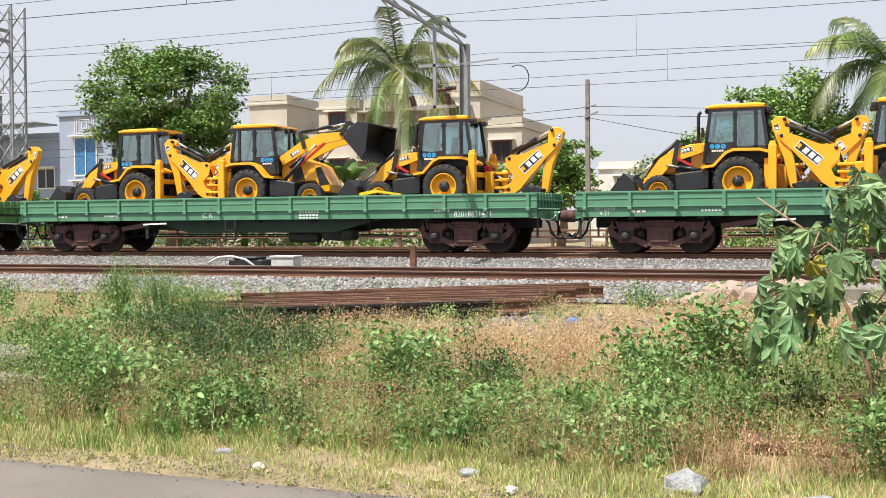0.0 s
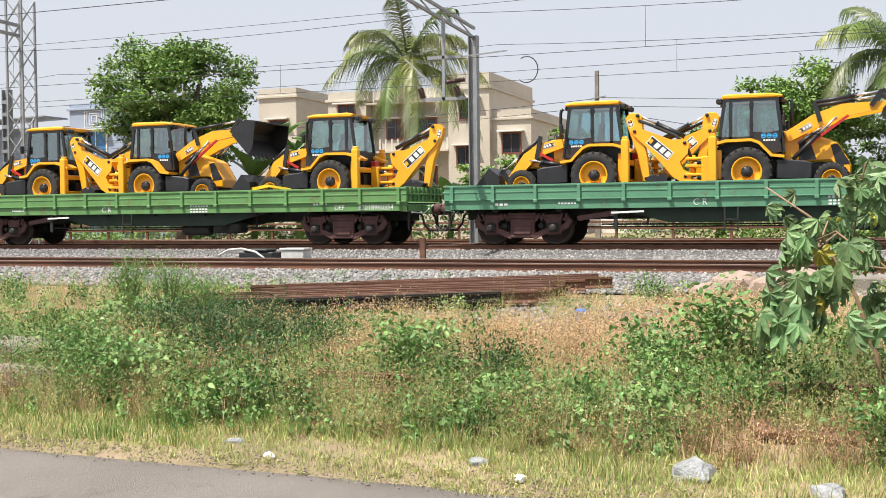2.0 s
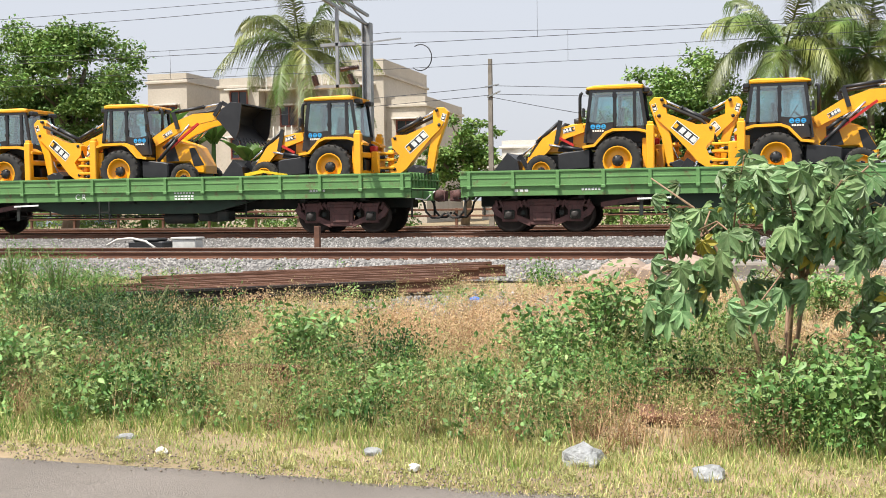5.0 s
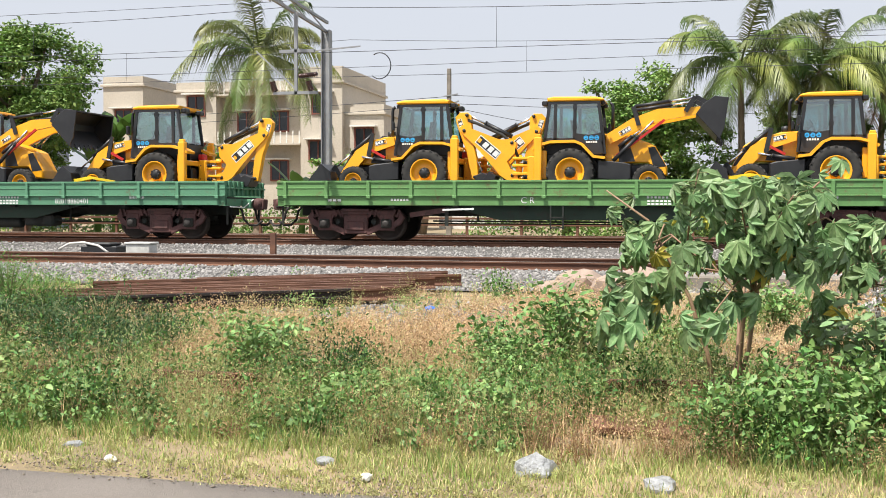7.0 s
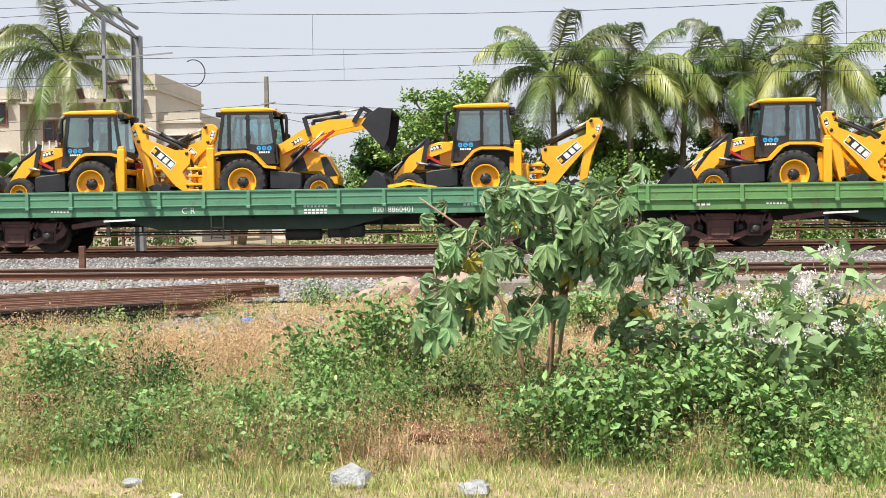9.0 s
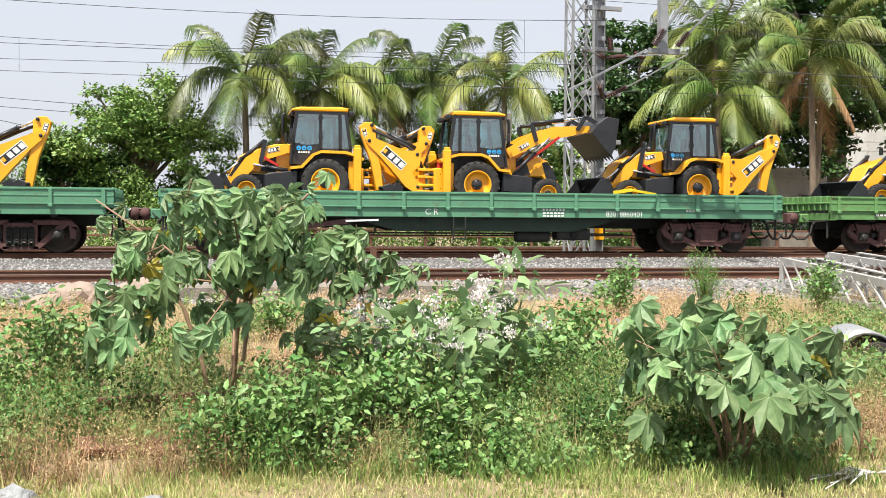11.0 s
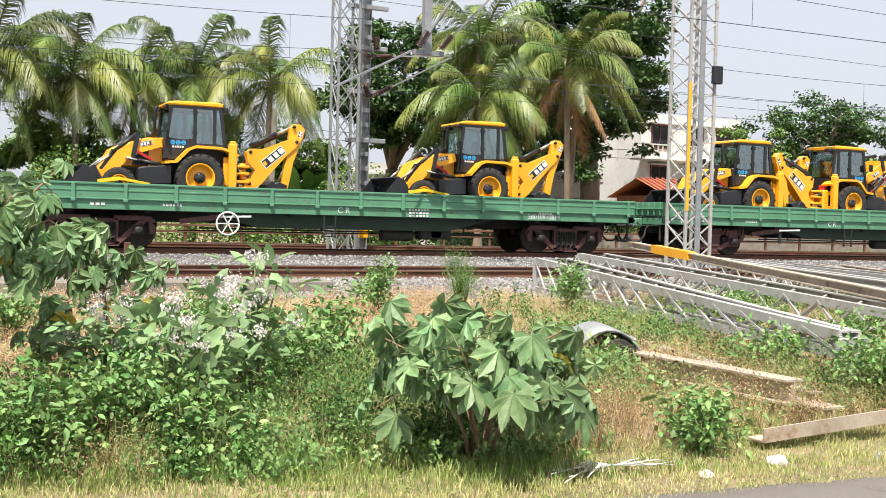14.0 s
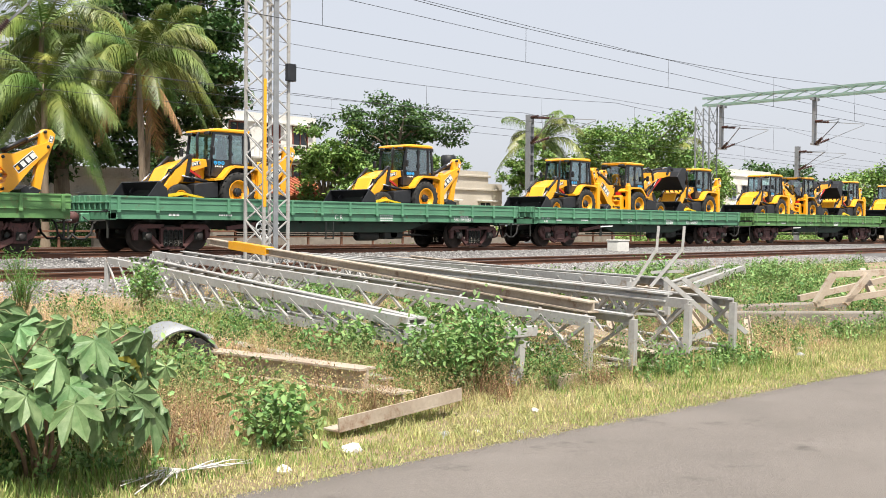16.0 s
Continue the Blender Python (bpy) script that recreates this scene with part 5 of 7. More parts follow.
s.box(37, 43, 50, 55, -0.6, 2.7)
part("wall", s, BRICK, rh)
s = Solid()
s.add([(36.6, 49.5, 2.6), (43.4, 49.5, 2.6), (43.4, 52.5, 3.7), (36.6, 52.5, 3.7), (36.6, 55.5, 2.6), (43.4, 55.5, 2.6), (36.6, 49.5, 2.5), (43.4, 49.5, 2.5)], [(0, 1, 2, 3), (3, 2, 5, 4), (6, 7, 1, 0)])
roof = part("roof", s, TILE, rh)
for k in range(17):
    s = Solid()
    s.tube([(36.8 + k * 0.4, 49.45, 2.64), (36.8 + k * 0.4, 52.5, 3.74)], 0.07, 6)
    part("tile_row", s, TILE, roof)
c2 = thing("house", "cream flat-roofed house with an open side yard", "house")
block(c2, 57, 66, 56, 64, 3.6, CREAM, 0.4)
block(c2, 62, 65.5, 57, 64, 4.7, CREAM, 0.3)
window(c2, 60, 2.0, 56, 1.3, 1.3, OFFW, DARKW)
window(c2, 64, 2.0, 56, 1.2, 1.3, OFFW, DARKW)
tk2 = Solid()
tk2.lathe([(0.001, 0), (0.6, 0), (0.6, 1.1), (0.5, 1.2), (0.001, 1.25)], 16)
part("water_tank", tk2, BLACK, c2, "black plastic water tank", at=pose(63.0, 59, 5.2, 90))
w3 = thing("house", "white three-storey house far down the line", "house")
block(w3, 108, 119, 60, 70, 6.6, OFFW, 0.6)
for x in (110, 113, 116):
    for z in (2.0, 4.8):
        window(w3, x, z, 60, 1.5, 1.4, BLUEG, DARKW)


# ---- plants ----
LEAF_NEEM = material("neem_leaf", (0.1, 0.19, 0.034), (0.2, 0.31, 0.075), 0.6, scale=0.5, fine=8, bump=0, island=0.4, trans=0.14)
LEAF_DARK = material("dark_tree_leaf", (0.035, 0.085, 0.02), (0.075, 0.15, 0.036), 0.6, scale=0.4, fine=8, bump=0, island=0.4, trans=0.12)
LEAF_PALM = material("coconut_palm_leaf", (0.065, 0.13, 0.024), (0.2, 0.23, 0.055), 0.42, scale=0.5, fine=6, bump=0, spread=0.5, trans=0.16)
LEAF_DRYP = material("dead_palm_leaf", (0.3, 0.16, 0.07), (0.38, 0.24, 0.11), 0.8, scale=0.8, fine=6, bump=0, island=0.3, trans=0.15)
LEAF_BAN = material("banana_leaf", (0.07, 0.16, 0.03), (0.12, 0.22, 0.05), 0.45, scale=0.8, fine=6, bump=0.1, trans=0.3)
LEAF_CAST = material("castor_leaf", (0.13, 0.235, 0.09), (0.25, 0.36, 0.17), 0.34, scale=3, fine=30, bump=0.25, spread=0.3, trans=0.16)
LEAF_YEL = material("yellowed_castor_leaf", (0.55, 0.46, 0.06), (0.4, 0.38, 0.08), 0.5, scale=4, fine=30, bump=0.2, spread=0.3, trans=0.3)
LEAF_WEED = material("broad_weed_leaf", (0.12, 0.24, 0.06), (0.25, 0.38, 0.13), 0.55, scale=2, fine=20, bump=0.1, island=0.4, trans=0.2)
DEEP0 = material("wispy_weed_leaf", (0.07, 0.18, 0.03), (0.16, 0.3, 0.06), 0.6, scale=2, fine=20, bump=0, island=0.4, trans=0.2)
# dark green leaf, darkened further so the bank's hollows read as shaded
LEAF_FERN = material("dark_feathery_leaf_with_shade", (0.014, 0.055, 0.01), (0.035, 0.1, 0.018), 0.6, scale=2, fine=20, bump=0, island=0.4, trans=0.1)
LEAF_CAL = material("milkweed_leaf", (0.15, 0.25, 0.1), (0.24, 0.35, 0.16), 0.6, scale=3, fine=20, bump=0.1, island=0.25, trans=0.18)
PETAL = material("pale_lilac_petal", (0.72, 0.62, 0.64), (0.8, 0.76, 0.74), 0.7, scale=9, bump=0, island=0.2, trans=0.3)
GRASS_G = material("green_grass_blade", (0.15, 0.27, 0.045), (0.33, 0.4, 0.12), 0.65, scale=0.6, fine=5, bump=0, island=0.45, trans=0.25)
GRASS_D = material("dry_grass_blade", (0.66, 0.55, 0.3), (0.52, 0.46, 0.22), 0.8, scale=0.6, fine=5, bump=0, island=0.4, trans=0.25)
GRASS_V = material("verge_grass_blade", (0.3, 0.38, 0.11), (0.48, 0.47, 0.2), 0.75, scale=0.8, fine=6, bump=0, island=0.35, trans=0.25)
BRUSH = material("dry_brown_brush", (0.56, 0.4, 0.23), (0.46, 0.32, 0.18), 0.85, scale=1.5, fine=8, bump=0, island=0.28, trans=0.15)
BARK = material("grey_brown_bark", (0.16, 0.12, 0.085), (0.23, 0.18, 0.13), 0.9, scale=6, fine=25, bump=0.6, stretch=(1, 1, 0.3))
STEM = material("reddish_castor_stem", (0.24, 0.14, 0.09), (0.3, 0.2, 0.12), 0.6, scale=5, fine=25, bump=0.2)
STEMG = material("green_weed_stem", (0.13, 0.17, 0.06), (0.2, 0.2, 0.09), 0.7, scale=5)


def spin(rng, n, up=0.6):
    """Random turns: any heading, tilted from level by at most about up radians."""
    a, b, c = rng.uniform(0, 2 * np.pi, n), rng.normal(0, up, n), rng.normal(0, up, n)
    ca, sa, cb, sb, cc, sc = np.cos(a), np.sin(a), np.cos(b), np.sin(b), np.cos(c), np.sin(c)
    o, i = np.zeros(n), np.ones(n)
    st = lambda r: np.moveaxis(np.array(r), -1, 0)
    return st([[ca, -sa, o], [sa, ca, o], [o, o, i]]) @ st([[cb, o, sb], [o, i, o], [-sb, o, cb]]) @ st([[i, o, o], [o, cc, -sc], [o, sc, cc]])


def scatter(shape, tris, turns, sizes, places):
    """Copies of a small shape as one array of triangles."""
    v = np.einsum("nij,kj->nki", turns, shape) * np.asarray(sizes)[:, None, None] + np.asarray(places)[:, None, :]
    t = np.asarray(tris)[None] + np.arange(len(v))[:, None, None] * len(shape)
    return v.reshape(-1, 3), t.reshape(-1, 3)


def joined(lots):
    vs, ts, k = [], [], 0
    for v, t in lots:
        vs.append(v), ts.append(t + k)
        k += len(v)
    return np.concatenate(vs), np.concatenate(ts)


OVAL = np.array([(0, 0, 0), (0.35, 0.26, 0.06), (0.35, -0.26, 0.06), (0.75, 0.2, 0.0), (0.75, -0.2, 0.0), (1.05, 0, -0.12), (0.45, 0, -0.02)])
OVAL_T = [(0, 2, 6), (0, 6, 1), (6, 2, 4), (6, 3, 1), (6, 4, 5), (6, 5, 3)]
SLIM = np.array([(0, 0, 0), (0.45, 0.14, 0.03), (0.45, -0.14, 0.03), (1, 0, -0.1)])
SLIM_T = [(0, 2, 1), (1, 2, 3)]
star, star_t = [(0.0, 0.0, 0.05)], []
for k in range(7):
    mid = -132 + k * 44
    reach = 0.68 + 0.32 * math.cos(math.radians(mid) / 2) ** 2
    for off, q, lift in ((-22, 0.66, 0.05), (-13, 0.84, 0.0), (0, 1.0, -0.06), (13, 0.84, 0.0)) + (((22, 0.66, 0.05),) if k == 6 else ()):
        rr, ang = reach * q, math.radians(mid + off)
        star.append((rr * math.cos(ang), rr * math.sin(ang), -0.4 * rr * rr + lift))
star_t = [(0, k, k + 1) for k in range(1, len(star) - 1)]
STAR = np.array(star)


def limbs(s, base, height, rng, n, reach, r0, mi=0):
    """A tapered trunk that forks into limbs; returns the tips."""
    tips = []
    fork = base + Vector((rng.uniform(-0.1, 0.1) * reach, rng.uniform(-0.1, 0.1) * reach, height * rng.uniform(0.28, 0.4)))
    s.tube([base, base.lerp(fork, 0.5) + Vector((0.04 * reach, 0, 0)), fork], [r0, r0 * 0.85, r0 * 0.7], 9, mi)
    for k in range(n):
        a = 2 * math.pi * (k + rng.uniform(0, 0.6)) / n
        e = rng.uniform(0.45, 1.0)
        tip = base + Vector((math.cos(a) * reach * e * rng.uniform(0.5, 1), math.sin(a) * reach * e * rng.uniform(0.5, 1), height * rng.uniform(0.6, 0.98)))
        mid = fork.lerp(tip, 0.5) + Vector((rng.uniform(-0.1, 0.1) * reach, rng.uniform(-0.1, 0.1) * reach, 0.06 * height))
        s.tube([fork, mid, tip], [r0 * 0.45, r0 * 0.28, r0 * 0.08], 6, mi)
        tips += [tip, mid]
        for j in range(2):
            b = rng.uniform(0, 6.28)
            t2 = mid + Vector((math.cos(b), math.sin(b), rng.uniform(0.1, 0.7))) * reach * 0.4
            s.tube([mid, mid.lerp(t2, 0.5) + Vector((0, 0, 0.05 * reach)), t2], [r0 * 0.22, r0 * 0.14, r0 * 0.05], 5, mi)
            tips.append(t2)
    return tips


def tree(x, y, height, reach, low, leaf, seed, label, clusters=190, per=80, size=0.25, name="tree"):
    rng = np.random.default_rng(seed)
    t = thing(name, label, "tree", pose(x, y, -0.45))
    s = Solid()
    tips = limbs(s, Vector((0, 0, 0)), height * 0.92, rng, 8, reach * 0.85, 0.05 * height ** 0.9)
    part("trunk", s, BARK, t)
    lobes = max(16, clusters // 4)
    d = rng.normal(0, 1, (lobes, 3))
    d /= np.linalg.norm(d, axis=1)[:, None]
    half = (height - low) / 2
    rad = rng.uniform(0.4, 1.0, lobes) ** 0.7 * (0.8 + 0.25 * np.sin(d[:, 0] * 4 + seed) * np.cos(d[:, 2] * 3 + seed * 1.7))
    c = d * rad[:, None] * np.array([reach, reach, half]) + np.array([0, 0, low + half])
    lr = rng.uniform(0.1, 0.24, lobes) * reach
    tip = np.array([tuple(p) for p in tips])
    c, lr = np.concatenate([c, tip]), np.concatenate([lr, np.full(len(tip), 0.14 * reach)])
    n = clusters * per
    k = rng.choice(len(c), n, p=lr ** 2 / (lr ** 2).sum())
    e = rng.normal(0, 1, (n, 3))
    e /= np.linalg.norm(e, axis=1)[:, None]
    e[:, 2] = np.where(e[:, 2] < -0.3, e[:, 2] * 0.4, e[:, 2])
    p = c[k] + e * (lr[k] * rng.uniform(0.35, 1.2, n))[:, None] * np.array([1, 1, 0.7])
    v, tr = scatter(SLIM * np.array([1, 2.0, 1]), SLIM_T, spin(rng, n, 0.55), rng.uniform(0.6, 1.3, n) * size, p)
    part("crown", fast_mesh("crown", v, tr, leaf), leaf, t)
    return t


tree(-29.1, 43, 10.3, 4.9, 2.2, LEAF_NEEM, 1, "tall neem tree with a loose bright green crown", 330, 150, 0.2, "neem_tree")
tree(-2.0, 48, 7.8, 4.3, 1.0, LEAF_NEEM, 2, "round bushy green tree behind the railway", 260, 130, 0.2)
tree(5.0, 50.5, 6.6, 3.6, 0.4, LEAF_NEEM, 21, "bushy green tree between the palm trunks", 170, 80, 0.28)
tree(10.8, 51, 6.8, 3.8, 0.4, LEAF_DARK, 22, "dark green bushy tree behind the palms", 170, 80, 0.28)
tree(15.6, 50, 6.2, 3.2, 0.4, LEAF_NEEM, 23, "bushy green tree at the end of the palm row", 150, 80, 0.28)
tree(-5.2, 47, 5.4, 2.3, 0.6, LEAF_DARK, 3, "low dark green tree behind the railway", 100)
tree(21.5, 53, 12.8, 5.0, 3.0, LEAF_DARK, 5, "tall open dark green tree behind the masts", 260, 80, 0.34)
tree(29.0, 56, 14.2, 5.2, 2.0, LEAF_DARK, 6, "tall dark green tree behind the palms", 280, 85, 0.36)
tree(36.2, 57, 19.0, 6.4, 2.5, LEAF_DARK, 7, "large dark green tree with a broad crown", 420, 90, 0.38)
tree(40.6, 47, 7.4, 2.9, 0.8, LEAF_NEEM, 8, "light green bushy tree beside the brick house", 140)
tree(49.6, 52, 10.6, 5.0, 2.2, LEAF_DARK, 9, "broad dark green tree beyond the train", 230, 80, 0.27)
tree(63.5, 60, 7.9, 2.8, 2.0, LEAF_NEEM, 10, "small green tree far down the line", 90, 60, 0.3)
tree(67.5, 54, 8.6, 3.2, 1.5, LEAF_NEEM, 11, "green tree far down the line", 110, 60, 0.3)
tree(80.5, 53, 11.8, 7.5, 2.0, LEAF_NEEM, 12, "wide spreading green tree far down the line", 260, 70, 0.36)
tree(92, 55, 9.0, 6.0, 1.5, LEAF_NEEM, 13, "green tree far down the line behind the portal", 180, 60, 0.36)
tree(-14.4, 58, 6.2, 3.2, 0.8, LEAF_NEEM, 14, "bushy green tree beside the electricity pole", 120, 60, 0.28)
tree(-18.0, 55, 4.4, 2.4, 0.5, LEAF_NEEM, 15, "bushy green tree in front of the cream building", 90, 60, 0.26)
tree(104, 62, 9.0, 6.5, 1.0, LEAF_NEEM, 16, "distant green tree beside the line", 140, 60, 0.45)
tree(128, 64, 10.6, 8.0, 1.0, LEAF_DARK, 17, "distant dark green tree beside the line", 150, 60, 0.5)
tree(150, 60, 10.6, 9.0, 1.0, LEAF_NEEM, 18, "distant wide green tree beside the line", 150, 60, 0.55)
tree(-40.5, 48, 3.4, 2.2, 0.3, LEAF_NEEM, 19, "low green shrub in front of the blue-grey house", 70, 60, 0.25)


def frond_mesh(name, length, rise, droop, seed, mat):
    """One feather-shaped palm leaf along +x: a bent midrib and hanging leaflets."""
    rng = np.random.default_rng(seed)
    u = np.linspace(0, 1, 90)
    rx, rz = length * (u - 0.12 * u * u), length * (rise * u - droop * u ** 2.2)
    s = Solid()
    s.tube([(rx[i], 0, rz[i]) for i in range(0, 90, 9)] + [(rx[-1], 0, rz[-1])], [0.045 - 0.04 * i / 10 for i in range(11)], 5)
    v0 = np.array(s.v)
    t0 = np.array([(f[0], f[1], f[2]) for f in s.f if len(f) >= 3] + [(f[0], f[2], f[3]) for f in s.f if len(f) == 4])
    lots = [(v0, t0)]
    for sg in (-1, 1):
        for i in range(8, 90):
            ln = length * 0.31 * math.sin(math.pi * (0.12 + 0.8 * u[i])) * rng.uniform(0.8, 1.1) + 0.05
            w = 0.02
            a = np.array([rx[i], 0, rz[i]])
            j = min(i, 88)
            tan = np.array([rx[j + 1] - rx[j], 0, rz[j + 1] - rz[j]])
            tan = tan / np.linalg.norm(tan)
            d1 = (tan * (0.5 + 0.35 * u[i]) + np.array([0, sg * 0.7, -0.2 + rng.uniform(-0.3, 0.15)])) * ln * 0.55
            d2 = (tan * 0.35 + np.array([0, sg * 0.35, -0.95 + rng.uniform(-0.35, 0.3)])) * ln * 0.65
            wv = tan * w
            lots.append((np.array([a - wv, a + wv, a + d1 + wv, a + d1 - wv, a + d1 + d2]), np.array([(0, 1, 2), (0, 2, 3), (3, 2, 4)])))
    v, t = joined(lots)
    return fast_mesh(name, v, t, mat)


FRONDS = [frond_mesh("frond", 3.5, 1.05, 0.85, 1, LEAF_PALM), frond_mesh("frond", 3.8, 0.6, 0.9, 2, LEAF_PALM), frond_mesh("frond", 3.6, 0.2, 0.85, 3, LEAF_PALM), frond_mesh("frond", 3.0, -0.35, 0.8, 4, LEAF_PALM), frond_mesh("frond", 3.1, 1.45, 0.8, 5, LEAF_PALM)]
DEADF = frond_mesh("frond", 2.5, -0.9, 0.5, 6, LEAF_DRYP)
COCONUT = Solid().lathe([(0.001, -0.13), (0.08, -0.1), (0.11, 0), (0.08, 0.1), (0.001, 0.13)], 9).mesh("coconut", LEAF_PALM)


def palm(x, y, h, seed, scale=1.0, dead=0, lean=0.3, label="coconut palm with a slim grey trunk and arching fronds"):
    rng = np.random.default_rng(seed)
    p = thing("coconut_palm", label, "palm tree", pose(x, y, -0.45), group="coconut palms")
    h = h + 0.45
    lx, ly = rng.uniform(-lean, lean), rng.uniform(-lean, lean)
    s = Solid()
    pts, rs = [], []
    for k in range(41):
        u = k / 40
        pts.append((lx * (u * u - 1), ly * (u * u - 1), h * u))
        rs.append((0.17 - 0.06 * u) * (1.06 if k % 2 else 0.97) + (0.08 * (1 - u * 8) if u < 0.125 else 0))
    s.tube(pts, rs, 10)
    s.tube([(0, 0, h - 0.1), (0, 0, h + 0.35)], [0.16, 0.05], 8)
    part("trunk", s, BARK, p)
    n = 20
    for k in range(n):
        a = k * 137.5 + rng.uniform(-12, 12)
        lev = k / n
        me = FRONDS[4] if lev < 0.13 else FRONDS[0] if lev < 0.38 else FRONDS[1] if lev < 0.64 else FRONDS[2] if lev < 0.84 else FRONDS[3]
        if k >= n - dead:
            me = DEADF
        f = part("frond", me, None, p, at=pose(0, 0, h + 0.1 - lev * 0.15, rng.uniform(-15, 15), rng.uniform(-8, 8), a) @ Matrix.Scale(scale * rng.uniform(0.85, 1.12), 4))
    for k in range(6):
        a = k * 1.05
        part("coconut", COCONUT, None, p, at=pose(0.24 * math.cos(a), 0.24 * math.sin(a), h - 0.25))
    return p


palm(-18.1, 44, 7.4, 1, 1.0, 1)
palm(1.9, 46, 6.7, 2, 1.05, 0)
palm(5.0, 46, 6.4, 3, 0.95, 0)
palm(7.8, 48, 6.4, 4, 0.95, 2)
palm(10.2, 48, 6.9, 5, 1.0, 0)
palm(13.1, 46, 6.7, 6, 0.9, 0, 0.5)
palm(21.2, 42, 6.1, 7, 0.95, 0)
palm(26.0, 43, 8.0, 8, 1.05, 4, 0.3, "coconut palm with hanging dead brown fronds")
palm(23.6, 47, 9.5, 9, 1.0, 0)
palm(28.6, 46, 8.8, 10, 1.0, 1)
palm(71.2, 56, 7.8, 11, 1.1, 0)
palm(94, 58, 8.0, 12, 1.1, 0)


def banana(x, y, h, seed):
    rng = np.random.default_rng(seed)
    b = thing("banana_plant", "banana plant with tall torn green leaves", "banana plant", pose(x, y, -0.45), group="banana plants")
    s = Solid()
    s.tube([(0, 0, 0), (0.05, 0, h * 0.3), (0.08, 0, h * 0.6)], [0.16, 0.13, 0.08], 9)
    part("stem", s, LEAF_BAN, b)
    for k in range(8):
        a = k * 137.5
        ln, w = rng.uniform(2.1, 3.0), 0.33
        rise, dr = rng.uniform(0.9, 1.7), rng.uniform(0.5, 1.1)
        vs, fs = [], []
        for i in range(13):
            u = i / 12
            cx, cz = ln * 0.6 * u, rise * u * ln * 0.62 - dr * u * u * ln * 0.5
            ww = w * math.sin(math.pi * min(1, 0.1 + 0.9 * u)) ** 0.6 * (1 + rng.uniform(-0.15, 0.05))
            vs += [(cx, -ww, cz - 0.06), (cx, 0, cz), (cx, ww, cz - 0.06)]
            if i:
                q = 3 * i
                fs += [(q - 3, q, q + 1, q - 2), (q - 2, q + 1, q + 2, q - 1)]
        part("leaf", mesh_of("leaf", vs, fs, LEAF_BAN, True), None, b, at=pose(0.08, 0, h * 0.55, 0, 0, a))


for i, (x, y, h) in enumerate(((-24.2, 42.6, 7.8), (-23.0, 43.0, 6.8), (-21.6, 42.4, 7.2), (-20.2, 43, 5.6), (-25.4, 43.2, 5.6), (-16.6, 45, 3.2), (15.0, 46, 3.6), (14.0, 45, 3.0))):
    banana(x, y, h, 30 + i)


def shrub(x, y, h, r, seed, leaf, label, n=900, size=0.07, shape=OVAL, tris=OVAL_T, name="weed_bush", z=None, up=0.6, stems=9, stem_mat=None, low=0.15):
    """A leafy bush: thin stems from one root, leaves round their upper parts."""
    rng = np.random.default_rng(seed)
    b = thing(name, label, "bush", pose(x, y, (ground_z(x, y) if z is None else z) - 0.02))
    s = Solid()
    tips = []
    for k in range(stems):
        a = 2 * math.pi * k / stems + rng.uniform(-0.4, 0.4)
        e = rng.uniform(0.2, 0.95)
        tip = Vector((math.cos(a) * r * e, math.sin(a) * r * e, h * rng.uniform(0.7, 1.0) * (1 - 0.35 * e * e)))
        mid = tip * 0.5 + Vector((0, 0, 0.12 * h))
        s.tube([(0.03 * math.cos(a), 0.03 * math.sin(a), 0), mid, tip], [0.012 + 0.006 * h, 0.008 + 0.003 * h, 0.004], 5)
        tips.append((mid, tip))
    part("stem", s, stem_mat or STEMG, b)
    k = rng.integers(0, stems, n)
    u = rng.uniform(low, 1.08, n) ** 0.75
    m0, t0 = np.array([tuple(q[0]) for q in tips])[k], np.array([tuple(q[1]) for q in tips])[k]
    c = np.where(u[:, None] < 0.5, m0 * (u * 2)[:, None], m0 + (t0 - m0) * ((u - 0.5) * 2)[:, None])
    sp = 0.2 * r + 0.03
    p = c + rng.normal(0, 1, (n, 3)) * np.array([sp, sp, sp * 0.6])
    p[:, 2] = np.maximum(p[:, 2], 0.03)
    v, t = scatter(shape, tris, spin(rng, n, up), rng.uniform(0.6, 1.25, n) * size, p)
    part("leaves", fast_mesh("leaves", v, t, leaf), None, b)
    return b


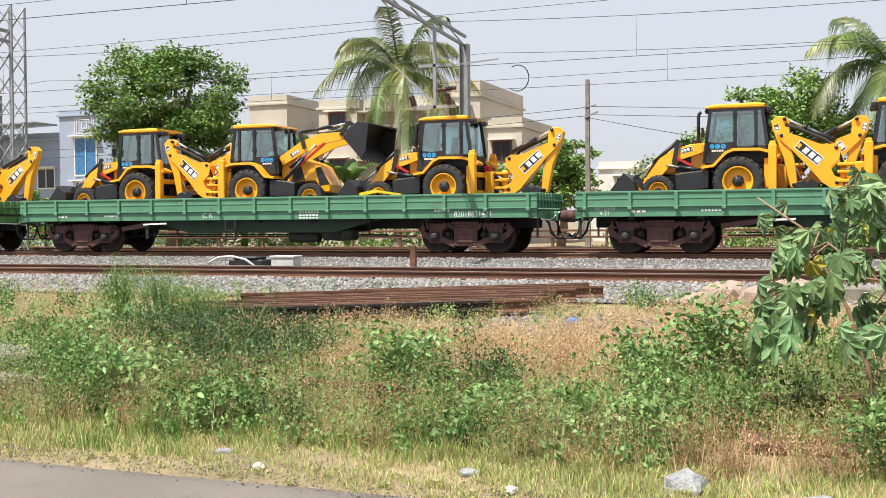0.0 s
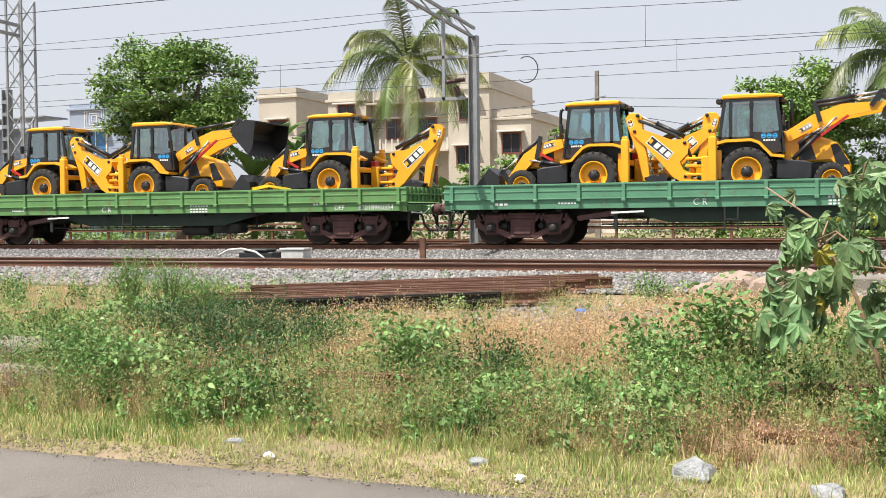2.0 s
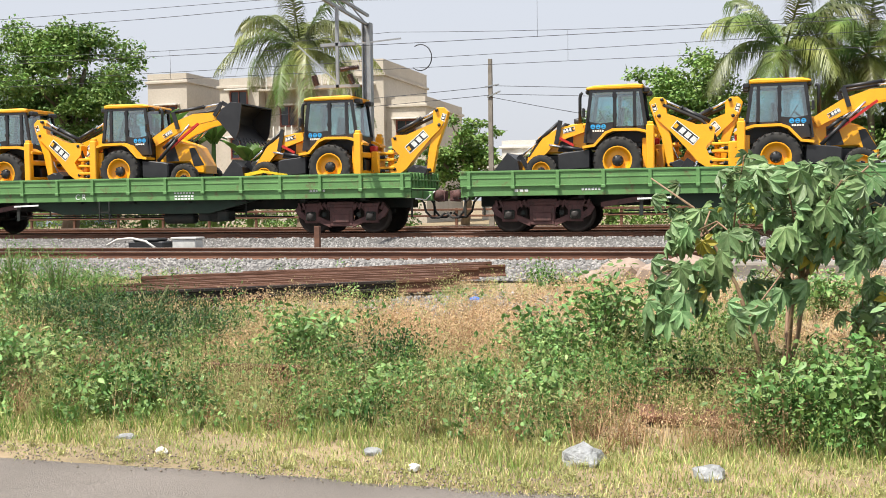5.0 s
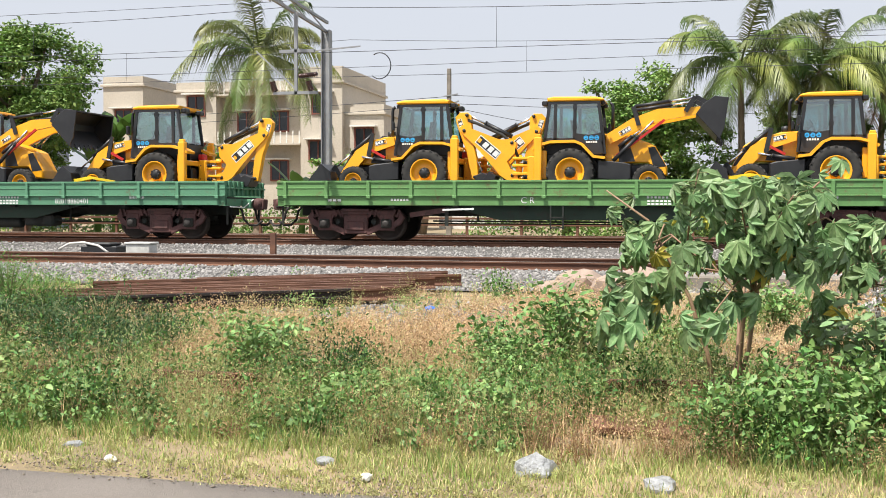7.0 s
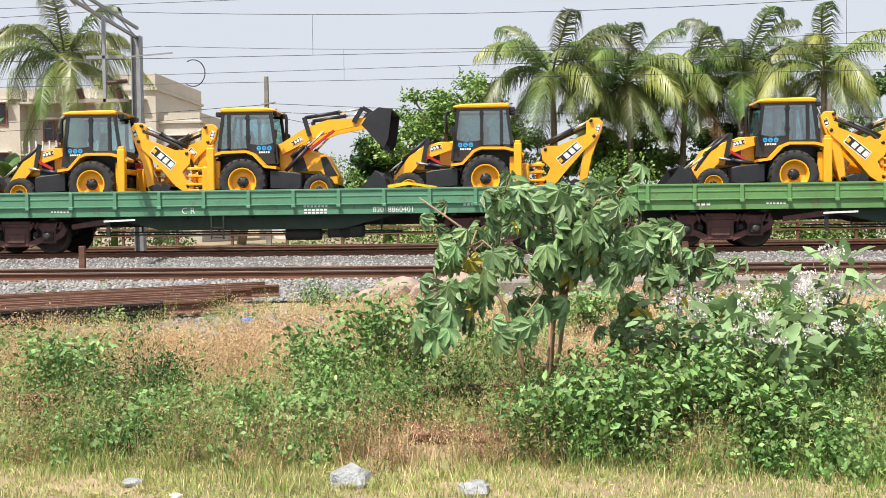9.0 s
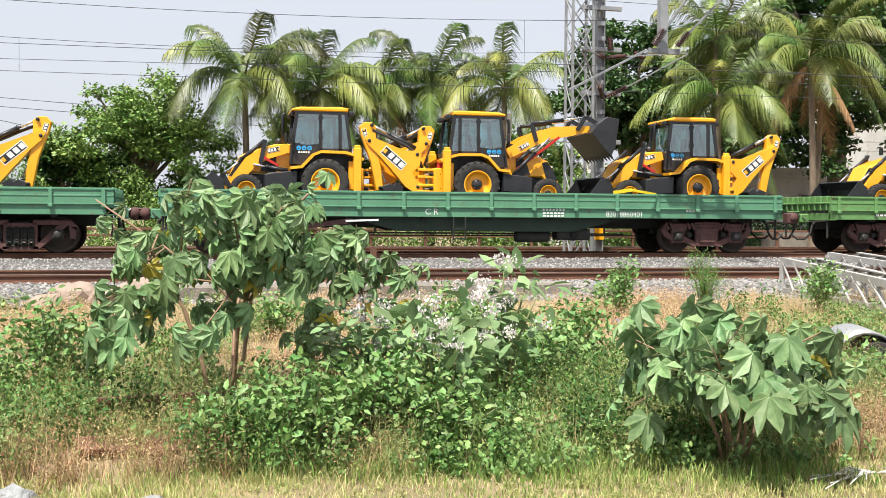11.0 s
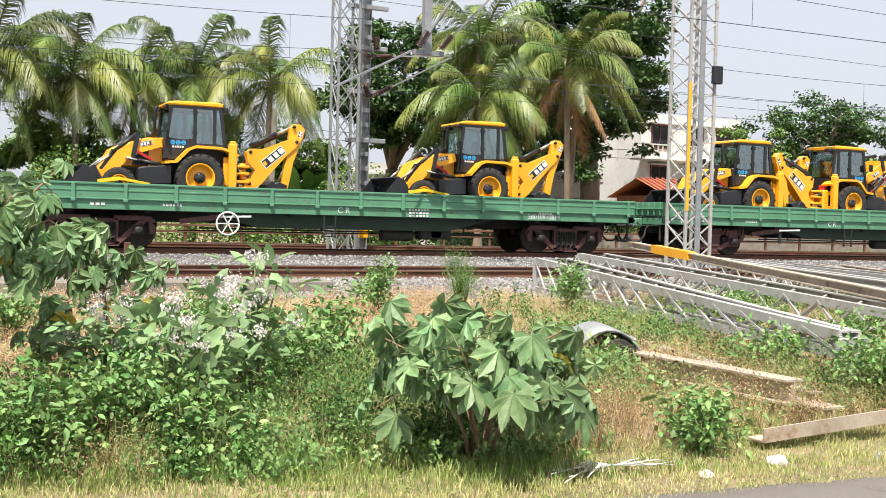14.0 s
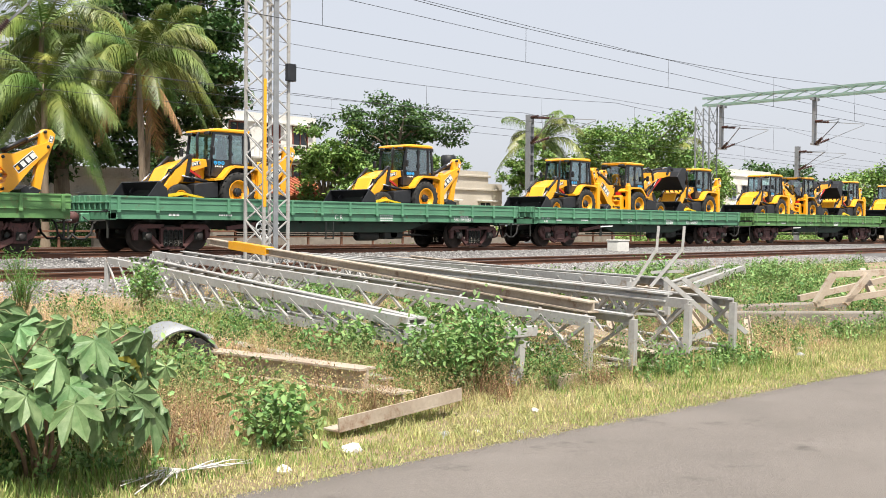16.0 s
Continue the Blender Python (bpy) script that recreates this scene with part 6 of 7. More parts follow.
def castor(x, y, h, r, seed, leaves, size, label, branches=7, subs=2):
    """A castor plant: forked reddish stems with large star-shaped leaves on stalks, each leaf a part."""
    rng = np.random.default_rng(seed)
    c = thing("castor_plant", label, "shrub", pose(x, y, ground_z(x, y) - 0.02))
    s = Solid()
    tips = []
    for k in range(branches):
        a = 2 * math.pi * (k + rng.uniform(-0.25, 0.25)) / branches
        e = rng.uniform(0.5, 1.0)
        st = Vector((0.05 * math.cos(a), 0.05 * math.sin(a), 0))
        fork = Vector((math.cos(a) * r * e * 0.3, math.sin(a) * r * e * 0.3, h * rng.uniform(0.28, 0.45)))
        top = Vector((math.cos(a) * r * e, math.sin(a) * r * e, h * (1 - 0.3 * e * e) * rng.uniform(0.85, 1.0)))
        rad = 0.007 * h + 0.005
        s.tube([st, st.lerp(fork, 0.5) + Vector((0.03, 0, 0)), fork, fork.lerp(top, 0.5) + Vector((0, 0, 0.08 * h)), top], [rad, rad * 0.85, rad * 0.7, rad * 0.5, rad * 0.25], 7)
        tips += [(fork, top), (fork.lerp(top, 0.4), top)]
        for j in range(subs):
            b = a + rng.uniform(-1.4, 1.4)
            q = math.sqrt(rng.uniform(0.05, 1))
            t2 = Vector((math.cos(b) * r * q, math.sin(b) * r * q, h * (1 - 0.5 * q * q) * rng.uniform(0.5, 1.0)))
            f2 = fork.lerp(top, rng.uniform(0, 0.5))
            s.tube([f2, f2.lerp(t2, 0.5) + Vector((0, 0, 0.05 * h)), t2], [rad * 0.45, rad * 0.32, rad * 0.2], 6)
            tips += [(f2.lerp(t2, 0.45), t2)] * 2
    part("stem", s, STEM, c)
    variants = []
    for q in range(5):
        v = STAR * np.array([1, 0.92, rng.uniform(1.1, 2.4)])
        v = v + rng.normal(0, 0.02, v.shape)
        variants.append(mesh_of("leaf", [tuple(a) for a in v], star_t, LEAF_YEL if q == 4 else LEAF_CAST))
    stalks = Solid()
    for k in range(leaves):
        f, t = tips[int(rng.integers(0, len(tips)))]
        u = rng.uniform(0.05, 1.0) ** 0.6
        root = f.lerp(t, u)
        a = rng.uniform(0, 2 * math.pi)
        ln = size * rng.uniform(0.7, 1.5)
        end = root + Vector((math.cos(a) * ln, math.sin(a) * ln, rng.uniform(-0.4, 0.6) * ln))
        stalks.tube([root, root.lerp(end, 0.5) + Vector((0, 0, 0.1 * ln)), end], 0.004, 4)
        part("leaf", variants[4 if u < 0.4 and k % 6 == 0 else k % 4], None, c, at=pose(end.x, end.y, end.z, rng.uniform(-25, 25), rng.uniform(30, 80), math.degrees(a)) @ Matrix.Scale(size * rng.uniform(0.6, 1.2), 4))
    tagged(part("leaf_stalks", stalks, STEMG, c), kind="stuff")
    return c


castor(0.3, 8.2, 2.15, 1.25, 3, 480, 0.12, "tall castor plant with drooping lobed grey-green leaves", 4, 6)
castor(1.55, 9.0, 1.45, 0.55, 4, 90, 0.125, "slim young castor plant with few drooping leaves", 3)
castor(3.38, 6.22, 1.2, 0.72, 5, 190, 0.165, "bushy castor plant with large star-shaped leaves on reddish stems", 8, 4)
castor(1.05, 9.3, 0.7, 0.25, 6, 22, 0.12, "small castor seedling with dark leaves", 3)


def milkweed(x, y, h, seed):
    b = shrub(x, y, h, 0.42, seed, LEAF_CAL, "tall milkweed with broad pale leaves and clusters of lilac-white flowers", 190, 0.15, name="milkweed", up=0.5, stems=7, low=0.3)
    rng = np.random.default_rng(seed + 99)
    lots = []
    for k in range(12):
        a, e = rng.uniform(0, 6.28), rng.uniform(0.05, 1.0)
        c = np.array([math.cos(a) * 0.42 * e, math.sin(a) * 0.42 * e, h * rng.uniform(0.6, 1.06)])
        n = 60
        p = c + rng.normal(0, 1, (n, 3)) * np.array([0.032, 0.032, 0.025])
        lots.append(scatter(OVAL, OVAL_T, spin(rng, n, 1.2), rng.uniform(0.018, 0.03, n), p))
    v, t = joined(lots)
    tagged(part("flowers", fast_mesh("flowers", v, t, PETAL), None, b, "lilac-white flower clusters"), kind="stuff")


milkweed(1.75, 7.1, 1.05, 41)
milkweed(2.35, 7.9, 1.15, 42)
milkweed(1.35, 7.8, 0.85, 43)

BUSHES = [(-0.95, 8.8, 0.95, 0.42), (-1.5, 8.7, 0.55, 0.45), (-3.4, 8.2, 0.66, 0.36), (0.35, 6.75, 0.5, 0.36), (0.8, 6.75, 0.68, 0.4), (1.25, 6.9, 0.75, 0.42), (1.65, 6.65, 0.6, 0.38), (-5.3, 7.2, 0.55, 0.42), (-4.3, 6.9, 0.35, 0.35), (-2.2, 7.2, 0.35, 0.3), (-1.2, 7.1, 0.35, 0.3), (7.3, 6.7, 0.7, 0.42), (7.8, 6.75, 0.85, 0.48), (8.6, 8.2, 0.7, 0.4), (7.4, 8.0, 0.55, 0.4), (4.95, 6.0, 0.42, 0.36), (4.3, 7.2, 0.4, 0.5), (5.6, 8.2, 0.45, 0.4), (2.9, 8.8, 0.6, 0.45), (3.5, 9.4, 0.7, 0.5), (2.7, 10.5, 0.75, 0.5), (5.2, 12.6, 0.75, 0.35), (8.3, 13.2, 0.7, 0.35), (10.8, 9.6, 0.55, 0.45), (9.6, 11.2, 0.5, 0.5), (0.9, 11.5, 0.5, 0.4), (14.2, 10.2, 0.55, 0.5), (16.5, 11, 0.6, 0.6), (19, 12, 0.6, 0.6), (22, 11, 0.6, 0.6), (13.0, 12.4, 0.4, 0.5), (-7.6, 10.3, 0.45, 0.5), (-6.6, 8.2, 0.4, 0.45)]
for i, (x, y, h, r) in enumerate(BUSHES):
    shrub(x, y, h, r, 60 + i, LEAF_WEED, "bushy green weed with broad soft leaves" if h > 0.5 else "low green weed with broad leaves", int(1500 * r + 500 * h), 0.062)
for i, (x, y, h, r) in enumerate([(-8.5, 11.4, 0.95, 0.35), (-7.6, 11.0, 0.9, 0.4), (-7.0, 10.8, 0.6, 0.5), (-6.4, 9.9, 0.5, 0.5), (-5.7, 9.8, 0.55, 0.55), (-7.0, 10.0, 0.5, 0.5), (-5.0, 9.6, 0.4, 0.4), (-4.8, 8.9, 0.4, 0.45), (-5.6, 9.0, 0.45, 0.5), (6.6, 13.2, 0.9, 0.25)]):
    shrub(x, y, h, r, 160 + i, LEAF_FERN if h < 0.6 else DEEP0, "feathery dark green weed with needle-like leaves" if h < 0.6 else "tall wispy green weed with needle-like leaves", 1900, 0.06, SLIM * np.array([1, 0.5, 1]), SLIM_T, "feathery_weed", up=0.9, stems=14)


# grass, dry grass and brown brush over the bank
DRY = ((-5.6, 11.4, 1.5, 0.8, 0.9), (-7.2, 11.3, 0.7, 0.8, 0.6), (-2.3, 9.4, 0.8, 1.5, 0.9), (-1.6, 12.2, 1.0, 1.4, 0.8), (-0.8, 12.8, 0.8, 1.8, 0.7), (-4.2, 9.1, 0.7, 0.6, 0.6), (1.3, 10.3, 0.7, 1.0, 0.8), (1.8, 13.6, 1.1, 2.0, 0.7), (5.2, 12.3, 1.3, 1.9, 0.9), (6.8, 14.5, 2.0, 1.4, 0.7), (4.9, 6.9, 0.5, 0.7, 0.6), (6.1, 8.6, 0.6, 0.8, 0.6), (-0.3, 7.0, 0.8, 0.4, 0.5), (11.0, 8.2, 1.6, 1.2, 0.5), (7.3, 6.3, 1.2, 0.5, 0.5), (6.6, 7.6, 0.7, 0.8, 0.6), (9.0, 9.0, 1.5, 1.5, 0.3))
LUSH = ((-7.0, 8.2, 1.4, 1.0, 0.5), (3.1, 8.2, 1.0, 1.6, 0.6), (-1.2, 7.6, 0.7, 0.6, 0.5), (0.2, 8.9, 0.8, 0.7, 0.5), (1.0, 7.2, 1.0, 0.6, 0.6), (7.8, 7.4, 1.2, 0.8, 0.4))


def patch(x, y):
    """How lush (1) or dry (0) the bank is at a place."""
    n1 = np.sin(x * 0.9 + 1.3 * np.sin(y * 0.8)) * np.cos(y * 1.1 - 0.7 * np.sin(x * 0.6)) * 0.5 + 0.5
    n2 = np.sin(x * 2.7 + y * 1.9) * np.sin(y * 3.1 - x * 1.3) * 0.5 + 0.5
    k = 0.5 * n1 + 0.45 * n2 - 0.4 * np.exp(-((y - 6.0) / 0.4) ** 2)
    for cx, cy, rx, ry, w in LUSH:
        k = k + w * np.exp(-(((x - cx) / rx) ** 2 + ((y - cy) / ry) ** 2))
    for cx, cy, rx, ry, w in DRY:
        k = k - w * np.exp(-(((x - cx) / rx) ** 2 + ((y - cy) / ry) ** 2))
    return k


def heights(x, y):
    return np.interp(y, [p[0] for p in PROFILE], [p[1] for p in PROFILE])


# shaded hollows: other growth is thinned here, near-black leaves give the shade
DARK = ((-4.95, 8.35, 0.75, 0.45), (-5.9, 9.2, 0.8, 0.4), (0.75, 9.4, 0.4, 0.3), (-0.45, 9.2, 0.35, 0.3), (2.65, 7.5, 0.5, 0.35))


def inside(x, y, lots):
    """Whether places lie in any of the ellipses (x, y, half-widths)."""
    return np.any([((x - a) / c) ** 2 + ((y - b) / d) ** 2 < 1 for a, b, c, d in lots], axis=0)


def bank_places(rng, n):
    y = 5.4 + 11.2 * rng.beta(0.9, 1.7, n)
    x = rng.uniform(-0.98, 2.45, n) * y
    ok = (x < 34) & (y < 15.3 + 0.35 * np.sin(x * 1.7) + 0.2 * np.sin(x * 4.1)) & ~(inside(x, y, DARK) & (rng.random(n) < 0.9))
    stack = (x > -7.4) & (x < -3.4) & (y > 11.0 + 0.36 * (x + 7.4)) & (y < 15.2)
    return x[ok & ~stack], y[ok & ~stack]


def verge_shift(x, y):
    """The road runs slightly askew: the growth near it follows its edge."""
    return (-0.12 - 0.044 * x) * np.clip((9.0 - y) / 3.5, 0, 1)


def blades(name, seed, n, h0, h1, w, want, mat, label, bend=0.5):
    rng = np.random.default_rng(seed)
    x, y = bank_places(rng, n)
    p = patch(x, y) + rng.normal(0, 0.16, len(x))
    tuft = np.sin(x * 5.1 + 2 * np.sin(y * 4.3)) * np.sin(y * 6.3 + 1.7 * np.sin(x * 3.7))
    ok = want(p, y, tuft)
    x, y, tuft = x[ok], y[ok], tuft[ok]
    m = len(x)
    h = rng.uniform(h0, h1, m) * (0.75 + 0.45 * np.clip(tuft, -0.5, 1)) * np.clip((y - 5.1) / 1.3, 0.3, 1.0)
    a, b = rng.uniform(0, 6.28, m), rng.uniform(0, 6.28, m)
    z = heights(x, y) - 0.01
    y = y + verge_shift(x, y)
    wx, wy = np.cos(a) * w * 0.5, np.sin(a) * w * 0.5
    lx, ly = np.cos(b) * h * bend * rng.uniform(0.2, 1, m), np.sin(b) * h * bend * rng.uniform(0.2, 1, m)
    o = np.stack([x, y, z], -1)
    wv = np.stack([wx, wy, np.zeros(m)], -1)
    mid = o + np.stack([lx * 0.35, ly * 0.35, h * 0.6], -1)
    tip = o + np.stack([lx, ly, h], -1)
    v = np.stack([o - wv, o + wv, mid + wv * 0.7, mid - wv * 0.7, tip], 1).reshape(-1, 3)
    t = (np.array([(0, 1, 2), (0, 2, 3), (3, 2, 4)])[None] + np.arange(m)[:, None, None] * 5).reshape(-1, 3)
    solid_thing(name, fast_mesh(name, v, t, mat), None, label, "grass", kind="stuff")


blades("green_grass", 11, 190000, 0.05, 0.2, 0.008, lambda p, y, q: (p > 0.5 - 0.3 * (y < 6.5)) & (y > 5.8), GRASS_G, "green grass and small weeds on the bank")
blades("dry_grass", 12, 150000, 0.03, 0.15, 0.006, lambda p, y, q: (p < 0.55) & (y > 5.42), GRASS_D, "straw-coloured dry grass on the bank and verge", 0.8)


blades("verge_grass", 14, 330000, 0.035, 0.11, 0.007, lambda p, y, q: (y > 5.3) & (y < 6.75), GRASS_V, "short pale green grass on the verge", 0.7)


def brush(name, seed, n, mat, want, label, size, h, shape, tris):
    """Twiggy tufts with many tiny leaves or seed heads."""
    rng = np.random.default_rng(seed)
    x, y = bank_places(rng, n)
    p = patch(x, y) + rng.normal(0, 0.12, len(x))
    ok = want(p, y)
    x, y = x[ok], y[ok]
    m = len(x)
    hh = rng.uniform(0.3, 1.0, m) * h * np.clip((y - 5.5) / 1.0, 0.25, 1.0)
    per = 26
    y = y + verge_shift(x, y)
    k = np.repeat(np.arange(m), per)
    u = rng.uniform(0.1, 1, len(k)) ** 0.7
    r = hh[k] * 0.5 * u
    a = rng.uniform(0, 6.28, len(k))
    pos = np.stack([x[k] + np.cos(a) * r * rng.uniform(0, 1, len(k)), y[k] + np.sin(a) * r * rng.uniform(0, 1, len(k)), heights(x, y)[k] + hh[k] * u], -1)
    v, t = scatter(shape, tris, spin(rng, len(k), 1.0), rng.uniform(0.6, 1.4, len(k)) * size, pos)
    st_n = m * 3
    kk = np.repeat(np.arange(m), 3)
    b = rng.uniform(0, 6.28, st_n)
    o = np.stack([x[kk], y[kk], heights(x, y)[kk] - 0.01], -1)
    tip = o + np.stack([np.cos(b) * hh[kk] * 0.4, np.sin(b) * hh[kk] * 0.4, hh[kk] * 0.95], -1)
    wv = np.stack([np.cos(b + 1.57) * 0.0025, np.sin(b + 1.57) * 0.0025, np.zeros(st_n)], -1)
    v2 = np.stack([o - wv, o + wv, tip], 1).reshape(-1, 3)
    t2 = (np.array([(0, 1, 2)])[None] + np.arange(st_n)[:, None, None] * 3).reshape(-1, 3)
    v, t = joined([(v, t), (v2, t2)])
    solid_thing(name, fast_mesh(name, v, t, mat), None, label, "weeds", kind="stuff")


brush("dry_brush", 21, 12000, BRUSH, lambda p, y: (p < 0.34) & (y > 6.6), "tangled brown dried weeds on the bank", 0.02, 0.36, SLIM * np.array([1, 1.6, 1]), SLIM_T)
brush("dry_twigs", 24, 6000, BRUSH, lambda p, y: (p < 0.7) & (y > 6.3) & (y < 9.5), "brown dried seed stalks near the verge", 0.01, 0.46, SLIM, SLIM_T)
brush("small_weeds", 22, 11000, LEAF_WEED, lambda p, y: (p > 0.4) & (y > 6.2), "small green weeds among the grass", 0.036, 0.3, SLIM * np.array([1, 2.4, 1]), SLIM_T)
brush("pale_weeds", 23, 4500, GRASS_G, lambda p, y: (p > 0.15) & (y > 6.3), "pale green seeding weeds on the bank", 0.024, 0.38, SLIM, SLIM_T)


def tufts(name, seed, n, mat, want, label, size, h0, h1, per, shape, tris, wide=0.55, stem=True):
    """Bushy tufts with a domed mass of tiny leaves or seed heads on fine stalks."""
    rng = np.random.default_rng(seed)
    x, y = bank_places(rng, n * (40 if "fern" in name else 6))
    ok = want(patch(x, y) + rng.normal(0, 0.08, len(x)), x, y)
    x, y = x[ok][:n], y[ok][:n]
    m = len(x)
    hh = rng.uniform(h0, h1, m) * np.clip((y - 5.7) / 0.9, 0.3, 1.0)
    y = y + verge_shift(x, y)
    k = np.repeat(np.arange(m), per)
    a, e, u = rng.uniform(0, 6.28, len(k)), np.sqrt(rng.uniform(0, 1, len(k))), rng.uniform(0.12, 1, len(k)) ** 0.6
    lop = 1 + 0.3 * np.sin(a * 3 + k * 1.7)
    top = hh[k] * np.sqrt(np.clip(1 - (e * 0.9) ** 2, 0.05, 1)) * lop
    w = hh[k] * wide * (0.35 + 0.65 * u) * lop
    z0 = heights(x, y)[k]
    pos = np.stack([x[k] + np.cos(a) * e * w, y[k] + np.sin(a) * e * w, z0 + top * u], -1)
    lots = [scatter(shape, tris, spin(rng, len(k), 0.9), rng.uniform(0.5, 1.4, len(k)) * size, pos)]
    if stem:
        q = np.arange(0, len(k), 9)
        o = np.stack([x[k][q], y[k][q], z0[q] - 0.01], -1)
        wv = np.stack([np.cos(a[q] + 1.57) * 0.002, np.sin(a[q] + 1.57) * 0.002, np.zeros(len(q))], -1)
        v2 = np.stack([o - wv, o + wv, pos[q]], 1).reshape(-1, 3)
        lots.append((v2, np.arange(len(q) * 3).reshape(-1, 3)))
    v, t = joined(lots)
    solid_thing(name, fast_mesh(name, v, t, mat), None, label, "weeds", kind="stuff")


PALE = material("pale_seeding_weed", (0.34, 0.37, 0.13), (0.46, 0.44, 0.2), 0.85, scale=1.2, fine=8, bump=0, island=0.25, trans=0.2)
BROWNT = material("brown_seeded_weed", (0.33, 0.2, 0.1), (0.2, 0.125, 0.065), 0.85, scale=1.5, fine=8, bump=0, island=0.4, trans=0.1)
DEEP = material("deep_green_weed", (0.045, 0.12, 0.02), (0.12, 0.23, 0.05), 0.65, scale=1.5, fine=8, bump=0, island=0.45, trans=0.12)
bank = lambda x, y: (y > 6.35) & (y < 13.5) & (x < 9)
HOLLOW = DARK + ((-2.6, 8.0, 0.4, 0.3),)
tufts("pale_tufts", 31, 520, PALE, lambda p, x, y: (p > 0.2) & bank(x, y), "pale yellow-green feathery weeds in tufts", 0.026, 0.2, 0.5, 260, SLIM * np.array([1, 0.5, 1]), SLIM_T)
tufts("brown_tufts", 32, 300, BROWNT, lambda p, x, y: (p < 0.55) & bank(x, y) & (y < 9.5), "brown dried seeding weeds in tufts", 0.019, 0.2, 0.5, 190, SLIM * np.array([1, 1.3, 1]), SLIM_T)
tufts("green_tufts", 33, 420, DEEP, lambda p, x, y: (p > 0.42) & (y > 6.4) & (y < 14), "fresh green leafy weeds in tufts", 0.04, 0.15, 0.42, 190, SLIM * np.array([1, 2.2, 1]), SLIM_T)
# leaf colour holds the hollows' shade
tufts("fern_tufts", 36, 150, LEAF_FERN, lambda p, x, y: inside(x, y, HOLLOW), "ferny weeds in hollows of the bank, darkened to stand for shade", 0.04, 0.28, 0.52, 420, SLIM * np.array([1, 1.2, 1]), SLIM_T)
tufts("creeper_mats", 34, 640, BRUSH, lambda p, x, y: (p < 0.2) & (y > 8.0) & (y < 16.5) & (x < 12), "tan mats of dried creeper on the bank", 0.026, 0.12, 0.3, 430, SLIM * np.array([1, 1.0, 1]), SLIM_T, 1.5)
front = lambda x, y: (y > 6.5) & (y < 8.6) & (x < 10)
tufts("tall_green_weeds", 37, 240, DEEP, lambda p, x, y: (p > 0.3) & front(x, y), "tall narrow green weeds along the verge", 0.036, 0.35, 0.62, 200, SLIM * np.array([1, 1.4, 1]), SLIM_T, 0.38)
tufts("tall_pale_weeds", 38, 230, PALE, lambda p, x, y: (p > 0.1) & front(x, y), "tall pale seeding weeds along the verge", 0.024, 0.35, 0.62, 260, SLIM * np.array([1, 0.5, 1]), SLIM_T, 0.4)
tufts("tall_brown_stalks", 39, 130, BROWNT, lambda p, x, y: (p < 0.5) & front(x, y), "tall brown dried stalks along the verge", 0.019, 0.35, 0.6, 200, SLIM * np.array([1, 1.2, 1]), SLIM_T, 0.45)
tufts("verge_tufts", 35, 420, PALE, lambda p, x, y: (y > 5.5) & (y < 6.5), "short yellow-green grass tufts on the verge", 0.03, 0.05, 0.11, 90, SLIM * np.array([1, 0.6, 1]), SLIM_T, 1.6, False)


def undergrowth(seed, n, x0, x1, y0, y1, h, mat, label, size):
    rng = np.random.default_rng(seed)
    x, y = rng.uniform(x0, x1, n), rng.uniform(y0, y1, n)
    top = h * (0.55 + 0.45 * np.sin(x * 0.8 + seed) * np.cos(y * 0.9 + x * 0.3))
    p = np.stack([x, y, -0.4 + top * rng.uniform(0, 1, n) ** 0.7], -1)
    v, t = scatter(SLIM * np.array([1, 2.4, 1]), SLIM_T, spin(rng, n, 0.8), rng.uniform(0.6, 1.3, n) * size, p)
    solid_thing("undergrowth", fast_mesh("undergrowth", v, t, mat), None, label, "undergrowth", kind="stuff")


undergrowth(1, 44000, -9, 19, 43.2, 46.5, 4.0, LEAF_NEEM, "tangled green undergrowth below the palms", 0.13)
undergrowth(2, 16000, 17, 38, 45, 49, 2.6, LEAF_DARK, "dark green undergrowth behind the fence", 0.17)
undergrowth(3, 14000, -50, -14, 45, 49, 2.2, LEAF_NEEM, "green undergrowth in front of the buildings", 0.17)
undergrowth(4, 16000, 40, 110, 44, 50, 1.6, LEAF_NEEM, "green undergrowth along the far line", 0.22)
undergrowth(5, 16000, -40, 70, 38.6, 42, 0.42, LEAF_NEEM, "low weeds along the rail fence", 0.1)
undergrowth(6, 9000, 12, 44, 8.0, 14.5, 0.5, LEAF_WEED, "green weeds round the steel stacks beside the road", 0.07)


# ---- things on the bank ----
def i_section(length, h, w, t):
    s = Solid()
    s.box(0, length, -w / 2, w / 2, 0, t, 0.003)
    s.box(0, length, -w / 2, w / 2, h - t, h, 0.003)
    s.box(0, length, -t / 2, t / 2, t, h - t)
    return s


def laid(body, mats, p, q, name, label, category, group=""):
    """A long thing, modelled along +x from the origin, laid from p towards q."""
    p, q = Vector(p), Vector(q)
    d = q - p
    yaw, pitch = math.degrees(math.atan2(d.y, d.x)), -math.degrees(math.atan2(d.z, math.hypot(d.x, d.y)))
    return solid_thing(name, body, mats, label, category, pose(*p, 0, pitch, yaw), group)


def rail_body(length):
    return Solid().add(*rail_arrays(length))


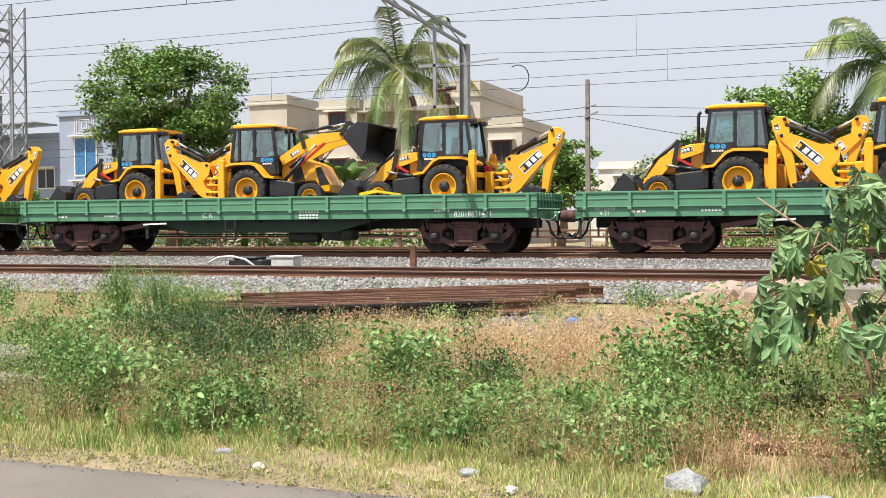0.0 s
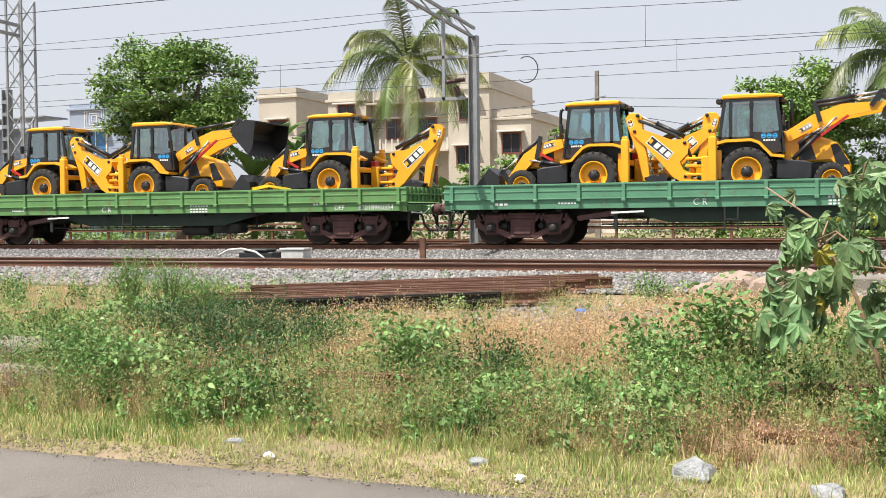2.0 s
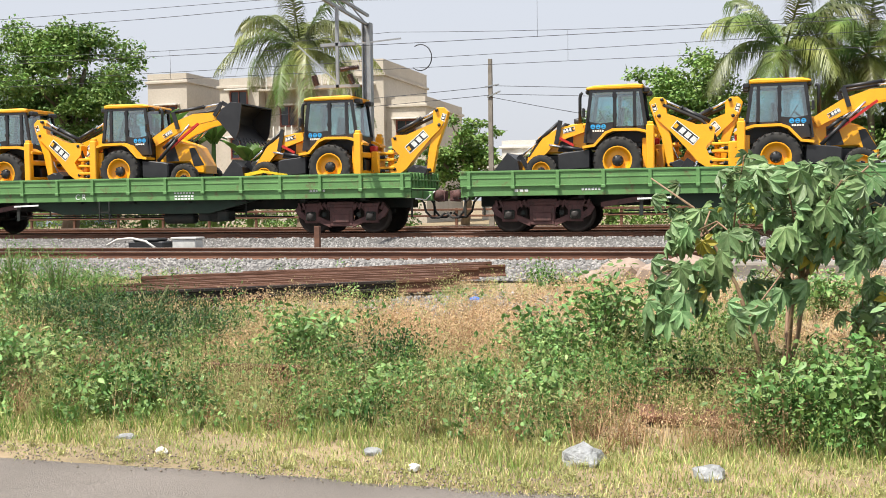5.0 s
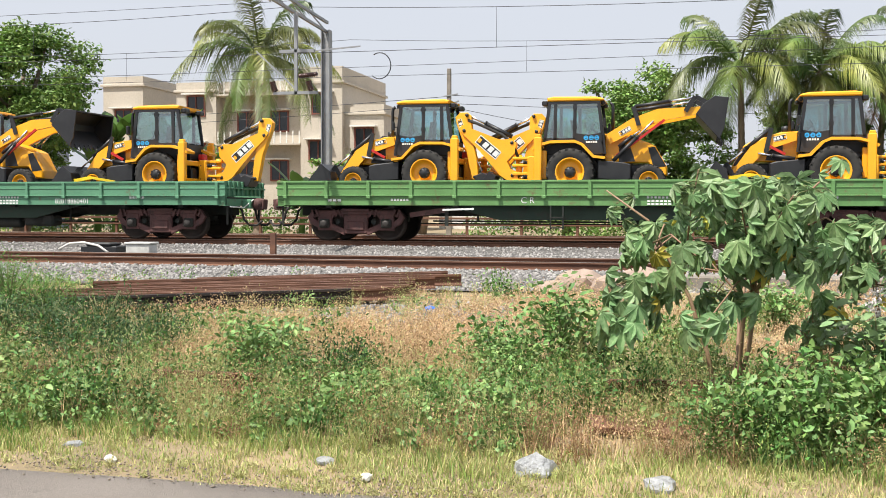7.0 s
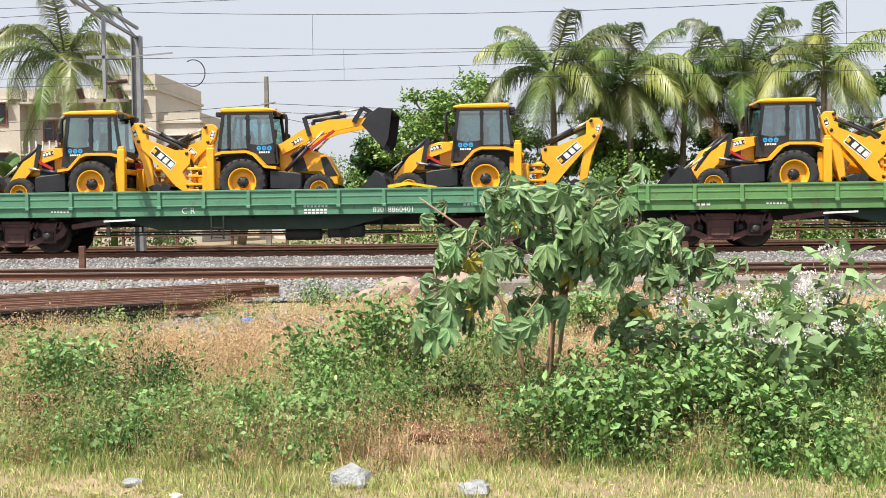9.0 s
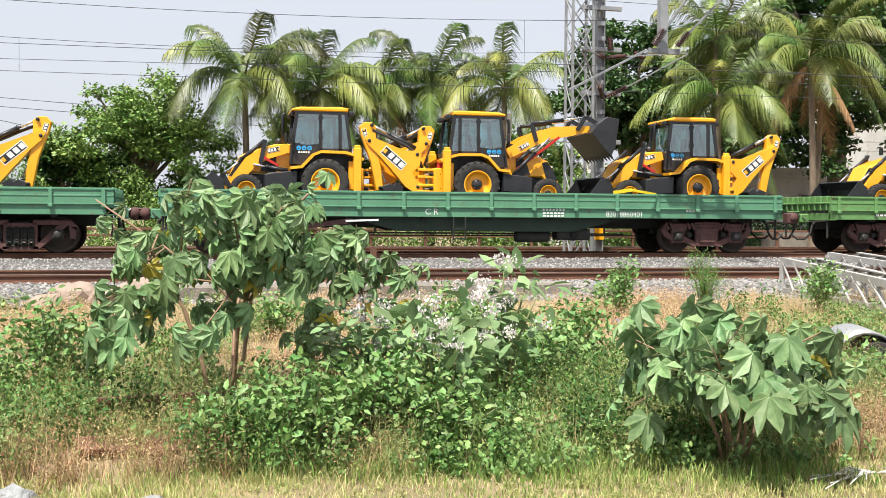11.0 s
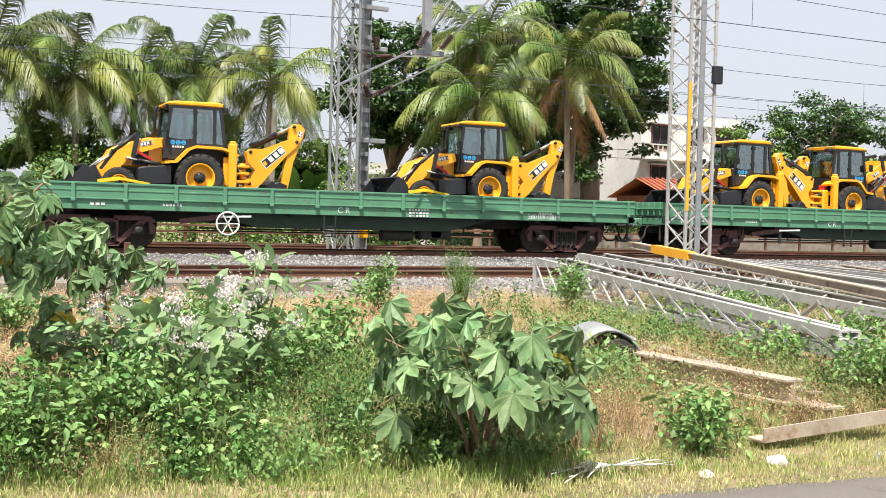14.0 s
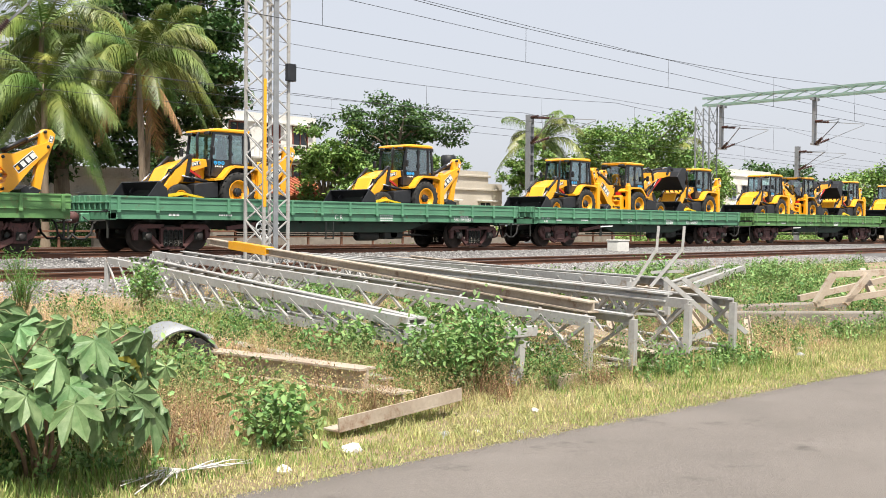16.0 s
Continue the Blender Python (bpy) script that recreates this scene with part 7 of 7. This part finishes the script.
def rail_arrays(length):
    sec = [(-0.07, 0), (0.07, 0), (0.07, 0.015), (0.012, 0.035), (0.01, 0.11), (0.035, 0.125), (0.035, 0.155), (-0.035, 0.155), (-0.035, 0.125), (-0.01, 0.11), (-0.012, 0.035), (-0.07, 0.015)]
    n = len(sec)
    vs = [(x, a, b) for x in (0, length) for a, b in sec]
    fs = [(i, n + i, n + (i + 1) % n, (i + 1) % n) for i in range(n)] + [tuple(range(n)), tuple(range(n, 2 * n))[::-1]]
    return vs, fs


# stack of old rails on two bearers
# near-black steel: shadow on the stack's front face, put into the colour
SHADOWBLACK = material("shadow_black_steel", (0.016, 0.012, 0.011), (0.03, 0.02, 0.016), 0.8, scale=4)
rng0 = random.Random(5)
for k in range(12):
    off = k * 0.16
    p = Vector((-7.9 + rng0.uniform(-0.6, 0.5) + 0.12 * k, 11.35 + off * 1.05, -0.27 + 0.012 * k))
    q = Vector((-3.75 + rng0.uniform(-0.25, 0.25) + 0.06 * k, 12.9 + off * 1.05, -0.2 + 0.01 * k))
    laid(rail_body((q - p).length), RUST, p, q, "old_rail", "rusty old rail lying in a stack on the bank", "rail", "stacked rails")
# two rails added in front, coloured to stand for the stack's shadowed face
for k, (dy, dz) in enumerate(((-0.1, 0.0), (-0.17, -0.09))):
    p, q = Vector((-7.2 + 0.5 * k, 11.4 + dy, -0.27 + dz)), Vector((-4.0, 12.75 + dy, -0.2 + dz))
    laid(rail_body((q - p).length), SHADOWBLACK, p, q, "old_rail", "old rail added at the stack foot, blackened as its shadow", "rail", "stacked rails")
for x, y in ((-4.15, 12.85), (-6.6, 12.2)):
    s = Solid()
    s.box(-0.12, 0.12, -0.2, 1.6, -0.2, 0.0, 0.02)
    solid_thing("bearer", s, BLACK, "dark timber bearer under the rail stack", "timber", pose(x, y, -0.2, 0, 0, 15))
for p, q, lab in (((-5.6, 7.66, -0.47), (-4.75, 7.64, -0.47), "rusty rail half buried in weeds"), ((-4.1, 7.62, -0.47), (-3.1, 7.6, -0.47), "rusty rail half buried in weeds"), ((-1.45, 7.7, -0.47), (-1.1, 7.72, -0.47), "rusty rail half buried in weeds"), ((-0.55, 7.75, -0.44), (0.9, 7.98, -0.44), "rusty rail behind the castor plant")):
    p, q = Vector(p), Vector(q)
    laid(rail_body((q - p).length), RUST, p, q, "old_rail", lab, "rail", "stacked rails")
s = Solid()
s.box(0, 0.75, -0.12, 0.12, 0, 0.05, 0.01)
solid_thing("rust_plate", s, RUST, "flat rusty steel plate in the grass", "plate", pose(-0.6, 7.1, -0.5, 8, 4, 8))

# concrete blocks, boxes, rocks, litter
s = Solid()
s.box(-0.45, 0.4, -0.25, 0.25, 0, 0.22, 0.03)
blk = solid_thing("concrete_block", s, CONCRETE, "broken grey concrete block with rusty ends", "block", pose(-7.35, 8.3, -0.48, 0, 3, 8))
s = Solid()
s.box(-0.3, 0.5, -0.15, 0.2, 0, 0.1, 0.02)
solid_thing("concrete_block", s, CONCRETE, "flat concrete slab half hidden in weeds", "block", pose(-6.4, 8.6, -0.47, 0, 0, 3))
s = Solid()
s.box(-0.3, 0.35, -0.2, 0.2, 0, 0.16, 0.03)
solid_thing("concrete_block", s, CONCRETE, "grey concrete lump at the edge of the weeds", "block", pose(-6.5, 7.3, -0.5, 0, 2, 10))
LID = material("pale_grey_paint", (0.55, 0.55, 0.53), None, 0.7)
bx = thing("track_box", "pale grey cabinet box beside the rails", "box", pose(-13.1, 24.3, -0.25))
part("body", Solid().box(-0.32, 0.32, -0.2, 0.2, 0, 0.3, 0.02), LID, bx)
part("lid", Solid().box(-0.35, 0.35, -0.23, 0.23, 0.302, 0.35, 0.01), LID, bx)
bx2 = thing("point_machine", "black point machine box beside the rails", "box", pose(-14.3, 24.6, -0.25))
part("body", Solid().box(-0.5, 0.5, -0.25, 0.25, 0, 0.24, 0.03), BLACK, bx2)
part("lid", Solid().box(-0.35, 0.35, -0.27, 0.27, 0.242, 0.32, 0.03), BLACK, bx2)
cab = Solid().tube([(-15.3, 24.2, -0.1), (-15.0, 24.2, 0.05), (-14.6, 24.2, 0.08), (-14.2, 24.2, 0.0), (-13.9, 24.1, -0.15)], 0.03, 6)
solid_thing("cable", cab, OFFW, "white cable looped over the point machine", "cable")
for x, y, h in ((-9.7, 24.4, 0.35), (4.0, 24.6, 0.3)):
    s = Solid()
    s.box(-0.07, 0.07, -0.05, 0.05, -0.3, h, 0.01)
    solid_thing("marker_stub", s, RUST, "short rusty rail stub standing between the tracks", "post", pose(x, y, 0))
wbx = thing("track_box", "white concrete box between the tracks", "box", pose(42.0, 28.6, -0.25))
part("body", Solid().box(-0.45, 0.45, -0.3, 0.3, 0, 0.5, 0.03), OFFW, wbx)
part("lid", Solid().box(-0.48, 0.48, -0.33, 0.33, 0.502, 0.56, 0.02), OFFW, wbx)
s = Solid()
s.box(-3.2, 3.2, -0.25, 0.25, 0, 0.22, 0.03)
solid_thing("concrete_beam", s, CONCRETE, "long concrete cable trough cover beside the ballast", "beam", pose(2.6, 16.2, -0.24, 0, 0, 2))


def rock(x, y, r, seed, mat, name, label, flat=0.6):
    rng = np.random.default_rng(seed)
    bm = bmesh.new()
    bmesh.ops.create_icosphere(bm, subdivisions=2, radius=r)
    for v in bm.verts:
        k = 1 + 0.35 * noise.noise(v.co * (1.6 / r) + Vector((seed, 0, 0))) + rng.uniform(-0.06, 0.06)
        v.co = Vector((v.co.x * k * 1.15, v.co.y * k, v.co.z * k * flat))
    me = bpy.data.meshes.new(name)
    bm.to_mesh(me)
    bm.free()
    me.materials.append(mat)
    return solid_thing(name, me, None, label, name.split("_")[-1], pose(x, y, ground_z(x, y) + r * flat * 0.35, 0, 0, seed * 40))


PLASTIC = material("crumpled_white_plastic", (0.66, 0.68, 0.7), (0.42, 0.43, 0.45), 0.3, scale=22, fine=70, bump=1.0, trans=0.4)
BLUEPL = material("blue_plastic", (0.05, 0.18, 0.6), None, 0.4)
SANDST = material("pale_pink_sandstone", (0.36, 0.27, 0.22), (0.27, 0.21, 0.17), 0.9, scale=5, bump=0.4)
rock(-0.8, 6.05, 0.11, 1, PLASTIC, "plastic_bag", "crumpled translucent white plastic bag in the grass", 0.8)
rock(-0.1, 5.85, 0.09, 2, PLASTIC, "plastic_bag", "crumpled white plastic bag on the verge", 0.6)
rock(-2.05, 6.0, 0.06, 3, PLASTIC, "plastic_scrap", "small white scrap of plastic litter", 0.5)
rock(-3.3, 5.75, 0.035, 4, OFFW, "white_stone", "small white stone on the verge", 0.8)
rock(-3.75, 6.1, 0.06, 5, PLASTIC, "plastic_scrap", "small white scrap of plastic litter", 0.4)
rock(-1.7, 5.7, 0.035, 6, OFFW, "white_stone", "small white stone on the verge", 0.7)
rock(-2.95, 12.4, 0.07, 7, BLUEPL, "plastic_scrap", "blue plastic scrap beside the rail stack", 0.5)
rock(5.0, 12.2, 0.07, 8, BLUEPL, "plastic_scrap", "blue plastic scrap in the dry brush", 0.6)
rock(-3.2, 8.9, 0.12, 9, CONCRETE, "grey_stone", "grey stone among the weeds", 0.5)
rock(-1.9, 9.2, 0.12, 10, CONCRETE, "grey_stone", "pale stone among the dry weeds", 0.5)
for i, (x, y, r) in enumerate([(-1.5, 15.4, 0.35), (-1.0, 15.0, 0.3), (-0.6, 15.5, 0.38), (-1.8, 14.9, 0.22)]):
    rock(x, y, r, 20 + i, SANDST, "pink_boulder", "pale pinkish boulder at the edge of the ballast", 0.6)
for i, (x, y, r) in enumerate([(6.1, 5.55, 0.05), (6.4, 5.5, 0.03), (7.3, 5.7, 0.035), (6.7, 5.35, 0.03), (4.6, 5.5, 0.05), (5.25, 5.6, 0.07), (8.9, 5.55, 0.03), (10.6, 5.9, 0.05), (11.6, 6.3, 0.06), (12.5, 5.9, 0.05), (12.2, 6.6, 0.05), (13.1, 6.2, 0.04), (11.2, 6.4, 0.05), (12.9, 6.7, 0.06), (13.6, 6.4, 0.05), (14.2, 6.5, 0.05)]):
    rock(x, y, r, 50 + i, OFFW if i % 3 else PLASTIC, "white_litter", "small white scrap of litter on the verge", 0.6)
VERGEST = material("dusty_verge_gravel", (0.2, 0.165, 0.13), (0.26, 0.215, 0.17), 0.95, scale=8, fine=60, island=0.3)
gravel_rng = np.random.default_rng(77)
gx = gravel_rng.uniform(-8, 26, 5200)
gy = 5.42 - 0.044 * gx + gravel_rng.normal(0, 0.1, 5200)
shape8 = np.array([(1, 0, 0), (-1, 0, 0), (0, 1, 0), (0, -1, 0), (0, 0, 0.8), (0, 0, -0.6)], dtype=float)
tris8 = np.array([(0, 2, 4), (2, 1, 4), (1, 3, 4), (3, 0, 4), (2, 0, 5), (1, 2, 5), (3, 1, 5), (0, 3, 5)])
gv, gt = scatter(shape8, tris8, spin(gravel_rng, 5200, 0.5), gravel_rng.uniform(0.003, 0.011, 5200), np.stack([gx, gy, heights(gx, gy) + 0.022], -1))
solid_thing("verge_gravel", fast_mesh("verge_gravel", gv, gt, VERGEST), None, "loose gravel along the broken road edge", "gravel", kind="stuff")

# bundle of plastic cord
cord = thing("cord_bundle", "tangle of frayed white plastic cord on the grass", "cord", pose(4.05, 5.7, -0.55))
crng = random.Random(9)
for k in range(30):
    a = crng.uniform(-0.5, 0.5) + (0 if k % 2 else math.pi)
    ln = crng.uniform(0.15, 0.55)
    s = Solid()
    s.tube([(0, 0, 0.02), (math.cos(a) * ln * 0.5, math.sin(a) * ln * 0.5, crng.uniform(0.0, 0.05)), (math.cos(a + crng.uniform(-0.6, 0.6)) * ln, math.sin(a + 0.3) * ln, 0.01)], 0.0035, 5)
    part("strand", s, OFFW, cord)


# lattice masts lying on the ground beside the road
def lying_truss(p, q, w, h, label, mat, panels, taper=1.0, end_frame=True):
    """A four-chord lattice mast laid from p to q; w wide, h deep."""
    p, q = Vector(p), Vector(q)
    d = (q - p).normalized()
    side = d.cross(Vector((0, 0, 1))).normalized()
    up = side.cross(d)
    t = thing("lattice_girder", label, "girder", group="steel girders beside the road")
    ln = (q - p).length

    def at(u, a, b):
        k = 1 + (taper - 1) * u
        return p + d * ln * u + side * a * w / 2 * k + up * b * h * k

    for a in (-1, 1):
        for b in (0, 1):
            s = Solid()
            s.bar(at(0, a, b), at(1, a, b), 0.02, 0.1)
            s.bar(at(0, a, b) - side * a * 0.045 + up * 0.04, at(1, a, b) - side * a * 0.045 + up * 0.04, 0.08, 0.018)
            part("chord", s, mat, t)
    for k in range(panels):
        u0, u1 = k / panels, (k + 1) / panels
        segs = [(at(u0, -1, 0), at(u1, -1, 1)), (at(u0, 1, 1), at(u1, 1, 0)), (at(u0, -1, 1), at(u1, 1, 1)), (at(u0, 1, 0), at(u1, -1, 0)), (at(u0, -1, 1), at(u1, -1, 0))]
        bars_part(t, "lacing", segs, 0.03, mat)
    if end_frame:
        for u in (0, 1):
            for a in (-1, 1):
                s = Solid()
                s.bar(at(u, a, 0), at(u, a, 1), 0.07, 0.06)
                part("end_post", s, mat, t)
    return t


lying_truss((9.9, 16.4, -0.2), (7.62, 7.35, -0.14), 0.62, 0.5, "tapered galvanised lattice mast resting on a bracket", GALVO, 15, 0.3)
lying_truss((9.3, 6.35, -0.46), (11.4, 17.5, -0.1), 0.6, 0.46, "weathered galvanised lattice mast lying on the ground", GALVO, 16)
lying_truss((10.95, 6.2, -0.42), (14.2, 17.6, -0.22), 0.66, 0.52, "weathered galvanised lattice mast lying beside another", GALVO, 18)
lying_truss((12.0, 7.65, -0.18), (15.7, 17.2, -0.2), 0.55, 0.42, "galvanised lattice mast resting across the pile", GALVO, 18)
lying_truss((13.1, 7.8, -0.45), (17.0, 17.2, -0.3), 0.6, 0.5, "dusty lattice mast at the back of the pile", TANST, 16)


def long_beam(p, q, h, w, mat, label, name="steel_channel"):
    p, q = Vector(p), Vector(q)
    s = Solid()
    ln = (q - p).length
    s.box(0, ln, -w / 2, w / 2, 0, 0.02, 0.002)
    s.box(0, ln, -w / 2, w / 2, h - 0.02, h, 0.002)
    s.box(0, ln, -0.012, 0.012, 0.02, h - 0.02)
    return laid(s, mat, p, q, name, label, "steel beam", "steel girders beside the road")


long_beam((6.42, 6.72, -0.44), (6.17, 9.2, -0.43), 0.2, 0.2, TANST, "dusty primed steel beam pointing at the road")
long_beam((6.62, 6.5, -0.6), (6.45, 9.0, -0.58), 0.17, 0.22, TANST, "dusty steel beam lying in dry weeds")
long_beam((7.0, 7.1, -0.56), (7.4, 10.6, -0.45), 0.14, 0.16, GALVO, "grey steel beam lying in weeds")
long_beam((9.5, 6.7, 0.04), (12.1, 17.2, 0.52), 0.12, 0.14, TANST, "long dusty steel channel with a yellow end resting on the pile")
long_beam((10.75, 6.6, 0.1), (13.6, 17.4, 0.3), 0.1, 0.12, GALVO, "long grey steel channel on top of the pile")
long_beam((9.9, 6.2, -0.5), (11.6, 12.0, -0.45), 0.16, 0.16, TANST, "dusty steel channel under the pile")
s = Solid()
s.box(0, 1.3, -0.085, 0.085, 0, 0.015, 0.002)
s.box(0, 1.3, -0.085, -0.07, 0.015, 0.1)
laid(s, TANST, (5.4, 5.98, -0.52), (6.62, 6.02, -0.45), "steel_angle", "short rusty steel angle lying on the verge", "steel beam")
s = Solid()
s.box(0, 1.6, -0.08, 0.08, -0.002, 0.14)
laid(s, YELLOW, (11.45, 14.58, 0.399), (11.85, 16.2, 0.473), "yellow_end_plate", "yellow painted end sleeve of the long channel", "sleeve")
for x, y, z, ln in ((9.6, 6.6, -0.6, 2.6), (11.4, 7.2, -0.6, 1.6), (12.0, 10.0, -0.55, 2.2)):
    s = Solid()
    s.box(-ln / 2, ln / 2, -0.08, 0.08, 0, 0.14, 0.01)
    solid_thing("timber_bearer", s, TANST, "dusty timber bearer under the steel pile", "timber", pose(x, y, z, 0, 0, 12))
loose = random.Random(12)
for k in range(14):
    x, y = loose.uniform(10.4, 12.8), loose.uniform(6.5, 7.6)
    a, ln, tip = loose.uniform(-0.9, 0.9) + (math.pi / 2 if k % 3 else 0), loose.uniform(0.7, 1.5), loose.uniform(0.05, 0.5)
    s = Solid()
    s.box(0, ln, -0.035, 0.035, 0, 0.01)
    s.box(0, ln, -0.035, -0.025, 0.01, 0.07)
    laid(s, TANST if k % 2 else GALVO, (x, y, -0.58), (x + math.cos(a) * ln, y + math.sin(a) * ln, -0.58 + tip), "steel_angle", "loose steel angle leaning in the pile of girders", "steel beam", "loose angles")
# brackets standing in the grass
for x, y, turn in ((7.62, 7.3, 10), (8.15, 6.55, -8)):
    b = thing("steel_bracket", "galvanised steel bracket post standing in the grass", "bracket", pose(x, y, -0.56, 0, 0, turn))
    part("head_plate", Solid().box(-0.2, 0.2, -0.03, 0.03, 0.46, 0.56, 0.008), GALVO, b)
    part("post", Solid().bar((-0.03, 0, 0), (0.03, 0.02, 0.46), 0.07, 0.07), GALVO, b)
    part("strut", Solid().bar((-0.1, 0.05, 0), (0.05, 0.03, 0.46), 0.04, 0.04), GALVO, b)
    part("base_plate", Solid().box(-0.12, 0.12, -0.1, 0.1, 0, 0.02), RUST, b)
# forked bracket that sticks up from the pile
fb = thing("forked_bracket", "galvanised forked bracket sticking up from the steel pile", "bracket", pose(11.0, 6.75, 0.25, 0, 0, -58))
for sg in (-1, 1):
    part("arm", Solid().bar((sg * 0.1 - 0.3, 0, 0.0), (sg * 0.14, 0, 0.42), 0.1, 0.035), GALVO, fb)
    part("prong", Solid().bar((sg * 0.14, 0, 0.4), (sg * 0.14 + 0.02, 0, 0.68), 0.07, 0.03), GALVO, fb)
    part("leg", Solid().bar((sg * 0.1 + 0.05, 0, 0.1), (sg * 0.1 + 0.75, 0.1, -0.5), 0.07, 0.05), GALVO, fb)
part("tie", Solid().bar((-0.2, 0, 0.16), (0.16, 0, 0.18), 0.05, 0.03), GALVO, fb)
# bent sheet-metal trough
tr = thing("sheet_trough", "bent galvanised sheet trough lined with black rubber", "trough", pose(6.1, 9.0, -0.45, 0, 0, -20))
s = Solid()
prof = [(0.36 * math.cos(a), 0.42 * math.sin(a)) for a in np.linspace(0.1, math.pi - 0.1, 14)]
vs = [(x, y, z) for y in (-0.35, 0.45) for x, z in prof] + [(x * 0.94, y, z * 0.94) for y in (-0.35, 0.45) for x, z in prof]
n = len(prof)
s.add(vs, [(i, i + 1, n + i + 1, n + i) for i in range(n - 1)] + [(2 * n + i, 3 * n + i, 3 * n + i + 1, 2 * n + i + 1) for i in range(n - 1)] + [(i, 2 * n + i, 2 * n + i + 1, i + 1) for i in range(n - 1)], 0, True)
part("sheet", s, GALV, tr)
s = Solid()
s.tube([(0.08, -0.42, 0.16), (0.14, 0.3, 0.16)], 0.17, 14)
part("rubber_roll", s, RUBBER, tr)
# debris further along the verge
s = Solid()
s.box(0, 3.6, -0.13, 0.13, 0, 0.24, 0.02)
laid(s, CONCRETE, (14.2, 7.9, -0.5), (16.6, 4.9 + 0.9, -0.5), "concrete_beam", "pale concrete beam lying beside the road", "beam")
s = Solid()
s.box(0, 3.2, -0.13, 0.13, 0, 0.22, 0.02)
laid(s, CONCRETE, (14.6, 8.6, -0.48), (18.5, 7.4, -0.48), "concrete_beam", "second pale concrete beam among the weeds", "beam")
fr = thing("scrap_frame", "brown rusty steel frame lying on the weeds", "frame", pose(16.6, 7.6, -0.35, 0, 0, -35))
for p, q in (((0, 0, 0.1), (1.8, 0, 0.35)), ((0, 0.5, 0.15), (1.8, 0.5, 0.5)), ((0, 0, 0.1), (0.3, 0, 0.55)), ((0.3, 0, 0.55), (1.8, 0.2, 0.6)), ((1.0, 0, 0.2), (1.1, 0.5, 0.6)), ((0.5, 0, 0.1), (0.9, 0, 0.55))):
    part("member", Solid().bar(p, q, 0.09, 0.09), TANST, fr)
rt = lying_truss((15.5, 9.6, -0.5), (23, 12.5, -0.4), 0.5, 0.4, "grey lattice girder lying in the weeds further along", GALVO, 12)


# ---- motion of the train ----
def motions():
    for ob, x, z, turn in KEYED:
        y = ob.matrix_basis.translation.y
        walk(ob, [(t, pose(x + s, y, z, 0, 0, turn)) for t, s in TRAIN])
    steps = [i * 0.08 for i in range(201)]
    for ob, x in WHEELSETS:
        walk(ob, [(t, pose(x, 0, 0.5, 0, math.degrees(run(t) / 0.5) % 360, 0)) for t in steps])


motions()
